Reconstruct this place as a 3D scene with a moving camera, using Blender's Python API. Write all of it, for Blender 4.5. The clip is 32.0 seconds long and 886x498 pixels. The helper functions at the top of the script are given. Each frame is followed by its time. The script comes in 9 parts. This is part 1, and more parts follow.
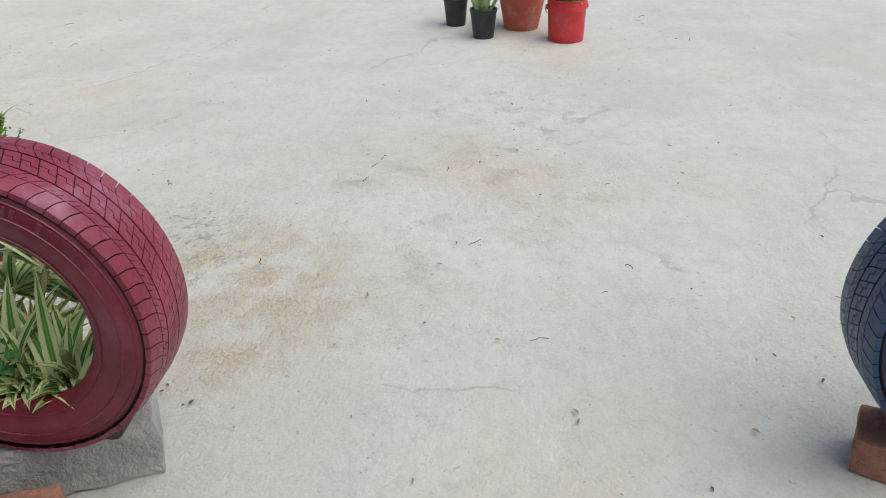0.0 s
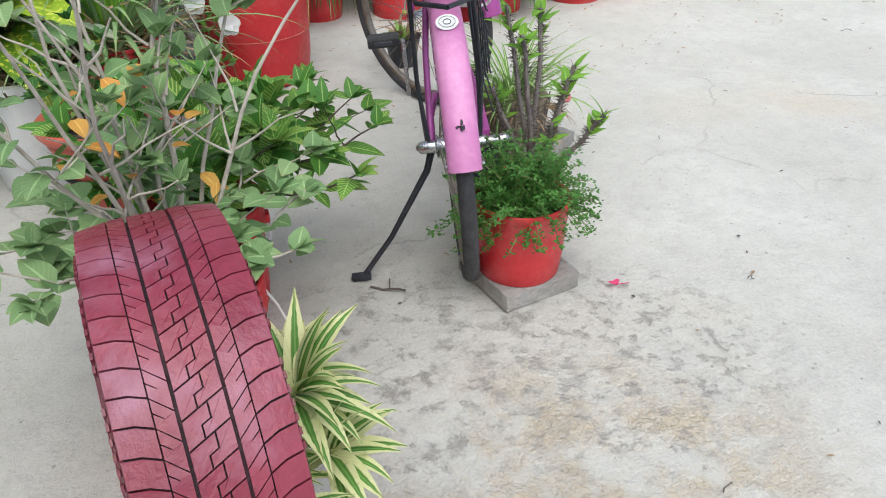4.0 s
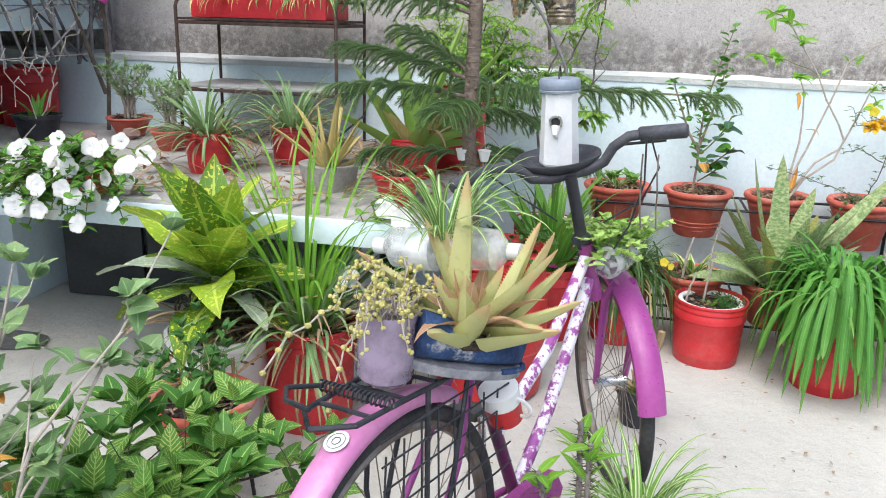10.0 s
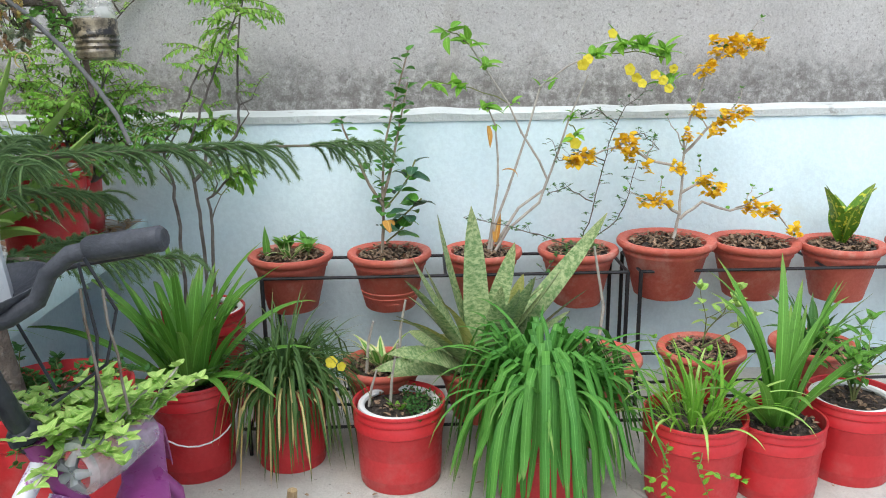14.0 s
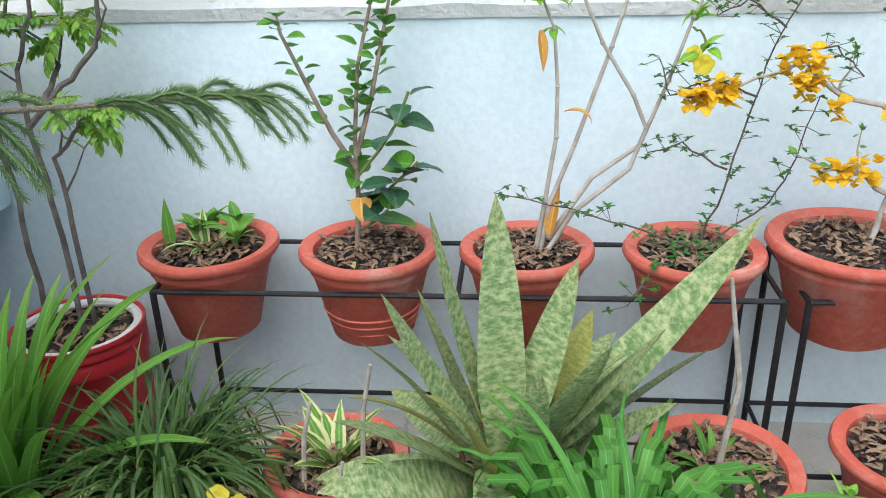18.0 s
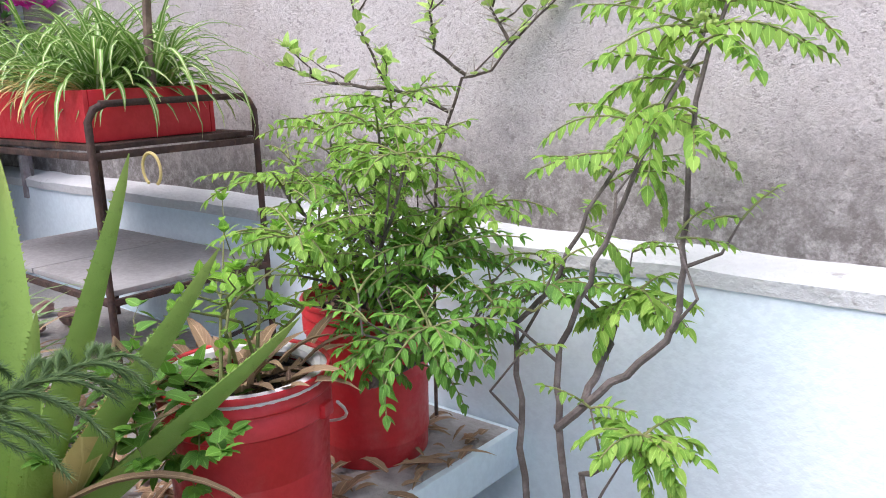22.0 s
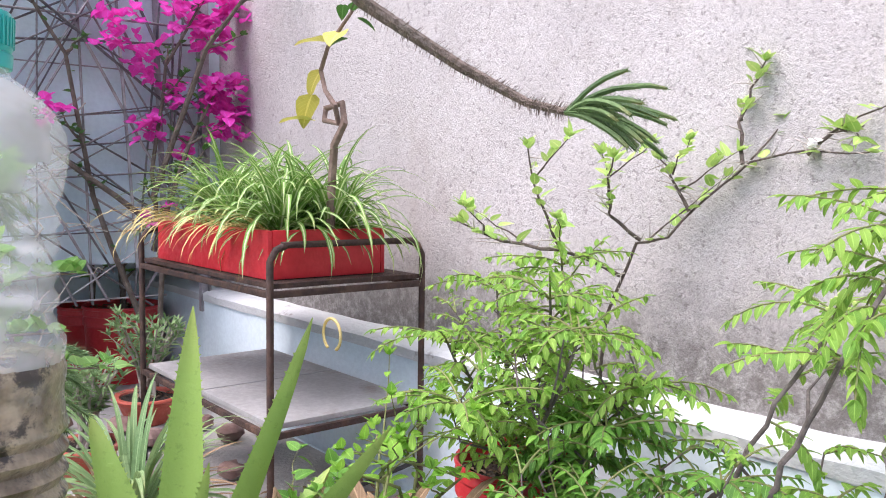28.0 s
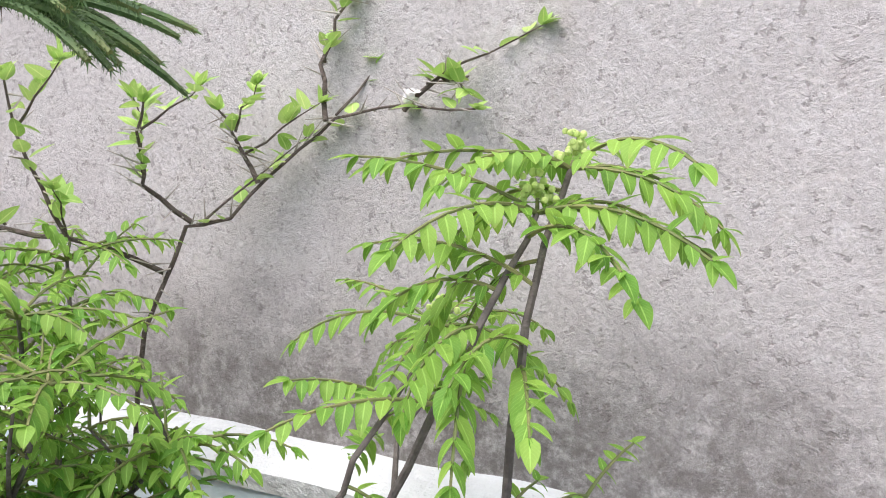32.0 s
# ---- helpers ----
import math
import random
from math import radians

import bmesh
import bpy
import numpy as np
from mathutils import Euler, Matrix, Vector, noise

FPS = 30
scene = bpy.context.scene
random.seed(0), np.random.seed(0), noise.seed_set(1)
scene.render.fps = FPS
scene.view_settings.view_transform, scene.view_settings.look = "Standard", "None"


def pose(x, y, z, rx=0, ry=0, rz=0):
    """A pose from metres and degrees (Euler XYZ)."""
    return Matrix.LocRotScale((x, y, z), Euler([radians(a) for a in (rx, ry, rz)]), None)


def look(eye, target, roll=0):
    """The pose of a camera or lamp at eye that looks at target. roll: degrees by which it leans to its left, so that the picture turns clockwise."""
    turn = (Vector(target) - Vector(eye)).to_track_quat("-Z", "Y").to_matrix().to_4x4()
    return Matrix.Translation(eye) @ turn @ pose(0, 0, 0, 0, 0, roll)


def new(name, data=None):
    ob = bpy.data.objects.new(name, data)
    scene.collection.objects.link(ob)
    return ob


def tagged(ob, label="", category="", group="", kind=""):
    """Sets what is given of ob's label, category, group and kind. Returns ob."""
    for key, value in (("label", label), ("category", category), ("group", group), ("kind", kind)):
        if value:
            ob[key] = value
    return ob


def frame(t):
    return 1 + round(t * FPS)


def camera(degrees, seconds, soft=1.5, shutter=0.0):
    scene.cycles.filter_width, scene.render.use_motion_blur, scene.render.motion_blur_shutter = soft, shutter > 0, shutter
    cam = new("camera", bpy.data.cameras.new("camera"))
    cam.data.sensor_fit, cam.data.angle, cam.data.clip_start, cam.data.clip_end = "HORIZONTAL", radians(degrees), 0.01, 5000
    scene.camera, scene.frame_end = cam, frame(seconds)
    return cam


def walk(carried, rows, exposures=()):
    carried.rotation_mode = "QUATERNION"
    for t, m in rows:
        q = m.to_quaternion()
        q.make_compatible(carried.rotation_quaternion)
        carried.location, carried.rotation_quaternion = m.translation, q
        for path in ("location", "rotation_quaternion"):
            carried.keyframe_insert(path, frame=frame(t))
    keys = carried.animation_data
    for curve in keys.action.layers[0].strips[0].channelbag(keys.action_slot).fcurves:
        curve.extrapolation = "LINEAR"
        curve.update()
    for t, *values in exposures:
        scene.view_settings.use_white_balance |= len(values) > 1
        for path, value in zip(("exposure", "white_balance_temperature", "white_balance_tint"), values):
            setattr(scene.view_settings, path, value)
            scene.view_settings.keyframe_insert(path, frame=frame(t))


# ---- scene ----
cam = camera(57.7, 32.0, 1.0)
PATH = [
    (0, (-1.097, -0.376, 1.201), (0.637, -0.211, 0.219), -1.6),
    (0.5, (-0.946, -0.423, 1.205), (0.780, -0.121, 0.241), -1.1),
    (1, (-0.799, -0.443, 1.195), (0.885, 0.016, 0.219), -0.7),
    (1.5, (-0.626, -0.416, 1.190), (0.981, 0.231, 0.190), -0.7),
    (2, (-0.512, -0.381, 1.197), (0.988, 0.476, 0.189), -0.6),
    (2.5, (-0.379, -0.393, 1.217), (0.972, 0.683, 0.207), 0.3),
    (3, (-0.241, -0.404, 1.214), (0.914, 0.861, 0.182), 0.3),
    (3.5, (-0.130, -0.369, 1.204), (0.820, 1.031, 0.138), -0.0),
    (4, (-0.008, -0.307, 1.194), (0.742, 1.193, 0.104), -0.3),
    (4.5, (0.087, -0.287, 1.195), (0.629, 1.291, 0.092), -0.8),
    (6.5, (0.707, -0.235, 1.257), (0.457, 1.482, 0.263), 3.0),
    (7, (0.775, -0.196, 1.305), (0.433, 1.512, 0.322), 3.0),
    (7.5, (0.939, -0.191, 1.328), (0.454, 1.538, 0.448), 2.2),
    (8, (1.074, -0.177, 1.348), (0.531, 1.560, 0.519), 2.6),
    (8.5, (1.125, -0.132, 1.361), (0.577, 1.623, 0.573), 2.9),
    (9, (1.146, -0.077, 1.383), (0.625, 1.720, 0.677), 3.3),
    (9.5, (1.158, -0.051, 1.394), (0.675, 1.785, 0.764), 2.6),
    (10, (1.169, -0.024, 1.403), (0.760, 1.851, 0.839), 1.6),
    (10.5, (1.189, 0.037, 1.407), (0.933, 1.953, 0.896), 1.6),
    (11, (1.200, 0.123, 1.400), (1.070, 2.054, 0.894), 1.3),
    (11.5, (1.262, 0.208, 1.394), (1.192, 2.139, 0.876), 0.9),
    (12, (1.385, 0.332, 1.401), (1.324, 2.263, 0.886), 1.2),
    (12.5, (1.477, 0.452, 1.400), (1.420, 2.385, 0.889), 1.2),
    (13, (1.530, 0.621, 1.398), (1.485, 2.555, 0.893), 1.0),
    (13.5, (1.592, 0.798, 1.411), (1.614, 2.736, 0.918), -0.1),
    (14, (1.700, 0.939, 1.403), (1.741, 2.875, 0.905), -0.8),
    (14.5, (1.654, 1.090, 1.385), (1.779, 3.022, 0.882), 0.9),
    (16.5, (1.954, 1.774, 1.400), (1.743, 3.654, 0.751), 0.0),
    (17, (1.971, 1.953, 1.386), (1.703, 3.821, 0.724), 0.8),
    (17.5, (1.927, 2.154, 1.364), (1.712, 4.007, 0.644), -0.7),
    (18, (1.892, 2.284, 1.347), (1.715, 4.110, 0.549), -1.6),
    (18.5, (1.904, 2.414, 1.333), (1.671, 4.206, 0.475), -1.8),
    (19, (1.922, 2.571, 1.365), (1.536, 4.343, 0.521), -2.4),
    (19.5, (1.908, 2.668, 1.392), (1.353, 4.412, 0.586), -3.0),
    (20, (1.841, 2.741, 1.408), (1.189, 4.474, 0.652), -2.6),
    (20.5, (1.716, 2.811, 1.435), (0.959, 4.540, 0.773), -1.9),
    (21, (1.599, 2.841, 1.458), (0.699, 4.533, 0.885), -1.9),
    (21.5, (1.534, 2.867, 1.472), (0.469, 4.484, 0.971), -2.2),
    (22, (1.489, 2.870, 1.484), (0.224, 4.355, 1.046), -2.1),
    (22.5, (1.441, 2.829, 1.499), (-0.032, 4.130, 1.128), -1.8),
    (23, (1.446, 2.771, 1.527), (-0.190, 3.879, 1.216), -1.0),
    (23.5, (1.467, 2.741, 1.557), (-0.275, 3.692, 1.310), -0.6),
    (24, (1.472, 2.715, 1.569), (-0.319, 3.583, 1.371), -0.1),
    (24.5, (1.466, 2.700, 1.580), (-0.352, 3.517, 1.412), -0.1),
    (26.5, (1.430, 2.743, 1.593), (-0.323, 3.698, 1.460), 0.7),
    (27, (1.419, 2.782, 1.578), (-0.237, 3.892, 1.423), 0.2),
    (27.5, (1.431, 2.828, 1.569), (-0.151, 4.041, 1.405), 0.4),
    (28, (1.434, 2.865, 1.565), (-0.107, 4.131, 1.418), 0.7),
    (28.5, (1.433, 2.909, 1.567), (-0.038, 4.257, 1.426), 0.5),
    (29, (1.399, 2.965, 1.572), (0.008, 4.394, 1.429), -0.1),
    (29.5, (1.364, 3.019, 1.576), (0.066, 4.535, 1.452), -0.2),
    (30, (1.361, 3.079, 1.570), (0.174, 4.685, 1.460), 0.6),
    (30.5, (1.349, 3.120, 1.574), (0.258, 4.791, 1.448), 1.8),
    (31, (1.313, 3.192, 1.569), (0.306, 4.914, 1.420), 2.6),
    (31.5, (1.277, 3.255, 1.563), (0.369, 5.028, 1.390), 2.3),
    (32, (1.259, 3.304, 1.550), (0.409, 5.105, 1.367), 2.2),
]
walk(cam, [(t, look(eye, target, roll)) for t, eye, target, roll in PATH], [(0, 0.24, 6500, 8), (3, 0.38, 6400, 8), (5, 0.78, 6250, 10), (8, 0.98, 6350, 14), (11, 0.82, 6250, 9), (13, 0.56, 6150, 6), (17, 0.62, 6150, 7), (19.5, 0.86, 6050, 14), (22, 1.15, 6250, 23), (23, 1.4, 6250, 25), (25, 1.22, 6200, 30), (27, 0.95, 6300, 23), (28, 1.38, 6300, 24), (29, 1.36, 6300, 24), (31, 1.02, 6400, 18), (32, 1.02, 6400, 18)])

# ---------------------------------------------------------------- daylight: a bright hazy sky
world = bpy.data.worlds.new("sky")
scene.world = world
world.use_nodes = True
sky = world.node_tree.nodes.new("ShaderNodeTexSky")
sky.sky_type, sky.sun_disc = "NISHITA", False
sky.sun_elevation, sky.sun_rotation = radians(60), radians(194)
sky.dust_density, sky.air_density, sky.ozone_density = 3.0, 1.0, 1.0
world.node_tree.links.new(sky.outputs[0], world.node_tree.nodes["Background"].inputs[0])
world.node_tree.nodes["Background"].inputs[1].default_value = 0.10
sun = new("sun", bpy.data.lights.new("sun", "SUN"))
sun.data.energy, sun.data.angle, sun.data.color = 2.3, radians(75), (1.0, 0.985, 0.96)
sun.matrix_basis = look((0, 0, 0), (0.12, 0.46, -0.87))

# ---------------------------------------------------------------- materials
def nodes_of(name):
    m = bpy.data.materials.new(name)
    m.use_nodes = True
    nt = m.node_tree
    return m, nt, nt.nodes["Principled BSDF"], nt.nodes["Material Output"]


def add(nt, kind, **ins):
    n = nt.nodes.new(kind)
    for k, v in ins.items():
        if k in n.inputs:
            n.inputs[k].default_value = v
    return n


def coords(nt):
    tc = nt.nodes.new("ShaderNodeTexCoord")
    oi = nt.nodes.new("ShaderNodeObjectInfo")
    mul = nt.nodes.new("ShaderNodeMath")
    mul.operation = "MULTIPLY"
    mul.inputs[1].default_value = 37.0
    nt.links.new(oi.outputs["Random"], mul.inputs[0])
    sh = nt.nodes.new("ShaderNodeVectorMath")
    sh.operation = "ADD"
    nt.links.new(tc.outputs["Object"], sh.inputs[0])
    nt.links.new(mul.outputs[0], sh.inputs[1])
    return sh.outputs[0]


def noise_at(nt, vec, scale, detail=4, rough=0.6, lo=0.35, hi=0.65, squash=None):
    if squash:
        mp = nt.nodes.new("ShaderNodeMapping")
        mp.inputs["Scale"].default_value = squash
        nt.links.new(vec, mp.inputs["Vector"])
        vec = mp.outputs[0]
    n = add(nt, "ShaderNodeTexNoise", Scale=scale, Detail=detail, Roughness=rough)
    nt.links.new(vec, n.inputs["Vector"])
    r = nt.nodes.new("ShaderNodeMapRange")
    r.interpolation_type = "SMOOTHSTEP"
    r.inputs[1].default_value, r.inputs[2].default_value = lo, hi
    nt.links.new(n.outputs[0], r.inputs[0])
    return r.outputs[0]


def mix(nt, fac, a, b):
    m = nt.nodes.new("ShaderNodeMix")
    m.data_type = "RGBA"
    for sock, v in ((m.inputs[0], fac), (m.inputs[6], a), (m.inputs[7], b)):
        if isinstance(v, (int, float)):
            sock.default_value = v
        elif isinstance(v, tuple):
            sock.default_value = (*v[:3], 1)
        else:
            nt.links.new(v, sock)
    return m.outputs[2]


def math_of(nt, op, a, b=0.5):
    m = nt.nodes.new("ShaderNodeMath")
    m.operation = op
    for n, v in enumerate((a, b)):
        if isinstance(v, (int, float)):
            m.inputs[n].default_value = v
        else:
            nt.links.new(v, m.inputs[n])
    return m.outputs[0]


def bumped(nt, bsdf, height, strength, dist):
    b = add(nt, "ShaderNodeBump", Strength=strength, Distance=dist)
    nt.links.new(height, b.inputs["Height"])
    nt.links.new(b.outputs[0], bsdf.inputs["Normal"])


def surface(name, c1, c2, scale=6, rough=0.6, bump=0.3, fine=90, metal=0.0, stain=None, stain_scale=2.5, stain_lo=0.55, stain_hi=0.75, dist=0.002, coat=0.0):
    """A plain surface: two tones at a broad scale, a fine grain, and an optional stain or wear colour."""
    m, nt, p, _ = nodes_of(name)
    v = coords(nt)
    col = mix(nt, noise_at(nt, v, scale), c1, c2)
    grain = noise_at(nt, v, fine, 3, 0.6, 0.3, 0.7)
    dark = tuple(x * 0.82 for x in c1)
    col = mix(nt, math_of(nt, "MULTIPLY", grain, 0.35), col, dark)
    if stain:
        col = mix(nt, noise_at(nt, v, stain_scale, 8, 0.7, stain_lo, stain_hi), col, stain)
    nt.links.new(col, p.inputs["Base Color"])
    r = nt.nodes.new("ShaderNodeMapRange")
    r.inputs[3].default_value, r.inputs[4].default_value = rough - 0.08, min(1, rough + 0.1)
    nt.links.new(grain, r.inputs[0])
    nt.links.new(r.outputs[0], p.inputs["Roughness"])
    p.inputs["Metallic"].default_value = metal
    p.inputs["Coat Weight"].default_value = coat
    if bump:
        bumped(nt, p, grain, bump, dist)
    return m


def foliage(name, dark, light, pattern="plain", third=(0.75, 0.78, 0.5), rough=0.45, glow=0.25, lo=0.30, hi=0.36, veins=1.0):
    """A leaf: u runs across the blade, v from its base to its tip."""
    m, nt, p, out = nodes_of(name)
    uv = nt.nodes.new("ShaderNodeTexCoord").outputs["UV"]
    sep = nt.nodes.new("ShaderNodeSeparateXYZ")
    nt.links.new(uv, sep.inputs[0])
    u, v = sep.outputs[0], sep.outputs[1]
    geo = nt.nodes.new("ShaderNodeNewGeometry")
    isl = geo.outputs["Random Per Island"]
    obj = coords(nt)
    col = mix(nt, isl, dark, light)
    col = mix(nt, math_of(nt, "MULTIPLY", noise_at(nt, obj, 30), 0.4), col, tuple(0.6 * a + 0.4 * b for a, b in zip(light, dark)))
    off = math_of(nt, "ABSOLUTE", math_of(nt, "SUBTRACT", u, 0.5))
    if pattern in ("margin", "stripe"):
        r = nt.nodes.new("ShaderNodeMapRange")
        r.inputs[1].default_value, r.inputs[2].default_value = lo, hi
        nt.links.new(off, r.inputs[0])
        fac = r.outputs[0]
        if pattern == "stripe":
            fac = math_of(nt, "SUBTRACT", 1.0, fac)
        col = mix(nt, fac, col, third)
    elif pattern in ("vein", "spots", "band"):
        if pattern == "vein":
            w = math_of(nt, "ADD", math_of(nt, "MULTIPLY", v, 9.0), math_of(nt, "MULTIPLY", off, -4.0))
            s = math_of(nt, "ABSOLUTE", math_of(nt, "SUBTRACT", math_of(nt, "FRACT", w), 0.5))
            line = math_of(nt, "LESS_THAN", s, math_of(nt, "MULTIPLY", math_of(nt, "ADD", isl, -0.45), 0.30))
            mid = math_of(nt, "LESS_THAN", off, 0.035)
            fac = math_of(nt, "MAXIMUM", line, mid)
        elif pattern == "spots":
            a = noise_at(nt, obj, 70, 2, 0.5, 0.58, 0.62)
            mid = math_of(nt, "LESS_THAN", off, 0.04)
            fac = math_of(nt, "MAXIMUM", a, mid)
        else:
            mp = nt.nodes.new("ShaderNodeMapping")
            mp.inputs["Scale"].default_value = (4.0, 46, 1)
            nt.links.new(uv, mp.inputs["Vector"])
            sh = nt.nodes.new("ShaderNodeVectorMath")
            sh.operation = "ADD"
            nt.links.new(mp.outputs[0], sh.inputs[0])
            oi = nt.nodes.new("ShaderNodeObjectInfo")
            nt.links.new(math_of(nt, "MULTIPLY", oi.outputs["Random"], 60.0), sh.inputs[1])
            n = add(nt, "ShaderNodeTexNoise", Scale=1.0, Detail=5, Roughness=0.7)
            nt.links.new(sh.outputs[0], n.inputs["Vector"])
            r = nt.nodes.new("ShaderNodeMapRange")
            r.inputs[1].default_value, r.inputs[2].default_value = 0.40, 0.62
            nt.links.new(n.outputs[0], r.inputs[0])
            fac = r.outputs[0]
        col = mix(nt, fac, col, third)
    # a paler midrib, faint side veins, and tips that dry out on some leaves
    pale = tuple(min(0.9, 1.5 * a + 0.06) for a in light)
    rib = math_of(nt, "MULTIPLY", math_of(nt, "LESS_THAN", off, 0.045), 0.55 * veins)
    slant = math_of(nt, "FRACT", math_of(nt, "ADD", math_of(nt, "MULTIPLY", v, 8.0), math_of(nt, "MULTIPLY", off, -5.0)))
    side = math_of(nt, "MULTIPLY", math_of(nt, "LESS_THAN", slant, 0.13), 0.22 * veins)
    col = mix(nt, math_of(nt, "MAXIMUM", rib, side), col, pale)
    tip = nt.nodes.new("ShaderNodeMapRange")
    tip.inputs[1].default_value, tip.inputs[2].default_value = 0.80, 1.02
    nt.links.new(v, tip.inputs[0])
    col = mix(nt, math_of(nt, "MULTIPLY", math_of(nt, "MULTIPLY", tip.outputs[0], isl), 0.5), col, (0.42, 0.30, 0.12))
    blot = noise_at(nt, obj, 55, 6, 0.7, 0.56, 0.68)
    col = mix(nt, math_of(nt, "MULTIPLY", blot, 0.35), col, tuple(0.55 * a for a in dark))
    nt.links.new(col, p.inputs["Base Color"])
    p.inputs["Roughness"].default_value = rough
    p.inputs["Specular IOR Level"].default_value = 0.3
    vein = math_of(nt, "SUBTRACT", noise_at(nt, obj, 90, 5, 0.7), math_of(nt, "ADD", rib, math_of(nt, "MULTIPLY", side, 2.0)))
    bumped(nt, p, vein, 0.35, 0.0015)
    tr = nt.nodes.new("ShaderNodeBsdfTranslucent")
    nt.links.new(mix(nt, 0.5, col, light), tr.inputs[0])
    ms = nt.nodes.new("ShaderNodeMixShader")
    ms.inputs[0].default_value = glow
    nt.links.new(p.outputs[0], ms.inputs[1])
    nt.links.new(tr.outputs[0], ms.inputs[2])
    nt.links.new(ms.outputs[0], out.inputs[0])
    return m


def clear_plastic(name, tint, cloud=0.3, rough=0.12):
    """Thin cloudy plastic that lets light and view through."""
    m, nt, p, out = nodes_of(name)
    v = coords(nt)
    p.inputs["Base Color"].default_value = (*tint, 1)
    p.inputs["Roughness"].default_value = rough
    tp = nt.nodes.new("ShaderNodeBsdfTransparent")
    fac = nt.nodes.new("ShaderNodeMapRange")
    fac.inputs[3].default_value, fac.inputs[4].default_value = max(0, cloud - 0.15), min(1, cloud + 0.2)
    nt.links.new(noise_at(nt, v, 14), fac.inputs[0])
    ms = nt.nodes.new("ShaderNodeMixShader")
    nt.links.new(fac.outputs[0], ms.inputs[0])
    nt.links.new(tp.outputs[0], ms.inputs[1])
    nt.links.new(p.outputs[0], ms.inputs[2])
    nt.links.new(ms.outputs[0], out.inputs[0])
    return m


# ---------------------------------------------------------------- mesh building
UP = Vector((0, 0, 1))


class Mesh:
    """Vertices, faces and a uv pair for each vertex, gathered piece by piece."""

    def __init__(self):
        self.v, self.f, self.uv = [], [], []

    def put(self, verts, faces, uvs=None):
        k = len(self.v)
        self.v += [tuple(p) for p in verts]
        self.f += [tuple(k + i for i in q) for q in faces]
        self.uv += uvs if uvs else [(0.5, 0.5)] * len(verts)
        return self

    def tube(self, pts, radii, n=8, flat=1.0, cap=True):
        pts = [Vector(p) for p in pts]
        if isinstance(radii, (int, float)):
            radii = [radii] * len(pts)
        t0 = (pts[1] - pts[0]).normalized()
        side = t0.cross(UP)
        side = Vector((1, 0, 0)) if side.length < 1e-3 else side.normalized()
        verts, faces, uvs = [], [], []
        for i, p in enumerate(pts):
            t = (pts[min(i + 1, len(pts) - 1)] - pts[max(i - 1, 0)]).normalized()
            side = (side - t * side.dot(t))
            side = side.normalized() if side.length > 1e-6 else t.orthogonal().normalized()
            up = side.cross(t)
            for k in range(n):
                a = 2 * math.pi * k / n
                verts.append(p + side * (math.cos(a) * radii[i]) + up * (math.sin(a) * radii[i] * flat))
                uvs.append((k / n, i / (len(pts) - 1)))
        for i in range(len(pts) - 1):
            for k in range(n):
                a, b = i * n + k, i * n + (k + 1) % n
                faces.append((a, b, b + n, a + n))
        if cap:
            faces.append(tuple(range(n - 1, -1, -1)))
            faces.append(tuple((len(pts) - 1) * n + k for k in range(n)))
        return self.put(verts, faces, uvs)

    def ring(self, c, radius, r, axis="z", n=40, k=8, start=0.0, sweep=360.0, flat=1.0):
        """A round bar bent to an arc; axis is the arc's axis."""
        whole = abs(sweep - 360) < 1e-6
        pts = []
        for i in range(n + (0 if whole else 1)):
            a = radians(start + sweep * i / n)
            x, y = math.cos(a) * radius, math.sin(a) * radius
            pts.append(Vector(c) + {"z": Vector((x, y, 0)), "x": Vector((0, x, y)), "y": Vector((x, 0, y))}[axis])
        if whole:
            ax = {"z": Vector((0, 0, 1)), "x": Vector((1, 0, 0)), "y": Vector((0, 1, 0))}[axis]
            verts, faces = [], []
            for p in pts:
                out = (p - Vector(c)).normalized()
                for j in range(k):
                    b = 2 * math.pi * j / k
                    verts.append(p + out * math.cos(b) * r + ax * math.sin(b) * r * flat)
            for i in range(n):
                for j in range(k):
                    i2, j2 = (i + 1) % n, (j + 1) % k
                    faces.append((i * k + j, i2 * k + j, i2 * k + j2, i * k + j2))
            return self.put(verts, faces)
        return self.tube(pts, r, k)

    def lathe(self, prof, n=36, c=(0, 0, 0), wob=0.0, sx=1.0):
        verts, faces, uvs = [], [], []
        for i, (r, z) in enumerate(prof):
            for k in range(n):
                a = 2 * math.pi * k / n
                w = 1 + wob * noise.noise(Vector((math.cos(a) * 1.5, math.sin(a) * 1.5, z * 6 + c[0] * 3)))
                verts.append((c[0] + math.cos(a) * r * w * sx, c[1] + math.sin(a) * r * w, c[2] + z + wob * 0.06 * noise.noise(Vector((math.cos(a), math.sin(a), 3.0)))))
                uvs.append((k / n, i / (len(prof) - 1)))
        for i in range(len(prof) - 1):
            for k in range(n):
                a, b = i * n + k, i * n + (k + 1) % n
                faces.append((a, b, b + n, a + n))
        if prof[0][0] > 1e-4:
            faces.append(tuple(range(n - 1, -1, -1)))
        if prof[-1][0] > 1e-4:
            faces.append(tuple((len(prof) - 1) * n + k for k in range(n)))
        return self.put(verts, faces, uvs)

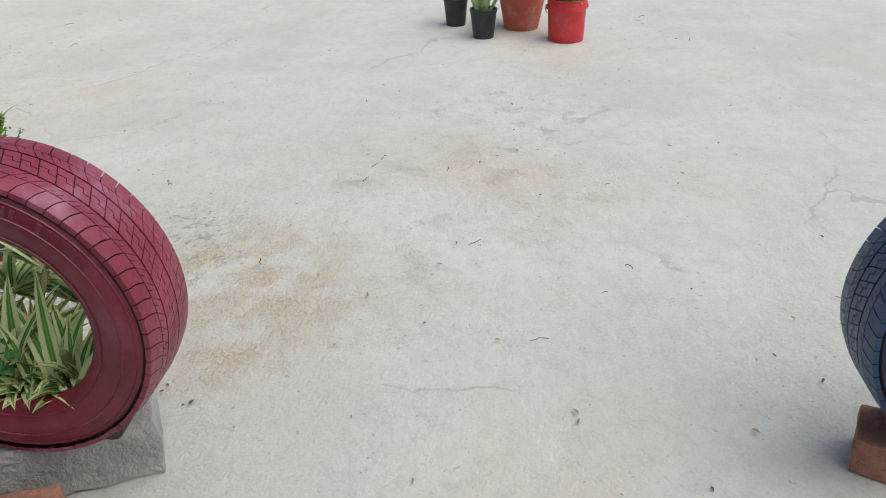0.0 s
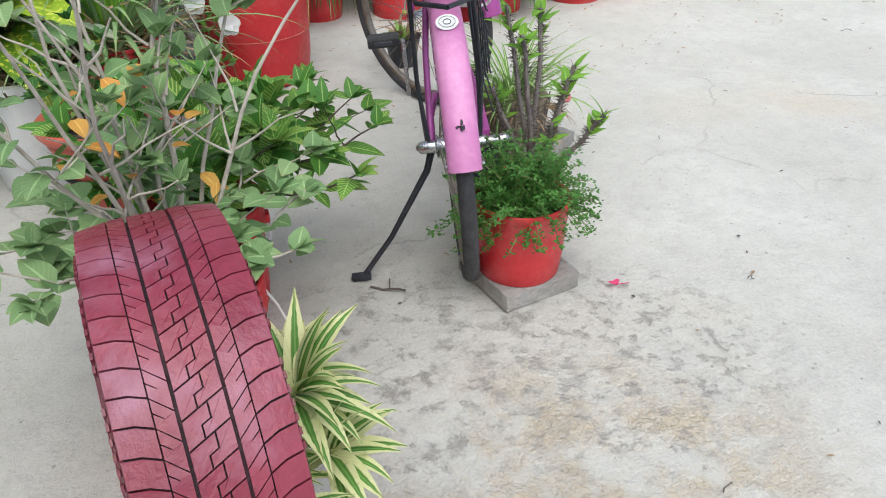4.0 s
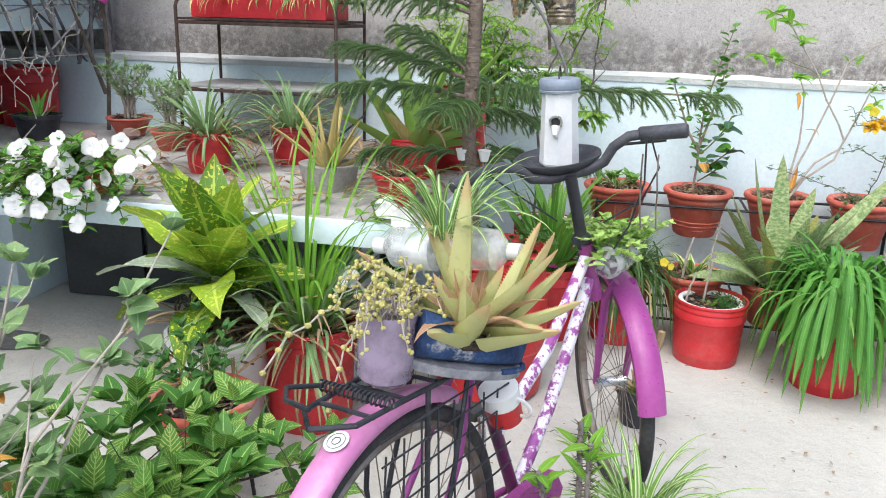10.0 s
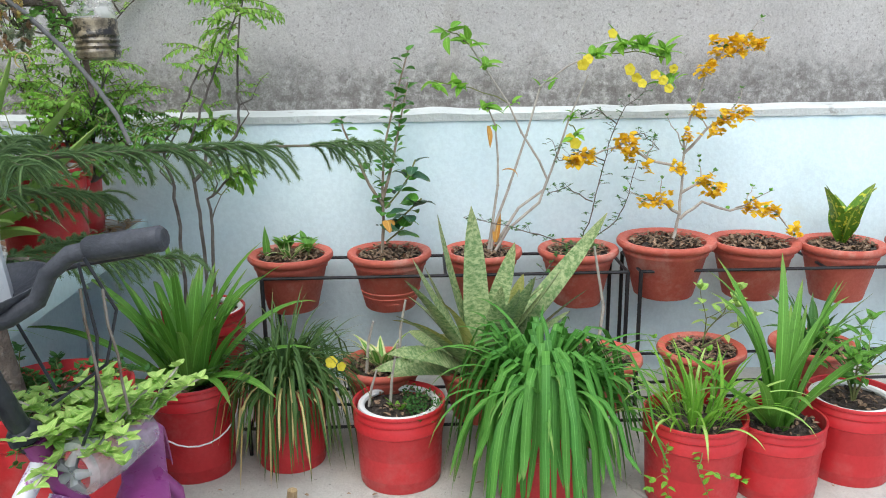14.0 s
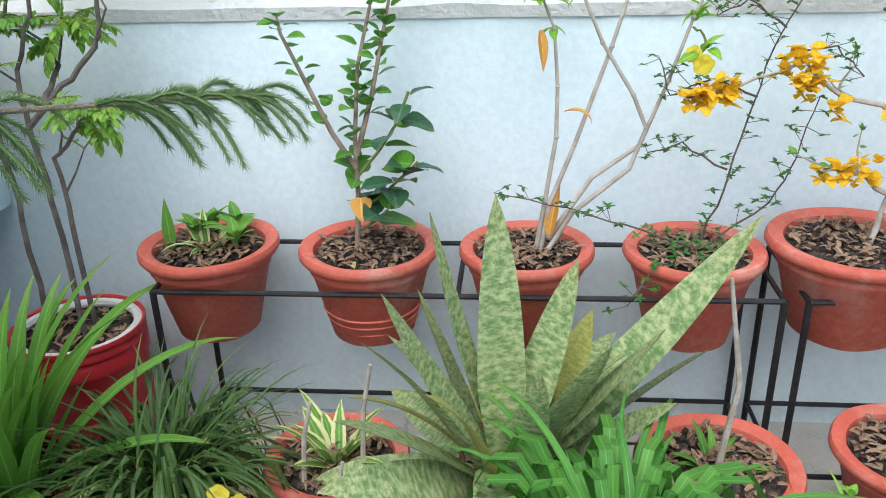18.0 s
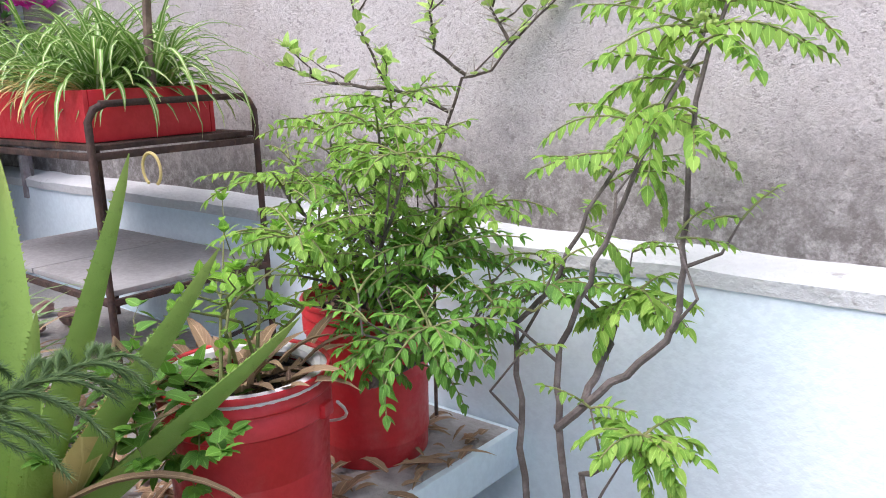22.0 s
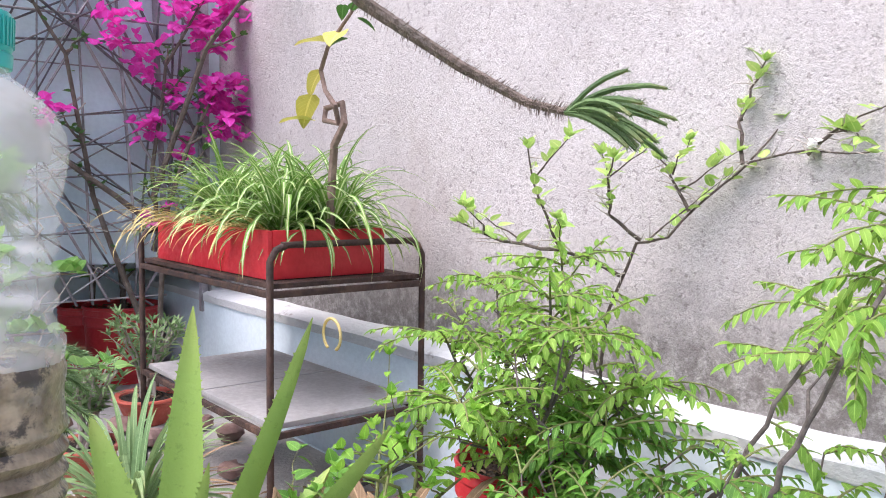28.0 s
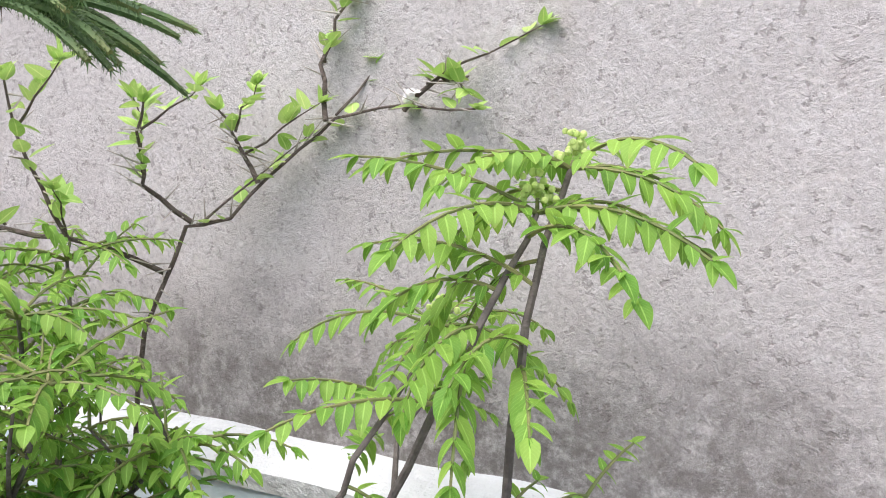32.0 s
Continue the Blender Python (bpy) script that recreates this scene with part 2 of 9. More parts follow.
    def box(self, c, s, ch=0.004, m=None, rough=0.0):
        bm = bmesh.new()
        bmesh.ops.create_cube(bm, size=1, matrix=Matrix.Diagonal((*s, 1)))
        if rough:
            bmesh.ops.subdivide_edges(bm, edges=bm.edges[:], cuts=5, use_grid_fill=True)
        if ch:
            sharp = [e for e in bm.edges if len(e.link_faces) == 2 and e.calc_face_angle(0) > 0.5]
            bmesh.ops.bevel(bm, geom=sharp, offset=ch, segments=2, affect="EDGES", profile=0.6)
        if rough:
            for v in bm.verts:
                v.co += noise.noise_vector(v.co * 14 + Vector(c) * 5) * rough
        t = Matrix.Translation(c) @ (m or Matrix())
        bm.verts.ensure_lookup_table()
        self.put([t @ v.co for v in bm.verts], [[v.index for v in f.verts] for f in bm.faces])
        bm.free()
        return self

    def blade(self, base, way, length, width, bend=0.6, n=6, fold=0.25, shape="strap", thick=0.0, roll=0.0, wave=0.0):
        """A leaf that starts along way and bends down by bend radians along its length."""
        d = Vector(way).normalized()
        side = d.cross(UP)
        side = Vector((1, 0, 0)) if side.length < 0.05 else side.normalized()
        if roll:
            side = Matrix.Rotation(roll, 3, d) @ side
        p, verts, uvs = Vector(base), [], []
        hinge = side.copy()
        cols = 8 if thick else 3
        for i in range(n + 1):
            v = i / n
            if shape == "strap":
                w = min(1.0, 0.55 + v * 2.2) * (1 - v ** 5) ** 0.9 * (1 - 0.35 * v)
            elif shape == "lance":
                w = math.sin(math.pi * (0.06 + 0.94 * v) ** 0.75)
            elif shape == "tongue":
                w = min(1.0, 0.42 + 1.7 * v) * (1 - v ** 3.2) ** 0.8
            elif shape == "oval":
                w = math.sin(math.pi * (0.02 + 0.97 * v) ** 0.62) ** 0.8
            else:
                w = (1 - v) ** 0.75 * (0.85 + 0.5 * v)
            w = max(w, 0.02) * width / 2
            nor = hinge.cross(d).normalized()
            lift = math.sin(v * 9.0) * wave * width
            if thick:
                th = thick * (1 - v) ** 0.6 + 0.001
                verts += [p - hinge * w + nor * (th * 0.35), p - hinge * (w * 0.55) + nor * (th * 0.05), p - nor * (th * 0.12), p + hinge * (w * 0.55) + nor * (th * 0.05), p + hinge * w + nor * (th * 0.35), p + hinge * (w * 0.7) - nor * (th * 0.55), p - nor * th, p - hinge * (w * 0.7) - nor * (th * 0.55)]
                uvs += [(0, v), (0.25, v), (0.5, v), (0.75, v), (1, v), (0.85, v), (0.5, v), (0.15, v)]
            else:
                verts += [p - hinge * w + nor * (fold * w + lift), p, p + hinge * w + nor * (fold * w - lift)]
                uvs += [(0, v), (0.5, v), (1, v)]
            p = p + d * (length / n)
            turn = Matrix.Rotation(-bend / n * (0.4 + 1.2 * v), 3, hinge)
            d = (turn @ d).normalized()
        faces = []
        for i in range(n):
            a = i * cols
            for k in range(cols if thick else cols - 1):
                b = (k + 1) % cols
                faces.append((a + k, a + b, a + b + cols, a + k + cols))
        return self.put(verts, faces, uvs)

    def blob(self, c, r, n=7, squash=1.0, seed=0.0, amp=0.25):
        """A small lumpy stone or clod."""
        verts, faces = [], []
        rows = max(4, n // 2 + 1)
        for i in range(rows + 1):
            th = math.pi * i / rows
            for k in range(n):
                a = 2 * math.pi * k / n
                q = Vector((math.sin(th) * math.cos(a), math.sin(th) * math.sin(a), math.cos(th)))
                w = r * (1 + amp * noise.noise(q * 1.7 + Vector((seed, seed * 2.1, 0))))
                verts.append(Vector(c) + Vector((q.x * w, q.y * w, q.z * w * squash)))
        for i in range(rows):
            for k in range(n):
                a, b = i * n + k, i * n + (k + 1) % n
                faces.append((a, a + n, b + n, b))
        return self.put(verts, faces)


def finish(name, b, material, smooth=True):
    me = bpy.data.meshes.new(name)
    me.from_pydata(b.v, [], b.f)
    me.materials.append(material)
    if smooth:
        me.polygons.foreach_set("use_smooth", [True] * len(me.polygons))
    if b.uv:
        lay = me.uv_layers.new(name="UVMap")
        idx = np.empty(len(me.loops), dtype=np.int32)
        me.loops.foreach_get("vertex_index", idx)
        lay.data.foreach_set("uv", np.array(b.uv, dtype=np.float32)[idx].ravel())
    if smooth:
        me.set_sharp_from_angle(angle=radians(42))
    return me


def part(name, b, material, parent=None, label="", smooth=True):
    ob = new(name, finish(name, b, material, smooth))
    if parent:
        ob.parent = parent
    return tagged(ob, label=label)


def thing(name, m, label, category, group="", kind=""):
    ob = new(name)
    ob.empty_display_size = 0.05
    ob.matrix_basis = m
    return tagged(ob, label, category, group, kind)


def single(name, b, material, label, category, m=None, group="", kind="", smooth=True):
    ob = part(name, b, material, None, "", smooth)
    if m is not None:
        ob.matrix_basis = m
    return tagged(ob, label, category, group, kind)


rnd = random.Random(7)


def R(a, b):
    return rnd.uniform(a, b)


def way(az, el):
    a, e = radians(az), radians(el)
    return Vector((math.cos(a) * math.cos(e), math.sin(a) * math.cos(e), math.sin(e)))


def bent(a, b, sag=0.0, n=6, wig=0.0):
    """Points from a to b that sag and wander a little."""
    a, b = Vector(a), Vector(b)
    out = []
    for i in range(n + 1):
        t = i / n
        p = a.lerp(b, t) + UP * (-sag * 4 * t * (1 - t))
        if wig and 0 < i < n:
            p += Vector((R(-wig, wig), R(-wig, wig), R(-wig, wig)))
        out.append(p)
    return out

# ---------------------------------------------------------------- the materials of the place
M_BLUE = surface("pale_blue_paint", (0.69, 0.83, 0.875), (0.74, 0.865, 0.90), 2.5, 0.75, 0.25, 60, stain=(0.60, 0.69, 0.69), stain_scale=1.8, stain_lo=0.6, stain_hi=0.85)
M_LEDGE = surface("flaking_white_paint", (0.66, 0.69, 0.68), (0.58, 0.61, 0.60), 5, 0.85, 0.6, 50, stain=(0.36, 0.35, 0.33), stain_scale=9, stain_lo=0.6, stain_hi=0.7, dist=0.004)
M_RED = surface("red_plastic", (0.50, 0.020, 0.026), (0.58, 0.032, 0.038), 5, 0.42, 0.12, 70, stain=(0.52, 0.10, 0.09), stain_scale=6, stain_lo=0.5)
M_TERRA = surface("painted_terracotta", (0.50, 0.10, 0.065), (0.57, 0.135, 0.09), 7, 0.62, 0.3, 80, stain=(0.60, 0.30, 0.24), stain_scale=6, stain_lo=0.5)
M_SOIL = surface("soil", (0.040, 0.030, 0.024), (0.13, 0.10, 0.08), 45, 0.95, 1.0, 140, dist=0.008)
M_IRON = surface("black_iron", (0.018, 0.018, 0.02), (0.035, 0.033, 0.035), 20, 0.5, 0.3, 120, metal=0.4, stain=(0.09, 0.05, 0.035), stain_scale=12, stain_lo=0.6)
M_RUBBER = surface("worn_rubber", (0.03, 0.03, 0.032), (0.055, 0.055, 0.055), 12, 0.8, 0.4, 100)
M_CONC = surface("old_concrete", (0.30, 0.29, 0.27), (0.42, 0.40, 0.37), 9, 0.9, 0.8, 70, stain=(0.16, 0.15, 0.14), stain_scale=6, dist=0.004)

# ---------------------------------------------------------------- floor, walls, bench
def floor_material():
    m, nt, p, _ = nodes_of("cement_screed")
    v = nt.nodes.new("ShaderNodeTexCoord").outputs["Object"]
    col = mix(nt, noise_at(nt, v, 1.3, 5, 0.6, 0.3, 0.7), (0.45, 0.445, 0.395), (0.54, 0.54, 0.495))
    col = mix(nt, math_of(nt, "MULTIPLY", noise_at(nt, v, 5, 8, 0.7, 0.45, 0.75), 0.55), col, (0.36, 0.355, 0.335))
    col = mix(nt, math_of(nt, "MULTIPLY", noise_at(nt, v, 0.9, 4, 0.5, 0.56, 0.74), 0.6), col, (0.50, 0.42, 0.30))
    pits = noise_at(nt, v, 38, 6, 0.75, 0.60, 0.70)
    patch = noise_at(nt, v, 2.2, 3, 0.5, 0.48, 0.66)
    pit = math_of(nt, "MULTIPLY", pits, patch)
    col = mix(nt, math_of(nt, "MULTIPLY", pit, 0.8), col, (0.24, 0.23, 0.21))
    vor = nt.nodes.new("ShaderNodeTexVoronoi")
    vor.feature = "DISTANCE_TO_EDGE"
    vor.inputs["Scale"].default_value = 0.55
    wob = add(nt, "ShaderNodeTexNoise", Scale=3.0, Detail=6)
    nt.links.new(v, wob.inputs["Vector"])
    wv = nt.nodes.new("ShaderNodeMix")
    wv.data_type = "VECTOR"
    wv.inputs[0].default_value = 0.25
    nt.links.new(v, wv.inputs[4])
    nt.links.new(wob.outputs[1], wv.inputs[5])
    nt.links.new(wv.outputs[1], vor.inputs["Vector"])
    crack = math_of(nt, "LESS_THAN", vor.outputs[0], 0.0022)
    gate = math_of(nt, "MULTIPLY", crack, noise_at(nt, v, 1.7, 3, 0.5, 0.5, 0.6))
    col = mix(nt, math_of(nt, "MULTIPLY", gate, 0.6), col, (0.25, 0.24, 0.22))
    specks = noise_at(nt, v, 42, 2, 0.5, 0.70, 0.73)
    col = mix(nt, math_of(nt, "MULTIPLY", specks, 0.7), col, (0.18, 0.17, 0.15))
    for (x, y, rr), tone, lo, hi, sc, amount in (((0.72, 0.42, 0.62), (0.50, 0.395, 0.245), 0.38, 0.62, 5.0, 0.85), ((0.55, 0.95, 0.62), (0.24, 0.22, 0.19), 0.50, 0.62, 14.0, 0.7), ((0.95, 0.75, 0.55), (0.27, 0.25, 0.22), 0.5, 0.62, 22.0, 0.8), ((2.2, -0.4, 0.8), (0.30, 0.29, 0.27), 0.52, 0.64, 7.0, 0.6), ((1.4, -0.2, 0.9), (0.42, 0.37, 0.28), 0.5, 0.66, 3.5, 0.5)):
        dist = nt.nodes.new("ShaderNodeVectorMath")
        dist.operation = "DISTANCE"
        nt.links.new(v, dist.inputs[0])
        dist.inputs[1].default_value = (x, y, 0)
        near = nt.nodes.new("ShaderNodeMapRange")
        near.interpolation_type = "SMOOTHSTEP"
        near.inputs[1].default_value, near.inputs[2].default_value = rr, rr * 0.3
        nt.links.new(dist.outputs["Value"], near.inputs[0])
        spot = math_of(nt, "MULTIPLY", near.outputs[0], noise_at(nt, v, sc, 8, 0.72, lo, hi))
        col = mix(nt, math_of(nt, "MULTIPLY", spot, amount), col, tone)
        pit = math_of(nt, "MAXIMUM", pit, math_of(nt, "MULTIPLY", spot, noise_at(nt, v, 60, 5, 0.7, 0.45, 0.6)))
    mot = noise_at(nt, v, 16, 8, 0.75, 0.42, 0.66)
    col = mix(nt, math_of(nt, "MULTIPLY", mot, 0.42), col, (0.37, 0.36, 0.325))
    fine = noise_at(nt, v, 120, 4, 0.7, 0.35, 0.65)
    col = mix(nt, math_of(nt, "MULTIPLY", fine, 0.34), col, (0.62, 0.61, 0.58))
    nt.links.new(col, p.inputs["Base Color"])
    p.inputs["Roughness"].default_value = 0.82
    h = math_of(nt, "SUBTRACT", noise_at(nt, v, 26, 8, 0.7, 0.2, 0.8), math_of(nt, "ADD", pit, gate))
    bumped(nt, p, h, 0.7, 0.006)
    return m


def cement_material():
    """Rough grey cement plaster, with a damp, mouldy tide mark of uneven height along its foot."""
    m, nt, p, _ = nodes_of("grey_cement_plaster")
    v = nt.nodes.new("ShaderNodeTexCoord").outputs["Object"]
    col = mix(nt, noise_at(nt, v, 1.6, 6, 0.65, 0.3, 0.7), (0.58, 0.553, 0.533), (0.71, 0.682, 0.657))
    col = mix(nt, math_of(nt, "MULTIPLY", noise_at(nt, v, 3.0, 8, 0.75, 0.52, 0.8), 0.55), col, (0.42, 0.37, 0.33))
    grit = noise_at(nt, v, 130, 5, 0.8, 0.36, 0.64)
    col = mix(nt, math_of(nt, "MULTIPLY", math_of(nt, "SUBTRACT", 1.0, grit), 0.36), col, (0.27, 0.25, 0.24))
    chalk = noise_at(nt, v, 22, 8, 0.8, 0.5, 0.68)
    col = mix(nt, math_of(nt, "MULTIPLY", chalk, 0.45), col, (0.76, 0.745, 0.73))
    pock = noise_at(nt, v, 62, 4, 0.65, 0.57, 0.66)
    col = mix(nt, math_of(nt, "MULTIPLY", pock, 0.7), col, (0.33, 0.30, 0.285))
    drip = noise_at(nt, v, 2.2, 4, 0.6, 0.60, 0.72, squash=(2.2, 1, 0.35))
    col = mix(nt, math_of(nt, "MULTIPLY", drip, 0.22), col, (0.33, 0.27, 0.22))
    sep = nt.nodes.new("ShaderNodeSeparateXYZ")
    nt.links.new(v, sep.inputs[0])
    edge = math_of(nt, "ADD", sep.outputs[2], math_of(nt, "MULTIPLY", noise_at(nt, v, 7, 8, 0.8, 0.2, 0.8), -0.22))
    r = nt.nodes.new("ShaderNodeMapRange")
    r.interpolation_type = "SMOOTHSTEP"
    r.inputs[1].default_value, r.inputs[2].default_value = 0.18, -0.10
    r.inputs[3].default_value, r.inputs[4].default_value = 0.0, 1.0
    nt.links.new(edge, r.inputs[0])
    tide = math_of(nt, "MULTIPLY", r.outputs[0], noise_at(nt, v, 30, 6, 0.8, 0.25, 0.6))
    col = mix(nt, math_of(nt, "MULTIPLY", tide, 0.85), col, (0.15, 0.135, 0.12))
    nt.links.new(col, p.inputs["Base Color"])
    p.inputs["Roughness"].default_value = 0.93
    bumped(nt, p, math_of(nt, "SUBTRACT", grit, pock), 0.7, 0.004)
    return m


M_FLOOR, M_CEMENT = floor_material(), cement_material()


def sheet(name, x0, x1, y0, y1, z, step, amp, material, thick=0.15):
    """A slab whose top is a fine, slightly uneven grid."""
    nx, ny = int((x1 - x0) / step), int((y1 - y0) / step)
    verts, faces = [], []
    for j in range(ny + 1):
        for i in range(nx + 1):
            x, y = x0 + (x1 - x0) * i / nx, y0 + (y1 - y0) * j / ny
            verts.append((x, y, z + amp * noise.noise(Vector((x * 0.9, y * 0.9, 2.0)))))
    for j in range(ny):
        for i in range(nx):
            a = j * (nx + 1) + i
            faces.append((a, a + 1, a + nx + 2, a + nx + 1))
    b = Mesh().put(verts, faces)
    b.box(((x0 + x1) / 2, (y0 + y1) / 2, z - amp - thick / 2 - 0.004), (x1 - x0, y1 - y0, thick), 0)
    return tagged(part(name, b, material), kind="structure")


sheet("floor", -6, 9, -7, 4.25, 0.0, 0.15, 0.003, M_FLOOR)
WALL_Y, BACK_Y, LEDGE_Z = 4.2, 4.305, 1.13
b = Mesh().box((1.5, WALL_Y + 0.11, LEDGE_Z / 2 - 0.1), (9.2, 0.22, LEDGE_Z + 0.16), 0.012)
tagged(part("wall_north_lower", b, M_BLUE, None, "pale blue painted dado wall"), kind="structure")


def ledge():
    """The weathered top of the dado, crumbling along its edge."""
    verts, faces, n = [], [], 240
    for i in range(n + 1):
        x = -3.1 + 9.2 * i / n
        e = 0.005 * noise.noise(Vector((x * 9, 0, 0))) + 0.003 * noise.noise(Vector((x * 33, 5, 0)))
        h = 0.006 * noise.noise(Vector((x * 6, 9, 0)))
        verts += [(x, WALL_Y - 0.006 + e, LEDGE_Z - 0.035), (x, WALL_Y - 0.008 + e, LEDGE_Z - 0.006 + h), (x, WALL_Y + 0.012 + e, LEDGE_Z + 0.004 + h), (x, BACK_Y + 0.03, LEDGE_Z + 0.012 + h * 1.5)]
    for i in range(n):
        for k in range(3):
            a = i * 4 + k
            faces.append((a, a + 4, a + 5, a + 1))
    return Mesh().put(verts, faces)


tagged(part("ledge_trim", ledge(), M_LEDGE, None, "flaking white ledge on the dado"), kind="structure")
b = Mesh().box((0, 0, 1.2), (9.4, 0.22, 2.8), 0)
wall = tagged(part("wall_north_upper", b, M_CEMENT, None, "rough grey cement wall"), kind="structure")
wall.matrix_basis = pose(1.5, BACK_Y + 0.11, LEDGE_Z + 0.02)
b = Mesh().box((-2.75, 1.2, 0.62), (0.2, 6.4, 1.3), 0)
tagged(part("wall_west", b, M_BLUE, None, "pale blue low wall"), kind="structure")
b = Mesh().box((-2.3, 1.45, 2.18), (1.0, 5.7, 1.84), 0)
tagged(part("wall_west_upper", b, M_BLUE, None, "pale blue wall behind a trellis"), kind="structure")
b = Mesh().box((8.9, -1.4, 0.5), (0.2, 11.2, 1.2), 0.01)
tagged(part("wall_east", b, M_BLUE), kind="structure")
b = Mesh().box((1.5, -7.0, 0.5), (15, 0.2, 1.2), 0.01)
tagged(part("wall_south", b, M_BLUE), kind="structure")

# bench: a cement slab on pale blue piers along the back wall
BENCH_Z = 0.72
M_SLAB = surface("slab_top", (0.36, 0.35, 0.33), (0.46, 0.45, 0.42), 6, 0.9, 0.7, 60, stain=(0.2, 0.17, 0.14), stain_scale=5, dist=0.003)
bench = thing("slab_bench", pose(0, 0, 0), "long pale blue masonry bench with a dusty cement slab top", "bench")
part("slab", Mesh().box((-1.04, 3.33, BENCH_Z - 0.045), (3.2, 1.72, 0.09), 0.008), M_BLUE, bench, "pale blue slab edge")
part("slab_top", Mesh().box((-1.04, 3.33, BENCH_Z - 0.006), (3.17, 1.69, 0.014), 0.003), M_SLAB, bench, "dusty grey cement top")
for x, w, y0 in ((-1.72, 0.26, 3.1), (0.2, 0.1, 2.66)):
    part("pier", Mesh().box((x, (y0 + 4.18) / 2, 0.315), (w, 4.18 - y0, 0.63), 0.006), M_BLUE, bench)
M_DARK = surface("dark_board", (0.03, 0.035, 0.036), (0.055, 0.06, 0.06), 4, 0.5, 0.2, 60, stain=(0.1, 0.1, 0.1))
for x, t in ((-1.25, 2), (-0.8, -1), (-0.33, 1)):
    single("board", Mesh().box((0, 0, 0.29), (0.42, 0.025, 0.57), 0.003), M_DARK, "dark weathered board standing under the bench", "board", pose(x, 3.3, 0.003, 0, 0, t), group="boards under the bench")
M_WATER = surface("wet_patch", (0.10, 0.10, 0.095), (0.15, 0.145, 0.14), 9, 0.35, 0.2, 50)
b = Mesh()
n = 40
ring = [(0.19 * (1 + 0.3 * noise.noise(Vector((math.cos(2 * math.pi * k / n), math.sin(2 * math.pi * k / n), 4)))) * math.cos(2 * math.pi * k / n), 0.10 * math.sin(2 * math.pi * k / n), 0.0065) for k in range(n)]
b.put(ring + [(0, 0, 0.007)], [(k, (k + 1) % n, n) for k in range(n)])
single("wet_patch", b, M_WATER, "dark wet patch on the cement floor", "stain", pose(-1.33, 2.7, 0), kind="structure")

# ---------------------------------------------------------------- painted car tyres
def tyre_paint(name, c1, c2, worn):
    return surface(name, c1, c2, 7, 0.40, 0.25, 80, stain=worn, stain_scale=5, stain_lo=0.46, stain_hi=0.8)


M_TYRE_RED = tyre_paint("maroon_tyre_paint", (0.14, 0.009, 0.021), (0.20, 0.016, 0.032), (0.25, 0.09, 0.13))
M_GROOVE = surface("dark_tread_base", (0.022, 0.010, 0.014), (0.05, 0.02, 0.028), 12, 0.8, 0.3, 60)
M_TREAD_RED = tyre_paint("chalky_tread_paint", (0.18, 0.018, 0.035), (0.26, 0.040, 0.065), (0.36, 0.17, 0.24))
M_TREAD_BLUE = tyre_paint("dusty_navy_tread", (0.010, 0.030, 0.095), (0.018, 0.05, 0.14), (0.04, 0.08, 0.17))
M_TYRE_BLUE = tyre_paint("navy_tyre_paint", (0.012, 0.03, 0.075), (0.02, 0.05, 0.11), (0.05, 0.07, 0.12))
M_TYRE_IN = surface("tyre_lining_and_hole_shade", (0.012, 0.012, 0.013), (0.025, 0.022, 0.022), 10, 0.7, 0.3, 60)


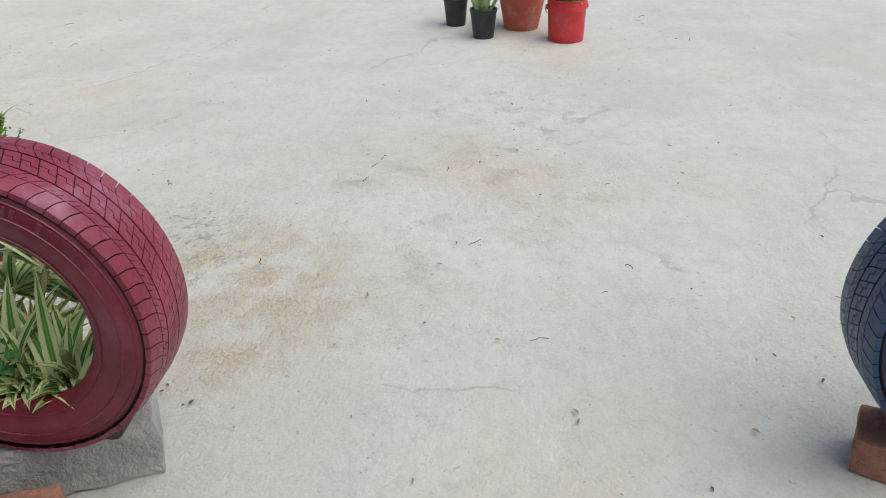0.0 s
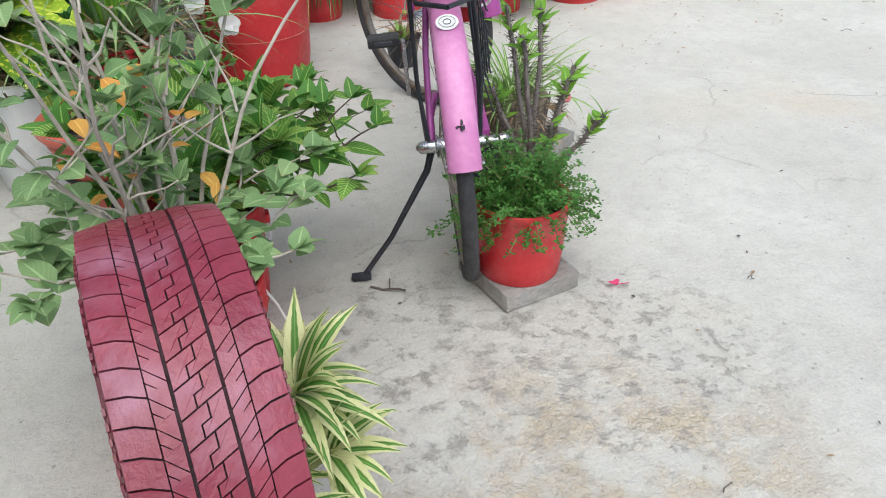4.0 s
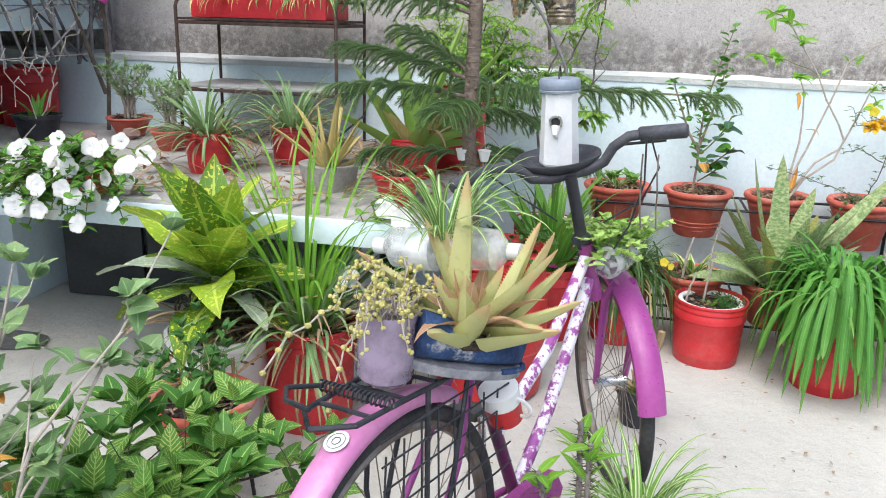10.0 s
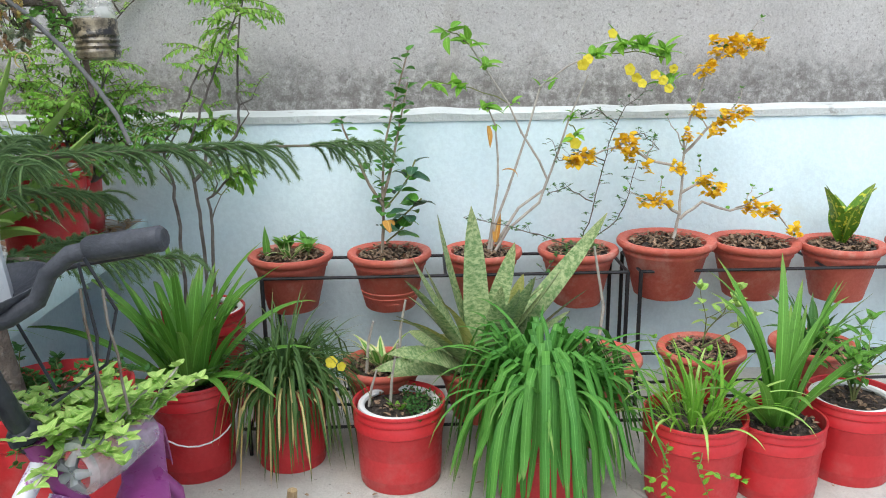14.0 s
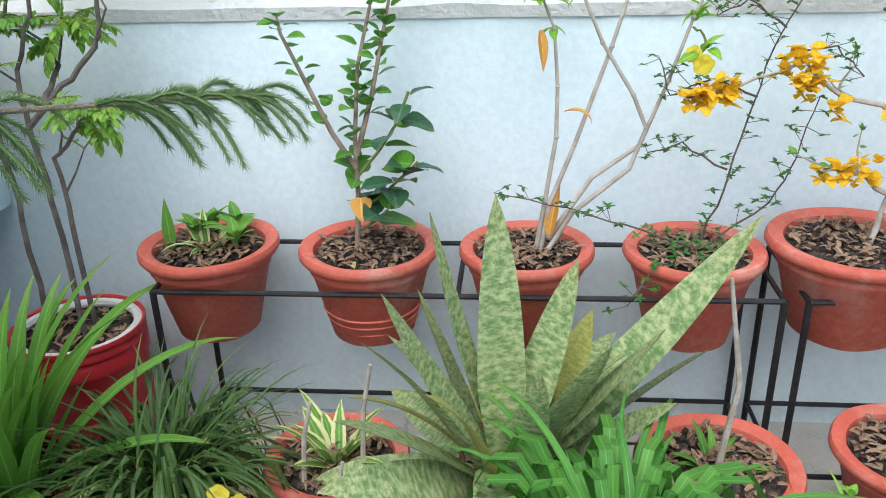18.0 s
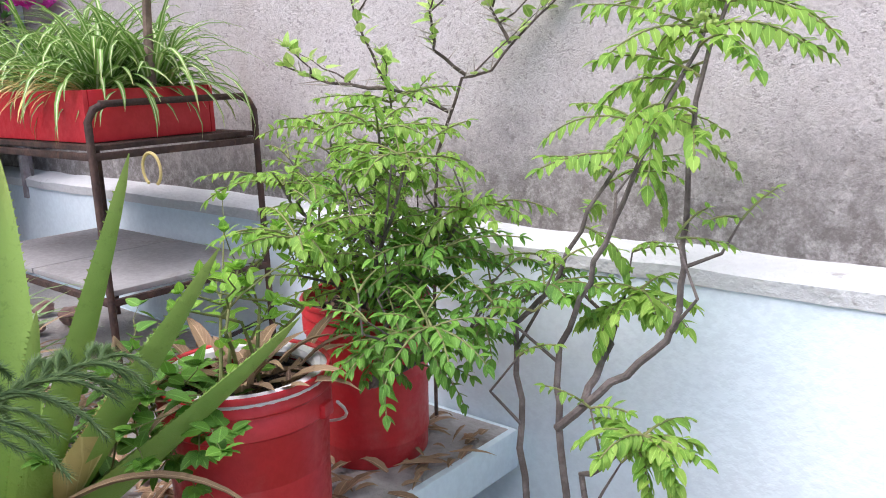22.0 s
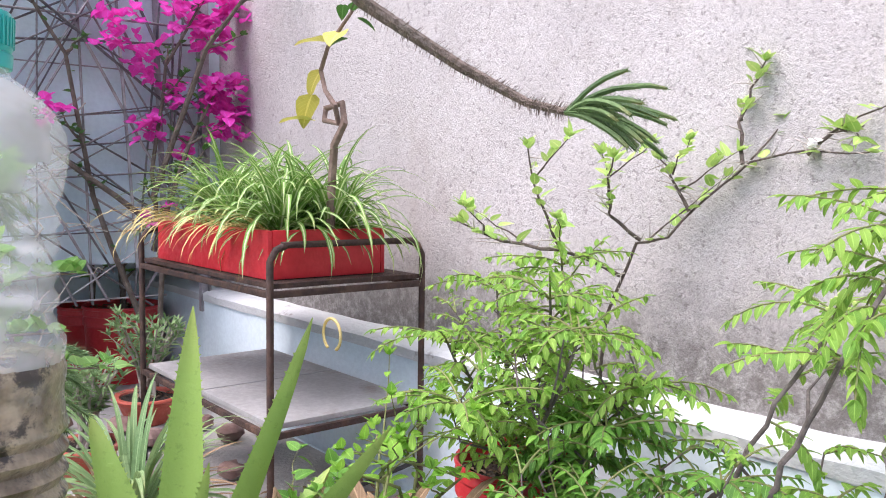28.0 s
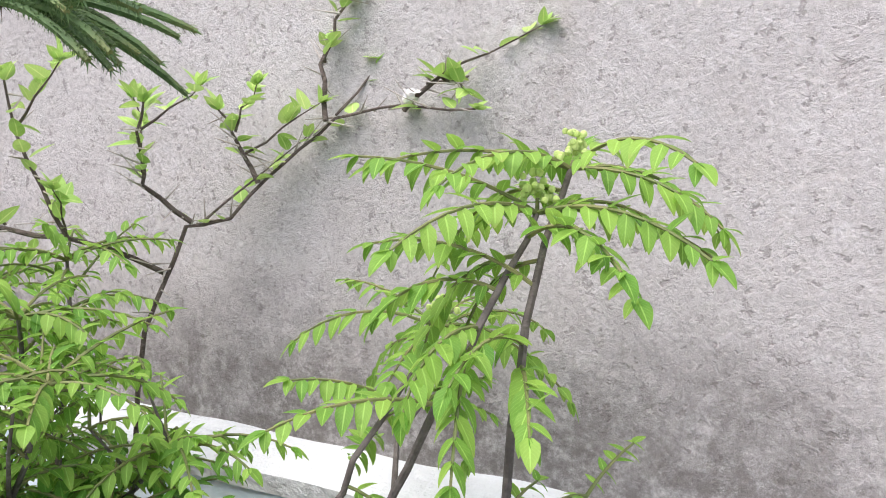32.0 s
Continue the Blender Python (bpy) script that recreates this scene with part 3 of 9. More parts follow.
def car_tyre(m, paint, worn, label):
    """A tyre that stands upright, its axle along local x; the casing, the lining and every tread block."""
    R0, W = 0.325, 0.225
    th = thing("tyre", m, label, "tyre", "painted tyres")
    prof = [(-0.060, 0.200), (-0.085, 0.198), (-0.103, 0.215), (-0.114, 0.250), (-0.113, 0.280), (-0.104, 0.303), (-0.090, 0.315), (-0.045, 0.3195), (0, 0.3205),
            (0.045, 0.3195), (0.090, 0.315), (0.104, 0.303), (0.113, 0.280), (0.114, 0.250), (0.103, 0.215), (0.085, 0.198), (0.060, 0.200)]
    n = 96

    def spin(pr):
        v, f = [], []
        for k in range(n):
            a = 2 * math.pi * k / n
            v += [(x, math.cos(a) * r, R0 + 0.006 + math.sin(a) * r) for x, r in pr]
        for k in range(n):
            for i in range(len(pr) - 1):
                p, q = k * len(pr) + i, ((k + 1) % n) * len(pr) + i
                f.append((p, p + 1, q + 1, q))
        return Mesh().put(v, f)

    part("casing", spin(prof), paint, th)
    # a darker band just above the casing, visible between the tread blocks
    part("tread_base", spin([(-0.1035, 0.3055), (-0.0905, 0.3165), (-0.045, 0.3212), (0, 0.3222), (0.045, 0.3212), (0.0905, 0.3165), (0.1035, 0.3055)]), M_GROOVE, th, "dark grooves between the tread blocks")
    inner = [(0.060, 0.2005), (0.075, 0.235), (0.092, 0.262), (0.090, 0.288), (0.06, 0.302), (0, 0.306), (-0.06, 0.302), (-0.090, 0.288), (-0.092, 0.262), (-0.075, 0.235), (-0.060, 0.2005)]
    part("lining", spin(inner), M_TYRE_IN, th, "black rubber lining")
    # tread blocks: shoulder lugs on both sides and two rows of slanted inner blocks
    b = Mesh()
    count = 60

    def block(corners, h=0.0085):
        lo, hi = [], []
        for x, a in corners:
            r = 0.3205 - 0.16 * max(0, abs(x) - 0.05) ** 1.35 * 2.0
            lo.append((x, math.cos(a) * (r - 0.002), R0 + 0.006 + math.sin(a) * (r - 0.002)))
            hi.append((x * 0.985, math.cos(a) * (r + h), R0 + 0.006 + math.sin(a) * (r + h)))
        k = len(corners)
        b.put(lo + hi, [tuple(range(k, 2 * k))] + [(i, (i + 1) % k, k + (i + 1) % k, k + i) for i in range(k)])

    s = 2 * math.pi / count
    for i in range(count):
        a = i * s
        for sg in (-1, 1):
            q = a + (0.5 * s if sg > 0 else 0)
            # curved shoulder lugs split by thin cuts, slanted blocks inside them
            block([(sg * 0.0605, q + 0.36 * s), (sg * 0.082, q + 0.12 * s), (sg * 0.107, q + 0.02 * s), (sg * 0.107, q + 0.94 * s), (sg * 0.082, q + 1.04 * s), (sg * 0.0605, q + 1.28 * s)][::sg])
            block([(sg * 0.0335, q + 0.98 * s), (sg * 0.0585, q + 0.38 * s), (sg * 0.0585, q + 0.82 * s), (sg * 0.047, q + 1.08 * s), (sg * 0.047, q + 1.12 * s), (sg * 0.0585, q + 0.88 * s), (sg * 0.0585, q + 1.33 * s), (sg * 0.0335, q + 1.92 * s)][::sg])
        # the middle rib: slanted blocks on both sides of a stepped cut
        block([(-0.0285, a + 0.40 * s), (0.0052, a), (0.0052, a + 0.48 * s), (-0.0076, a + 0.63 * s), (-0.0076, a + 1.08 * s), (-0.0285, a + 1.33 * s)])
        block([(0.0076, a - 0.03 * s), (0.0285, a - 0.28 * s), (0.0285, a + 0.65 * s), (-0.0052, a + 1.05 * s), (-0.0052, a + 0.66 * s), (0.0076, a + 0.51 * s)])
    tagged(part("tread", b, worn, th, "worn tread blocks", False), kind="stuff")
    for sg in (-1, 1):
        rb = Mesh()
        for r in (0.222, 0.268, 0.296):
            rb.ring((sg * (0.1065 if r < 0.23 else 0.1135 if r < 0.28 else 0.107), 0, R0 + 0.006), r, 0.0022, "x", 96, 6)
        for k in range(34):
            aa = radians(35 + k * 3.4)
            if k % 9 > 6:
                continue
            rr = 0.283
            c = Vector((sg * 0.1125, math.cos(aa) * rr, R0 + 0.006 + math.sin(aa) * rr))
            rb.box(c, (0.004, 0.009, 0.019), 0, Matrix.Rotation(aa - math.pi / 2, 4, "X"))
        part("sidewall_relief", rb, paint, th)
    th.scale = (0.785, 0.875, 0.875)
    return th


def rough_block(name, m, s, material, label, cat, rough=0.006):
    return single(name, Mesh().box((0, 0, s[2] / 2), s, 0.006, None, rough), material, label, cat, m)


M_BRICK = surface("old_brick", (0.30, 0.13, 0.085), (0.38, 0.19, 0.13), 12, 0.92, 0.9, 60, stain=(0.45, 0.40, 0.36), stain_scale=8, dist=0.004)
rough_block("concrete_block", pose(0.06, 0.50, 0, 0, 0, 24), (0.13, 0.34, 0.140), M_CONC, "broken grey concrete block lying under the tyre", "block", 0.010)
rough_block("brick", pose(-0.13, 0.56, 0, 0, 0, 20), (0.11, 0.23, 0.07), M_BRICK, "chipped red brick beside the tyre", "brick")
car_tyre(pose(0.043, 0.501, 0.142, 0, 0, -1.4), M_TYRE_RED, M_TREAD_RED, "upright car tyre painted maroon, worn tread, on a block")
rough_block("brick", pose(0.15, -1.19, 0, 0, 0, -25), (0.12, 0.24, 0.085), M_BRICK, "weathered brick wedged under the blue tyre", "brick", 0.008)
car_tyre(pose(0.17, -1.29, 0.083, 0, 0, 0), M_TYRE_BLUE, M_TREAD_BLUE, "upright car tyre painted navy blue, resting on a brick")

# ---------------------------------------------------------------- the bicycle planter
M_PINK = surface("faded_pink_paint", (0.48, 0.16, 0.36), (0.58, 0.25, 0.44), 5, 0.38, 0.15, 60, stain=(0.30, 0.14, 0.26), stain_scale=9, stain_lo=0.64, stain_hi=0.74)
M_PURPLE = surface("purple_pink_paint", (0.28, 0.045, 0.22), (0.36, 0.07, 0.28), 6, 0.35, 0.15, 60, stain=(0.16, 0.05, 0.12), stain_scale=10, stain_lo=0.62)
M_FRAME = surface("dark_purple_paint", (0.10, 0.02, 0.075), (0.17, 0.035, 0.12), 8, 0.4, 0.2, 60, stain=(0.10, 0.05, 0.035), stain_scale=14, stain_lo=0.58)
M_FLORAL = surface("white_floral_print", (0.26, 0.045, 0.24), (0.34, 0.08, 0.32), 6, 0.4, 0.15, 60, stain=(0.72, 0.70, 0.75), stain_scale=24, stain_lo=0.46, stain_hi=0.53)
M_DECAL = surface("white_floral_decal", (0.72, 0.68, 0.74), (0.50, 0.42, 0.58), 40, 0.4, 0.1, 60)
M_CHROME = surface("dull_chrome", (0.55, 0.55, 0.56), (0.62, 0.62, 0.62), 20, 0.28, 0.1, 80, metal=0.95, stain=(0.30, 0.24, 0.19), stain_scale=25, stain_lo=0.6)
M_RIM = surface("rusty_rim", (0.20, 0.17, 0.14), (0.30, 0.27, 0.24), 20, 0.5, 0.2, 80, metal=0.6, stain=(0.14, 0.07, 0.035), stain_scale=12, stain_lo=0.5)
M_BLACK = surface("black_paint", (0.012, 0.013, 0.018), (0.03, 0.033, 0.042), 14, 0.45, 0.2, 90, stain=(0.10, 0.10, 0.11), stain_scale=10, stain_lo=0.6)
M_GRIP = surface("dark_grey_grip", (0.03, 0.032, 0.04), (0.06, 0.063, 0.075), 14, 0.6, 0.3, 120)
M_WHITEP = surface("white_plastic", (0.78, 0.78, 0.76), (0.70, 0.71, 0.70), 9, 0.4, 0.1, 60, stain=(0.5, 0.48, 0.42), stain_scale=6, stain_lo=0.62)
HZ = 0.338
bike = thing("bicycle", pose(0.845, 1.265, 0.002, 0, -5, -22.5), "old pink bicycle on its kickstand, turned into a planter", "bicycle")


def fender(cy, cz, r, a0, a1, w, m, paint, n=40):
    """A channel bent over a wheel; angles from straight ahead, upward."""
    v, f = [], []
    cross = [(-w / 2, -0.020), (-w / 2, -0.008), (-w * 0.36, 0.003), (-w * 0.12, 0.008), (w * 0.12, 0.008), (w * 0.36, 0.003), (w / 2, -0.008), (w / 2, -0.020)]
    inner = [(x * 0.94, d - 0.003) for x, d in cross[::-1]]
    loop = cross + inner
    for i in range(n + 1):
        a = radians(a0 + (a1 - a0) * i / n)
        for x, d in loop:
            q = m @ Vector((x, math.cos(a) * (r + d), math.sin(a) * (r + d)))
            v.append((q.x, q.y + cy, q.z + cz))
    k = len(loop)
    for i in range(n):
        for j in range(k):
            p, q = i * k + j, i * k + (j + 1) % k
            f.append((p, q, q + k, p + k))
    f += [tuple(range(k)), tuple(n * k + j for j in range(k - 1, -1, -1))]
    return Mesh().put(v, f)


def wheel(m, name):
    """Wheel about its hub, axle along local x."""
    w = new(name)
    w.empty_display_size = 0.05
    w.parent = bike
    w.matrix_basis = m
    part("tyre", Mesh().ring((0, 0, 0), 0.319, 0.019, "x", 80, 10), M_RUBBER, w, "cracked black tyre")
    part("rim", Mesh().ring((0, 0, 0), 0.296, 0.012, "x", 72, 8, flat=1.2), M_RIM, w, "rusty steel rim")
    part("hub", Mesh().tube([(-0.05, 0, 0), (-0.045, 0, 0), (-0.02, 0, 0), (0.02, 0, 0), (0.045, 0, 0), (0.05, 0, 0)], [0.012, 0.028, 0.016, 0.016, 0.028, 0.012], 16), M_CHROME, w, "chrome hub")
    me = None
    for k in range(32):
        sg = 1 if k % 2 else -1
        if me is None:
            me = {s: finish("spoke", Mesh().tube([(s * 0.036, 0.012, 0.022), (0, 0.05 * s, 0.290)], 0.0013, 5), M_RIM) for s in (-1, 1)}
        o = new("spoke", me[sg])
        o.parent = w
        o.matrix_basis = Matrix.Rotation(2 * math.pi * k / 32, 4, "X")
    return w


wheel(pose(0, 0, HZ), "rear_wheel")
STEER = pose(0, 1.04, 0) @ pose(0, 0, 0, 0, 0, 42) @ pose(0, 0.05, 0)
wheel(STEER @ pose(0, 0, HZ), "front_wheel")
I3 = Matrix.Identity(3)
fen = part("rear_mudguard", fender(0, HZ, 0.368, 60, 163, 0.070, I3, M_PINK), M_PINK, bike, "faded pink mudguard")
st = Mesh().lathe([(0.0, 0.0), (0.022, 0.0), (0.024, 0.0012), (0.0, 0.0016)], 24)
sk = part("sticker", st, M_WHITEP, fen, "round white club sticker")
aa = radians(113)
sk.matrix_basis = pose(0, math.cos(aa) * 0.3775, HZ + math.sin(aa) * 0.3775, 23, 0, 0)
ink = part("sticker_mark", Mesh().ring((0, 0, 0.0026), 0.017, 0.0005, "z", 24, 6).ring((0, 0, 0.0026), 0.008, 0.0008, "z", 12, 6), M_DARK, fen, "dark ring printed on the sticker")
ink.matrix_basis = sk.matrix_basis.copy()
aa = radians(149)
hole = part("chip", Mesh().lathe([(0.0, 0.0), (0.011, 0.0), (0.009, 0.0016), (0.0, 0.0018)], 9, wob=0.5), M_BLACK, fen, "dark chip in the paint")
hole.matrix_basis = pose(0, math.cos(aa) * 0.3762, HZ + math.sin(aa) * 0.3762, 59, 0, 0)
ff = fender(0, HZ, 0.366, 30, 172, 0.075, I3, M_PURPLE)
fm = part("front_mudguard", ff, M_PURPLE, bike, "purple-pink mudguard")
fm.matrix_basis = STEER
# frame tubes
BBY, BBZ = 0.44, 0.29
part("seat_tube", Mesh().tube([(0, BBY, BBZ), (0, 0.27, 0.74)], 0.0155, 14), M_FRAME, bike)
for sg in (-1, 1):
    part("chain_stay", Mesh().tube([(sg * 0.055, 0, HZ), (sg * 0.05, 0.2, HZ - 0.015), (sg * 0.025, BBY, BBZ)], 0.010, 10), M_PURPLE, bike)
    part("seat_stay", Mesh().tube([(sg * 0.058, 0, HZ), (sg * 0.045, 0.15, 0.52), (sg * 0.018, 0.27, 0.72)], 0.008, 10), M_PURPLE, bike)
part("down_tube", Mesh().tube([(0, BBY, BBZ), (0, 0.62, 0.44), (0, 0.86, 0.72)], 0.0165, 14), M_FLORAL, bike, "purple tube with flaking white floral print")
part("top_tube", Mesh().tube([(0, 0.37, 0.48), (0, 0.62, 0.60), (0, 0.855, 0.80)], 0.0155, 14), M_FLORAL, bike, "purple tube with flaking white floral print")
part("head_tube", Mesh().tube([(0, 0.90, 0.66), (0, 0.868, 0.74), (0, 0.835, 0.83)], [0.021, 0.019, 0.021], 16), M_PURPLE, bike)
for sg in (-1, 1):
    fk = part("fork_blade", Mesh().tube([(sg * 0.045, 0.0, HZ), (sg * 0.048, -0.05, 0.48), (sg * 0.045, -0.10, 0.64), (sg * 0.02, -0.125, 0.69)], [0.009, 0.012, 0.014, 0.014], 10), M_PURPLE, bike)
    fk.matrix_basis = STEER
cc = Mesh()
prof = [(0.00, 0.365), (0.10, 0.375), (0.36, 0.37), (0.49, 0.35), (0.525, 0.29), (0.49, 0.24), (0.42, 0.245), (0.10, 0.325), (0.0, 0.325)]
cc.put([(0.062, y, z) for y, z in prof] + [(0.088, y, z) for y, z in prof], [tuple(range(8, -1, -1)), tuple(range(9, 18))] + [(i, (i + 1) % 9, 9 + (i + 1) % 9, 9 + i) for i in range(9)])
case = part("chain_case", cc, M_PURPLE, bike, "pink-purple chain case", False)
for y in (0.18, 0.22, 0.30, 0.37, 0.41):
    part("flower_decal", Mesh().blob((0.0865, y, 0.325 - 0.15 * (y - 0.18)), 0.009, 7, 0.7, y * 9), M_DECAL, case, "white flower decal")
for sg in (-1, 1):
    part("crank", Mesh().box((sg * 0.10, BBY - 0.02 * sg, BBZ + sg * -0.085), (0.012, 0.02, 0.17), 0.003), M_CHROME, bike)
    pd = part("pedal", Mesh().box((sg * 0.155, BBY - 0.04 * sg, BBZ - sg * 0.165), (0.09, 0.062, 0.026), 0.006), M_RUBBER, bike, "black block pedal")
    part("reflector", Mesh().box((sg * 0.155, BBY - 0.04 * sg - 0.033, BBZ - sg * 0.165), (0.05, 0.006, 0.012), 0.002), M_GRIP, pd)
part("kickstand", Mesh().tube([(-0.055, 0.02, 0.33), (-0.075, 0.01, 0.27), (-0.185, -0.035, 0.115), (-0.266, -0.074, 0.034)], [0.010, 0.009, 0.007, 0.007], 10), M_BLACK, bike)
part("kickstand_foot", Mesh().box((-0.273, -0.077, 0.034), (0.05, 0.022, 0.016), 0.004), M_BLACK, bike)
part("axle_nut", Mesh().tube([(0.045, 0, HZ), (0.075, 0, HZ), (0.078, 0, HZ), (0.125, 0, HZ), (0.135, 0, HZ)], [0.017, 0.017, 0.011, 0.015, 0.006], 14), M_CHROME, bike, "chrome stand peg")
part("axle_nut", Mesh().tube([(-0.045, 0, HZ), (-0.085, 0, HZ), (-0.095, 0, HZ)], [0.017, 0.015, 0.006], 14), M_CHROME, bike)
part("stay", Mesh().tube([(-0.038, -0.345, HZ + 0.12), (0.05, -0.02, HZ)], 0.003, 6), M_CHROME, bike)
part("stay", Mesh().tube([(0.038, -0.345, HZ + 0.12), (0.05, 0.02, HZ)], 0.003, 6), M_CHROME, bike)
# carrier with its spring clip
for sg in (-1, 1):
    part("carrier_rail", Mesh().tube([(sg * 0.065, 0.26, 0.715), (sg * 0.07, 0.0, 0.735), (sg * 0.06, -0.16, 0.735), (0, -0.21, 0.735)], 0.0055, 8), M_BLACK, bike)
    part("carrier_strut", Mesh().tube([(sg * 0.07, 0.03, 0.732), (sg * 0.075, 0.0, 0.5), (sg * 0.062, 0, HZ)], 0.0055, 8), M_BLACK, bike)
    part("carrier_strut", Mesh().tube([(sg * 0.068, 0.17, 0.725), (sg * 0.075, 0.08, 0.5), (sg * 0.066, 0.005, HZ)], 0.0055, 8), M_BLACK, bike)
for y in (-0.12, -0.03, 0.06, 0.15):
    part("carrier_slat", Mesh().tube([(-0.066, y, 0.734), (0.066, y, 0.734)], 0.0045, 8), M_BLACK, bike)
sp = Mesh().tube([(-0.085 + 0.17 * k / 110, -0.09 + 0.010 * math.sin(k * 0.9), 0.752 + 0.010 * math.cos(k * 0.9)) for k in range(111)], 0.0025, 5)
part("spring", sp, M_BLACK, bike, "black coil spring")
part("clip", Mesh().tube([(-0.08, -0.09, 0.752), (-0.10, -0.16, 0.77), (-0.06, -0.20, 0.77), (0, -0.205, 0.768)], 0.005, 8), M_BLACK, bike)
# wire dress guard on the right side
g = Mesh()
for k in range(9):
    y = -0.13 + 0.052 * k
    z1 = 0.70 - 0.012 * abs(k - 3)
    g.tube([(0.083, y, 0.45 + 0.03 * abs(k - 4)), (0.083, y + 0.015, z1)], 0.0022, 5)
for k in range(6):
    z = 0.47 + 0.045 * k
    g.tube([(0.085, -0.13, z), (0.085, 0.29, z)], 0.0022, 5)
tagged(part("dress_guard", g, M_BLACK, bike, "black wire grid beside the wheel"), kind="stuff")
# bars
BAR = pose(0.0, 0.80, 0) @ pose(0, 0, 0, 0, 0, 36) @ pose(0, 0, 0.9) @ pose(0, 0, 0, 0, -11, 0) @ pose(0, 0, -0.885)
stem = part("stem", Mesh().tube([(0, 0.03, 0.80), (0, 0.0, 0.92), (0, -0.01, 1.00)], 0.016, 14), M_BLACK, bike)
stem.matrix_basis = BAR
clampb = part("headset", Mesh().lathe([(0.014, 0.0), (0.026, 0.004), (0.026, 0.02), (0.02, 0.028), (0.014, 0.034)], 20, (0, 0.028, 0.81)), M_BLACK, bike)
clampb.matrix_basis = BAR
pts = [(sg * x, y, z) for sg, row in ((-1, 1), (1, -1)) for x, y, z in ((0.295, -0.045, 1.052), (0.23, -0.02, 1.062), (0.165, 0.0, 1.064), (0.125, 0.012, 1.045), (0.095, 0.018, 1.012), (0.05, 0.02, 1.0))[::row]]
bar = part("handlebar", Mesh().tube(pts, 0.0135, 14), M_GRIP, bike, "black swept handlebar")
bar.matrix_basis = BAR
for sg in (-1, 1):
    gp = part("grip", Mesh().tube([(sg * 0.19, -0.009, 1.064), (sg * 0.195, -0.010, 1.064), (sg * 0.298, -0.046, 1.0515), (sg * 0.303, -0.048, 1.0508)], [0.016, 0.019, 0.019, 0.014], 14), M_GRIP, bike, "dark rubber grip")
    gp.matrix_basis = BAR
lv = part("brake_lever", Mesh().tube([(0.12, 0.03, 1.045), (0.17, 0.035, 1.04), (0.26, 0.01, 1.03)], 0.004, 8), M_BLACK, bike)
lv.matrix_basis = BAR
lv = part("brake_lever", Mesh().tube([(-0.12, 0.03, 1.045), (-0.17, 0.045, 1.05), (-0.23, 0.05, 1.05)], 0.004, 8), M_BLACK, bike)
lv.matrix_basis = BAR
for x in (0.16, 0.20):
    part("cord", Mesh().tube(bent((x, 0.83, 1.07), (x - 0.01, 0.845, 0.88), 0, 4, 0.004), 0.0022, 5), M_RIM, bike, "thin hanging cord")
part("cable", Mesh().tube([(-0.05, 0.86, 1.05), (-0.10, 0.93, 0.98), (-0.06, 0.95, 0.84), (0.02, 0.92, 0.74)], 0.003, 6), M_BLACK, bike)
for pts in ([(0.20, -0.085, 1.065), (0.21, -0.07, 0.98), (0.16, -0.03, 0.90), (0.06, 0.0, 0.86)], [(0.19, -0.08, 1.06), (0.17, -0.06, 0.95), (0.12, -0.02, 0.84), (0.04, 0.02, 0.74)], [(-0.20, -0.085, 1.06), (-0.14, 0.02, 0.98), (-0.05, 0.05, 0.88)]):
    cb = part("brake_cable", Mesh().tube(pts, 0.0025, 6), M_BLACK, bike, "thin black cable")
    cb.matrix_basis = BAR

# ---------------------------------------------------------------- leaf materials
L_GREEN = foliage("leaf_green", (0.0607, 0.176, 0.0287), (0.162, 0.378, 0.046))
L_FRESH = foliage("leaf_fresh", (0.121, 0.324, 0.0345), (0.297, 0.567, 0.069), glow=0.45)
L_CURRY = foliage("leaf_curry", (0.10, 0.29, 0.035), (0.35, 0.56, 0.10), glow=0.45)
L_DEEP = foliage("leaf_deep", (0.027, 0.101, 0.023), (0.0675, 0.189, 0.0345))
L_GREY = foliage("leaf_grey_green", (0.135, 0.257, 0.103), (0.284, 0.419, 0.184), rough=0.6)
L_VEIN = foliage("leaf_veined", (0.0473, 0.162, 0.0287), (0.121, 0.297, 0.046), "vein", (0.52, 0.60, 0.16))
L_SPOT = foliage("leaf_spotted", (0.035, 0.13, 0.015), (0.16, 0.30, 0.025), "spots", (0.62, 0.62, 0.06), rough=0.3)
L_CREAM = foliage("leaf_cream_margin", (0.0675, 0.203, 0.0345), (0.176, 0.365, 0.0575), "margin", (0.72, 0.72, 0.36), lo=0.22, hi=0.28)
L_SPIDER = foliage("leaf_spider", (0.108, 0.243, 0.046), (0.216, 0.405, 0.0805), "stripe", (0.74, 0.76, 0.52), lo=0.10, hi=0.17)
L_LIMESPOT = foliage("leaf_lime_spotted", (0.22, 0.42, 0.03), (0.40, 0.55, 0.05), "spots", (0.70, 0.70, 0.12), rough=0.3)
L_SILVER = foliage("leaf_silver", (0.28, 0.36, 0.26), (0.40, 0.48, 0.36), "spots", (0.55, 0.60, 0.42), rough=0.4)
L_SNAKE = foliage("leaf_snake", (0.09, 0.19, 0.07), (0.17, 0.28, 0.08), "band", (0.44, 0.50, 0.25), rough=0.4, glow=0.1, veins=0.0)
L_SNAKEY = foliage("leaf_snake_yellow", (0.20, 0.28, 0.05), (0.36, 0.40, 0.09), "band", (0.52, 0.50, 0.18), rough=0.4, glow=0.1, veins=0.0)
L_HIB = foliage("leaf_hibiscus", (0.05, 0.18, 0.022), (0.12, 0.32, 0.04), rough=0.35)
L_HIBDARK = foliage("leaf_hibiscus_dark", (0.018, 0.07, 0.03), (0.035, 0.11, 0.05), rough=0.3, glow=0.1)
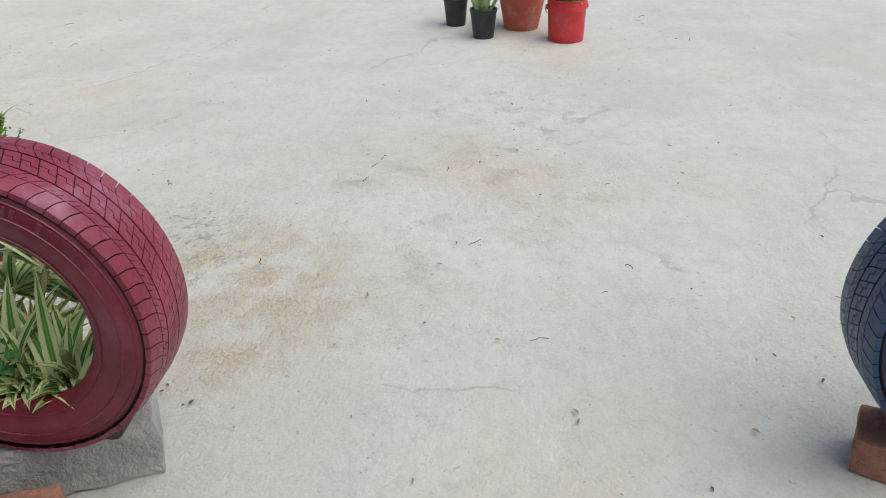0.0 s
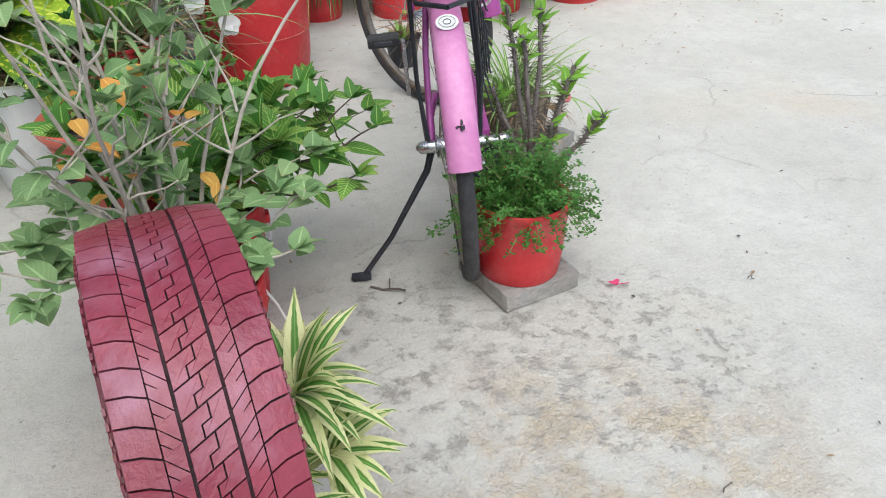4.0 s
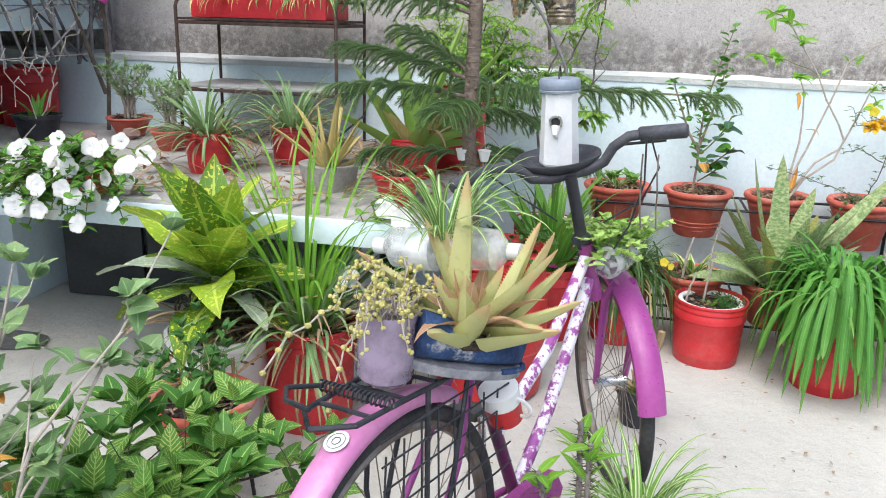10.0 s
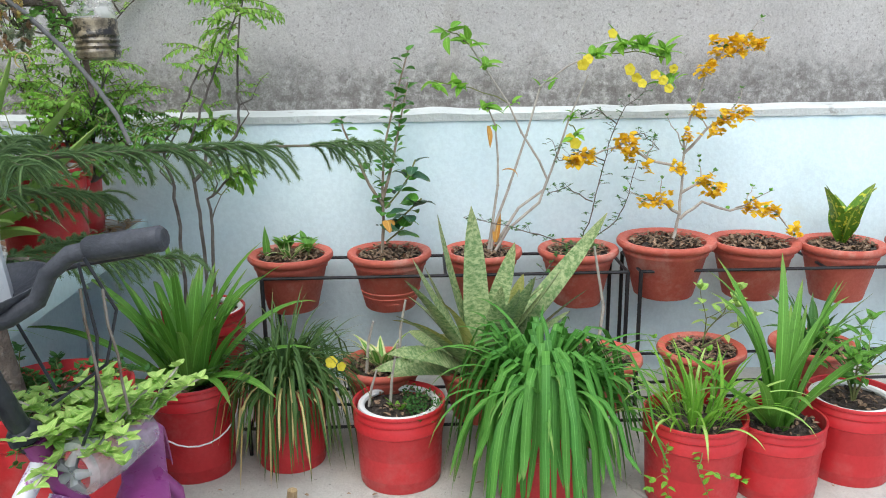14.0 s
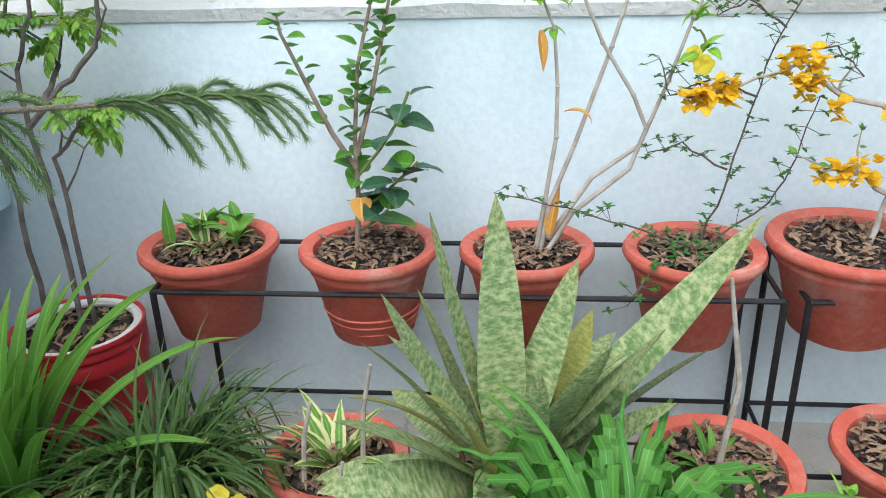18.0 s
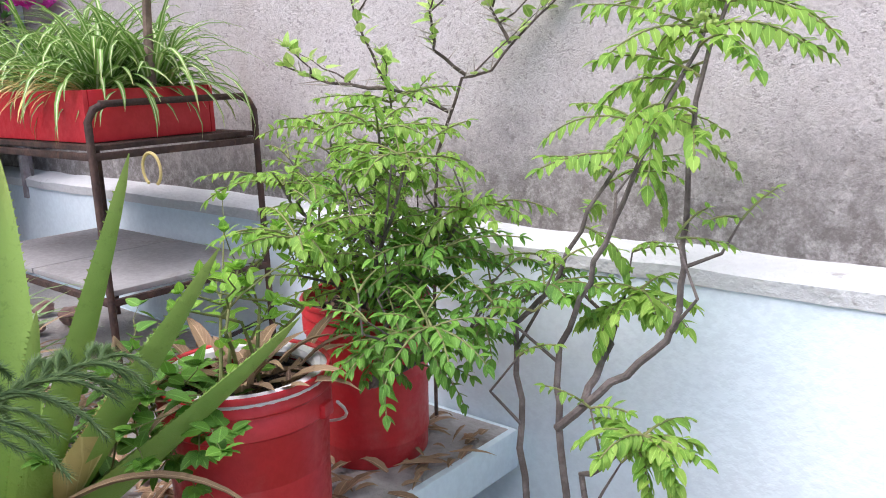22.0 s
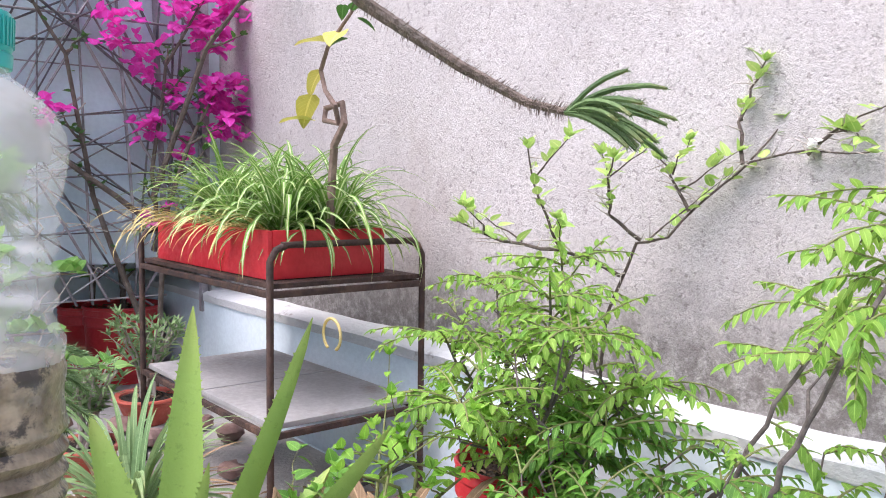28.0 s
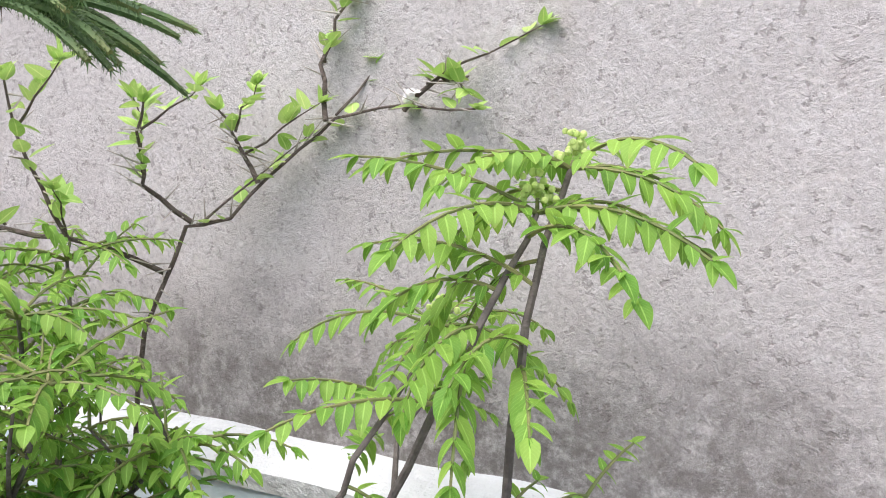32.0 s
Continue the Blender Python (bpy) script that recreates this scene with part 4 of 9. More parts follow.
L_ALOE = foliage("leaf_aloe", (0.20, 0.36, 0.07), (0.33, 0.50, 0.12), rough=0.42, glow=0.12, veins=0.0)
L_STRIPED = foliage("leaf_striped", (0.05, 0.17, 0.03), (0.13, 0.29, 0.05), "margin", (0.76, 0.76, 0.40), lo=0.15, hi=0.21)
L_LITTER = foliage("brown_litter", (0.08, 0.048, 0.03), (0.34, 0.23, 0.15), rough=0.85, glow=0.05)
L_STRAW = foliage("leaf_straw", (0.48, 0.40, 0.13), (0.64, 0.52, 0.24), rough=0.5, glow=0.15)
L_DRY = foliage("leaf_dry", (0.18, 0.115, 0.065), (0.42, 0.30, 0.18), rough=0.8, glow=0.1)
L_ORANGE = foliage("leaf_orange", (0.55, 0.22, 0.04), (0.62, 0.36, 0.08), glow=0.2)
L_YELLOW = foliage("petal_yellow", (0.82, 0.48, 0.015), (0.90, 0.62, 0.03), rough=0.6, glow=0.4)
L_MAGENTA = foliage("bract_magenta", (0.78, 0.05, 0.46), (0.90, 0.12, 0.62), rough=0.6, glow=0.4)
L_WHITE = foliage("petal_white", (0.80, 0.80, 0.78), (0.88, 0.88, 0.87), rough=0.6, glow=0.3)
L_PINE = foliage("needle_green", (0.045, 0.10, 0.035), (0.20, 0.32, 0.12), rough=0.55, glow=0.2, veins=0.0)
L_MONDO = foliage("leaf_mondo", (0.0338, 0.0878, 0.023), (0.0945, 0.176, 0.0403))
L_LILY = foliage("leaf_lily", (0.06, 0.22, 0.035), (0.13, 0.34, 0.055), glow=0.3)
L_LIME = foliage("leaf_lime", (0.27, 0.513, 0.092), (0.513, 0.702, 0.207), glow=0.3)
L_FERN = foliage("leaf_fern", (0.035, 0.125, 0.02), (0.10, 0.27, 0.05), glow=0.3)
M_STEM = surface("grey_stem", (0.36, 0.32, 0.27), (0.50, 0.46, 0.40), 30, 0.85, 0.6, 120)
M_HIBSTEM = surface("brown_hibiscus_stem", (0.24, 0.18, 0.13), (0.36, 0.29, 0.22), 30, 0.85, 0.6, 120)
M_BARK = surface("dark_bark", (0.09, 0.07, 0.055), (0.16, 0.13, 0.105), 30, 0.9, 0.9, 110, dist=0.003)
M_GSTEM = surface("green_stem", (0.13, 0.17, 0.05), (0.22, 0.22, 0.08), 20, 0.7, 0.3, 90)
M_TRUNK = surface("pine_trunk", (0.15, 0.115, 0.09), (0.24, 0.19, 0.155), 18, 0.92, 1.0, 70, stain=(0.33, 0.30, 0.26), stain_scale=12, dist=0.004)
M_ROOT = surface("root_mass", (0.10, 0.075, 0.05), (0.22, 0.16, 0.11), 60, 0.95, 1.0, 160, dist=0.006)


# ---------------------------------------------------------------- pots
def bucket(th, r, h, bail=True, side=0, paint=None, label="red plastic bucket"):
    paint = paint or M_RED
    k = r / 0.155
    prof = [(r * 0.86, 0), (r * 0.875, 0.004), (r * 0.945, h - 0.085 * k), (r * 0.95, h - 0.083 * k), (r * 0.985, h - 0.078 * k), (r * 0.985, h - 0.05 * k), (r * 0.965, h - 0.046 * k), (r * 0.965, h - 0.040 * k),
            (r * 0.99, h - 0.036 * k), (r * 0.99, h - 0.026 * k), (r * 0.97, h - 0.022 * k), (r * 0.97, h - 0.014 * k), (r, h - 0.011 * k), (r * 1.004, h - 0.003), (r * 0.99, h), (r * 0.955, h - 0.002), (r * 0.94, h - 0.05), (r * 0.90, 0.1 * h + 0.012), (0.001, 0.1 * h + 0.01)]
    body = part("pot", Mesh().lathe(prof, 48), paint, th, label)
    if bail:
        pts = []
        for i in range(15):
            a = math.pi * i / 14
            pts.append(Vector((math.cos(a) * r * 1.02, -0.30 * r - math.sin(a) * r * 0.92, h - 0.07 * k - math.sin(a) * r * 0.75)))
        b = part("bail", Mesh().tube(pts, 0.0028, 6), M_WHITEP, body, "white wire bail")
        b.matrix_basis = Matrix.Rotation(radians(side), 4, "Z")
        for sg in (-1, 1):
            lug = part("lug", Mesh().box((sg * r * 1.0, -0.30 * r * 0.2, h - 0.068 * k), (0.014, 0.03, 0.024), 0.004), paint, body)
            lug.matrix_basis = b.matrix_basis.copy()
    return h - 0.035


def clay(th, r, h, label="terracotta-red clay pot with a rolled rim", paint=None):
    prof = [(r * 0.56, 0), (r * 0.60, 0.006), (r * 0.83, h * 0.74), (r * 0.86, h * 0.76), (r * 0.87, h * 0.80), (r * 0.86, h * 0.84), (r * 0.95, h * 0.87), (r * 1.0, h * 0.92), (r * 1.0, h * 0.965), (r * 0.975, h), (r * 0.92, h), (r * 0.80, h * 0.965), (r * 0.77, h * 0.90), (r * 0.70, h * 0.5), (0.001, h * 0.48)]
    part("pot", Mesh().lathe(prof, 48, wob=0.03), paint or M_TERRA, th, label)
    return h * 0.90


def soil(th, r, z, clods=26, litter=6, dry=0):
    b = Mesh()
    n, rings = 20, 6
    verts, faces = [(0, 0, z + 0.008)], []
    for i in range(1, rings + 1):
        for k in range(n):
            a = 2 * math.pi * k / n
            q = r * i / rings
            verts.append((math.cos(a) * q, math.sin(a) * q, z + 0.012 * noise.noise(Vector((math.cos(a) * q * 40, math.sin(a) * q * 40, z * 30 + r * 50)))))
    for k in range(n):
        faces.append((0, 1 + k, 1 + (k + 1) % n))
    for i in range(rings - 1):
        for k in range(n):
            a, c = 1 + i * n + k, 1 + i * n + (k + 1) % n
            faces.append((a, a + n, c + n, c))
    b.put(verts, faces)
    part("soil", b, M_SOIL, th)
    b = Mesh()
    for k in range(2 * clods):
        a, q = R(0, 6.28), r * math.sqrt(R(0, 1)) * 0.93
        b.blob((math.cos(a) * q, math.sin(a) * q, z + R(0.001, 0.008)), R(0.005, 0.015), 6, 0.6, R(0, 50), 0.5)
    tagged(part("soil_crumb", b, M_SOIL, th), kind="stuff")
    if litter:
        l = Mesh()
        for k in range(12 * litter):
            a, q = R(0, 6.28), r * math.sqrt(R(0, 1)) * 0.93
            l.blade((math.cos(a) * q, math.sin(a) * q, z + R(0.008, 0.02)), way(R(0, 360), R(-10, 40)), R(0.010, 0.034), R(0.006, 0.018), R(0.1, 1.6), 4, R(0.1, 0.7), rnd.choice(("oval", "lance", "strap")))
        tagged(part("leaf_litter", l, L_LITTER, th, "brown chips and dry fallen leaves"), kind="stuff")


def potted(name, m, label, group=""):
    return thing(name, m, label, "plant", group)


# ---------------------------------------------------------------- plants
def leaf_on(b, p, d, L, W, bend=0.5, shape="oval", n=5, fold=0.2):
    b.blade(p, d, L, W, bend, n, fold, shape, roll=R(-0.5, 0.5))


def strap(th, z, n, L, W, mat, el=(35, 85), bend=(1.0, 2.2), r=0.05, name="leaves", seg=9, fold=0.3, shape="strap", spread=(0, 360), jitter=0.4):
    b, alone = Mesh(), n <= 48 and W >= 0.028
    for k in range(n):
        az = spread[0] + (spread[1] - spread[0]) * (k + R(-jitter, jitter)) / n
        b.blade((math.cos(radians(az)) * R(0, r), math.sin(radians(az)) * R(0, r), z - 0.005), way(az + R(-12, 12), R(*el)), L * R(0.6, 1.1), W * R(0.75, 1.15), R(*bend), seg, fold, shape, roll=R(-0.3, 0.3))
        if alone:
            part("dry_leaf" if mat is L_DRY else "leaf", b, mat, th)
            b = Mesh()
    return None if alone else tagged(part(name, b, mat, th), kind="stuff")


def hanging(th, z, n, out, rise, low, W, mat, name="leaves", r=0.07, seg=12):
    """Soft leaves that rise over the rim, bend sharply and hang straight down; out, rise and low are ranges."""
    b = Mesh()
    for k in range(n):
        az = 360 * (k + R(-0.4, 0.4)) / n
        d, o, h, e = way(az, 0), R(*out), R(*rise), R(*low)
        side = d.cross(UP) * (W * R(0.4, 0.58))
        twist, base = R(-0.6, 0.6), d * R(0, r) + UP * (z - 0.01)
        pts = []
        for i in range(seg + 1):
            t = i / seg
            if i <= seg // 2:
                a = math.pi * i / (seg // 2) * 0.92
                pts.append(base + d * (o * 0.5 * (1 - math.cos(a))) + UP * (h * math.sin(a)))
            else:
                q = 2 * t - 1
                pts.append(pts[seg // 2] + d * (o * 0.18 * q) + UP * ((e - pts[seg // 2].z) * q) + side * (twist * q * 4))
        v, uv = [], []
        for i, c in enumerate(pts):
            t = i / seg
            w = side * (min(1, 0.5 + 3 * t) * (1 - t ** 6) + 0.04)
            v += [c - w + UP * 0.002, c, c + w + UP * 0.002]
            uv += [(0, t), (0.5, t), (1, t)]
        b.put(v, [(3 * i + j, 3 * i + j + 1, 3 * i + j + 4, 3 * i + j + 3) for i in range(seg) for j in range(2)], uv)
    return tagged(part(name, b, mat, th), kind="stuff")


def fleshy(th, z, n, L, W, T, mat, el=(20, 85), bend=(-0.3, 0.5), shape="point", r=0.03, teeth=False, c=(0, 0), names="leaf", seg=10, dry=0, wave=0):
    """Thick leaves in a rosette, each one a part; some of them dry."""
    for k in range(n):
        t = k / max(1, n - 1)
        az = k * 137.5 + R(-15, 15)
        e = el[0] + (el[1] - el[0]) * t
        b = Mesh()
        base = Vector((c[0] + math.cos(radians(az)) * r * (1 - t), c[1] + math.sin(radians(az)) * r * (1 - t), z - 0.01))
        l = L * R(0.75, 1.05) * (0.7 + 0.3 * t)
        b.blade(base, way(az, e), l, W * R(0.8, 1.1), R(*bend), seg, 0.2, shape, thick=T, roll=R(-0.3, 0.3))
        if teeth:
            cols, pts = 8, list(b.v)
            for i in range(1, seg - 1):
                for j in (0, 4):
                    p, q = Vector(pts[i * cols + j]), Vector(pts[i * cols + 2])
                    o = (p - q).normalized()
                    tang = (Vector(pts[(i + 1) * cols + j]) - p).normalized()
                    for f_ in (0.0, 0.5):
                        a0 = p + tang * (f_ * l / seg)
                        b.put([a0, a0 + tang * 0.004, a0 + o * 0.004 + tang * 0.003], [(0, 1, 2)], [(0, 0.9)] * 3)
        part(names, b, L_STRAW if k < dry else mat, th, "yellowed, withered leaf" if k < dry else "")


def branchy(th, base, stems, leafmat, stemmat, leaf=(0.06, 0.035), per=10, el=(-20, 50), from_=0.35, shape="oval", bend=0.5, twigs=0, rad=0.006, whorl=1, name="leaves", leafy=True, tip=True):
    """Stems given as lists of points (relative to base), with leaves along and at the ends of them."""
    lb = Mesh()
    base = Vector(base)

    def dress(sb, pts, r0, k):
        sb.tube(pts, [r0 * (1 - 0.65 * i / (len(pts) - 1)) for i in range(len(pts))], 7)
        if not leafy:
            return
        for i in range(k):
            t = from_ + (1 - from_) * (i + R(0, 0.8)) / k
            f = min(t, 0.999) * (len(pts) - 1)
            p = pts[int(f)].lerp(pts[int(f) + 1], f - int(f))
            a0 = R(0, 360)
            for w in range(whorl):
                d = way(a0 + w * 360 / whorl + R(-20, 20), R(*el))
                leaf_on(lb, p + d * 0.004, d, leaf[0] * R(0.6, 1.15), leaf[1] * R(0.65, 1.15), R(0.2, 1) * bend * 2, shape)
        if tip:
            d0 = (pts[-1] - pts[-2]).normalized()
            for w in range(5):
                d = (d0 + way(w * 72 + R(-20, 20), 10) * 0.9).normalized()
                leaf_on(lb, pts[-1], d, leaf[0] * R(0.5, 0.9), leaf[1] * R(0.6, 0.9), bend, shape)

    for st in stems:
        pts = [base + Vector(p) for p in st]
        dense = []
        for i in range(len(pts) - 1):
            for q in range(3):
                t = q / 3
                dense.append(pts[i].lerp(pts[i + 1], t) + Vector((R(-1, 1), R(-1, 1), R(-1, 1))) * 0.004)
        dense.append(pts[-1])
        sb = Mesh()
        dress(sb, dense, rad, per)
        for _ in range(twigs):
            i = int(R(0.35, 0.9) * (len(dense) - 1))
            d = ((dense[-1] - dense[0]).normalized() * 0.5 + way(R(0, 360), R(0, 50))).normalized()
            l = R(0.07, 0.2)
            dress(sb, [dense[i] + d * (l * q / 4) + Vector((R(-1, 1), R(-1, 1), R(0, 1))) * 0.006 for q in range(5)], rad * 0.5, max(2, per // 2))
        part("stem", sb, stemmat, th)
    if leafy:
        tagged(part(name, lb, leafmat, th), kind="stuff")
    return th


def compound(lb, sb, p, d, L, pairs, leaf=(0.04, 0.017), droop=0.8, odd=True):
    """One feather-shaped leaf: a rib with leaflets that hang from both sides."""
    d = Vector(d).normalized()
    side = d.cross(UP)
    side = Vector((1, 0, 0)) if side.length < 0.05 else side.normalized()
    tilt = Matrix.Rotation(R(-0.9, 0.9), 3, d)
    pts, q = [Vector(p)], Vector(p)
    for i in range(pairs):
        q = q + d * (L / pairs)
        d = (Matrix.Rotation(-droop / pairs, 3, side) @ d).normalized()
        pts.append(q.copy())
    sb.tube(pts, [0.0022 - 0.0012 * i / len(pts) for i in range(len(pts))], 5)
    for i, c in enumerate(pts[1:]):
        t = (pts[i + 1] - pts[i]).normalized()
        sc = math.sin(math.pi * (0.25 + 0.6 * i / pairs))
        for sg in (-1, 1):
            dd = (tilt @ side * sg * R(0.45, 0.9) + t * R(0.25, 0.7) - UP * R(-0.1, 0.9)).normalized()
            lb.blade(c, dd, leaf[0] * sc * R(0.85, 1.15), leaf[1] * sc * R(0.85, 1.1), R(0.3, 0.9), 5, 0.25, "oval")
    if odd:
        lb.blade(pts[-1], d, leaf[0] * 0.9, leaf[1], 0.5, 5, 0.25, "oval")


def flower(b, p, d, r, petals=5, cup=0.35):
    """A small open flower with rounded petals."""
    d = Vector(d).normalized()
    x = d.orthogonal().normalized()
    y = d.cross(x)
    n = petals * 4
    verts, uvs = [Vector(p) - d * r * cup], [(0.5, 0)]
    for k in range(n):
        a = 2 * math.pi * k / n
        rr = r * (0.86 + 0.16 * abs(math.cos(a * petals / 2)))
        verts += [Vector(p) + (x * math.cos(a) + y * math.sin(a)) * rr * 0.45, Vector(p) + (x * math.cos(a) + y * math.sin(a)) * rr + d * r * R(-0.12, 0.12)]
        uvs += [(0.5, 0.4), (0.5, 1)]
    faces = []
    for k in range(n):
        a, c = 1 + 2 * k, 1 + 2 * ((k + 1) % n)
        faces += [(0, a, c), (a, a + 1, c + 1, c)]
    b.put(verts, faces, uvs)


def bracts(b, p, r):
    for k in range(3):
        b.blade(p, way(k * 120 + R(-60, 60), R(-45, 65)), r * R(0.9, 1.3), r * R(1.0, 1.3), R(0.1, 0.8), 4, 0.3, "oval")


def needle_frond(tw, nb, p, d, L, nbr, blen, droop=0.25, hang=0.9, fuzz=1.0, gap=(2, 2)):
    """An araucaria branch: a bare rib with hanging, furry branchlets in two ranks."""
    d = Vector(d).normalized()
    side = d.cross(UP).normalized()
    pts, q = [Vector(p)], Vector(p)
    steps = 10
    for i in range(steps):
        q = q + d * (L / steps)
        d = (Matrix.Rotation(-droop / steps, 3, side) @ d).normalized()
        pts.append(q.copy())
    tw.tube(pts, [0.0075 - 0.005 * i / steps for i in range(steps + 1)], 7)

    def furry(path, r):
        nb.tube(path, [r * 0.22] * (len(path) - 1) + [r * 0.12], 5)
        for a, c in zip(path, path[1:]):
            t = (c - a).normalized()
            o = t.orthogonal().normalized()
            k = max(3, int((c - a).length / 0.0006 * fuzz))
            for j in range(k):
                m = a.lerp(c, j / k)
                w = Matrix.Rotation(j * 2.399 + R(0, 0.6), 3, t) @ o
                tipp = m + w * r * R(0.75, 1.0) + t * r * 1.1
                s = t.cross(w) * 0.0009
                nb.put([m - s, m + s, tipp], [(0, 1, 2)], [(0, 0), (1, 0), (0.5, 1)])

    for i in range(nbr):
        t = 0.12 + 0.88 * i / (nbr - 1)
        if gap[0] < t < gap[1]:
            continue
        f = min(t, 0.999) * steps
        c = pts[int(f)].lerp(pts[int(f) + 1], f - int(f))
        tt = (pts[int(f) + 1] - pts[int(f)]).normalized()
        for sg in (-1, 1):
            dd = (side * sg * R(0.5, 1.0) + tt * R(0.5, 1.2) + UP * R(-0.1, 0.6)).normalized()
            l = blen * R(0.75, 1.1) * (0.7 + 0.5 * math.sin(math.pi * t))
            path, e = [c], c.copy()
            for s in range(5):
                e = e + dd * (l / 5)
                dd = (dd - UP * hang / 5 * R(0.6, 1.3)).normalized()
                path.append(e.copy())
            furry(path, 0.0118)
    furry(pts[3:], 0.008)

# ---------------------------------------------------------------- plants on the open floor
th = potted("potted_shrub", pose(0.09, 0.975, 0), "half-bare grey-leaved shrub in a red plastic bucket", "red buckets")
z = bucket(th, 0.160, 0.36, True, 60)
soil(th, 0.146, z, 34, 10)
stems = []
for k in range(11):
    az, l = R(0, 360), R(0.45, 0.80)
    e = R(58, 85)
    d = way(az, e)
    q = Vector((R(-0.02, 0.02), R(-0.02, 0.02), 0))
    stems.append([q, q + d * l * 0.3, q + d * l * 0.65 + Vector((R(-0.03, 0.03), R(-0.03, 0.03), 0)), q + d * l + Vector((R(-0.05, 0.05), R(-0.05, 0.05), 0))])
branchy(th, (0, 0, z), stems[:5], L_GREY, M_STEM, (0.060, 0.050), 7, (-30, 40), 0.15, "oval", 0.6, 5, 0.0052)
low = [[(0, 0, 0), way(a, 50) * 0.1, way(a, 35) * 0.22, way(a + 15, 30) * 0.30] for a in (200, 250, 300, 345, 30, 75, 120, 160)]
branchy(th, (0, 0, z), low, L_GREY, M_STEM, (0.066, 0.054), 9, (-40, 40), 0.3, "oval", 0.7, 2, 0.005)
branchy(th, (0, 0, z), stems[4:], L_GREY, M_STEM, (0.04, 0.03), 0, (0, 0), 0.5, "oval", 0.5, 4, 0.0055, leafy=False)
part("trunk", Mesh().tube([(0, 0, z - 0.02), (0.005, 0, z + 0.04), (0, 0.004, z + 0.10), (0.01, 0, z + 0.16)], [0.022, 0.019, 0.014, 0.01], 10), M_STEM, th)
o = Mesh()
for k in range(22):
    o.blade((R(-0.12, 0.12), R(-0.12, 0.12), z + R(0.15, 0.45)), way(R(0, 360), R(-40, 20)), R(0.03, 0.055), R(0.02, 0.03), 0.8, 4, 0.3, "oval")
tagged(part("old_leaves", o, L_ORANGE, th, "orange-brown dying leaves"), kind="stuff")

th = potted("potted_croton", pose(0.22, 1.375, 0), "dark green veined plant in a red bucket with a wire bail", "red buckets")
z = bucket(th, 0.135, 0.285, True, -10)
soil(th, 0.12, z)
st = [[(0, 0, 0), way(a, 60) * 0.10, way(a, 48) * 0.22, way(a + 10, 44) * R(0.26, 0.36)] for a in (-60, -20, 20, 60, 110, 160, 205, 250, 290, 330)]
branchy(th, (0, 0, z), st, L_VEIN, M_BARK, (0.118, 0.060), 6, (-45, 45), 0.35, "oval", 0.7, 2, 0.005)
st = [[(0, 0, 0), way(a, 30) * 0.14, way(a, 18) * 0.30, way(a, 22) * 0.44] for a in (-15, 10, 35, -50)]
branchy(th, (0, 0, z + 0.02), st, L_VEIN, M_BARK, (0.085, 0.042), 7, (-20, 40), 0.45, "oval", 0.6, 2, 0.005)
up = Mesh()
for k in range(3):
    c = Vector((0.0 + 0.03 * k, -0.12 - 0.02 * k, z + 0.10 + 0.03 * k))
    for q in range(7):
        up.blade(c, way(-90 + (q - 3) * 34, 15 - 6 * abs(q - 3)), 0.06 - 0.006 * abs(q - 3), 0.015, 0.5, 5, 0.2, "lance")
tagged(part("seedling", up, L_FRESH, th, "bright seedling with fingered leaves"), kind="stuff")

# earth in the hollow of the maroon tyre, with striped rosettes and a dark weed growing through its hole
th = potted("dracaena", pose(0.043, 0.53, 0.19), "striped cream and green dracaena growing inside the maroon tyre", "striped rosettes")
part("soil", Mesh().box((0, -0.03, 0.02), (0.16, 0.34, 0.06), 0.012), M_SOIL, th, "dark earth in the tyre")
for y, n in ((0.0, 24), (0.10, 16), (-0.09, 16)):
    for a0 in (-55, 125):
        b = Mesh()
        for k in range(n):
            b.blade((R(-0.03, 0.03), y + R(-0.03, 0.03), 0.045), way(a0 + 110 * (k + R(0, 0.9)) / n, R(30, 86)), R(0.13, 0.26) if a0 < 0 else R(0.07, 0.13), R(0.026, 0.038), R(0.7, 1.9), 9, 0.25, "lance", roll=R(-0.3, 0.3))
        tagged(part("leaves", b, L_STRIPED, th), kind="stuff")
    part("stem", Mesh().tube([(0, y, 0.03), (0.004, y, 0.08), (0, y + 0.004, 0.13)], 0.008, 8), M_GSTEM, th)
for hx_, hy_, hz_, n in ((0.135, -0.01, 0.23, 26), (0.165, -0.04, 0.13, 22), (0.14, 0.08, 0.17, 16)):
    h = Vector((hx_, hy_, hz_))
    part("stem", Mesh().tube([(0.01, hy_, 0.04), (0.07, hy_, hz_ * 0.75), h], [0.009, 0.008, 0.007], 8), M_GSTEM, th)
    b = Mesh()
    for k in range(n):
        b.blade(h, way(-100 + 200 * (k + R(0, 0.9)) / n, R(-15, 85)), R(0.09, 0.165), R(0.025, 0.034), R(0.4, 1.3), 8, 0.25, "lance", roll=R(-0.3, 0.3))
    tagged(part("leaves", b, L_STRIPED, th), kind="stuff")
b = Mesh()
for k in range(90):
    c = Vector((R(-0.08, 0.0), R(-0.02, 0.14), R(0.05, 0.16)))
    b.blade(c, way(R(0, 360), R(-10, 60)), R(0.018, 0.03), R(0.012, 0.018), 0.4, 4, 0.25, "oval")
tagged(part("weed_leaves", b, L_DEEP, th, "small dark green weed"), kind="stuff")

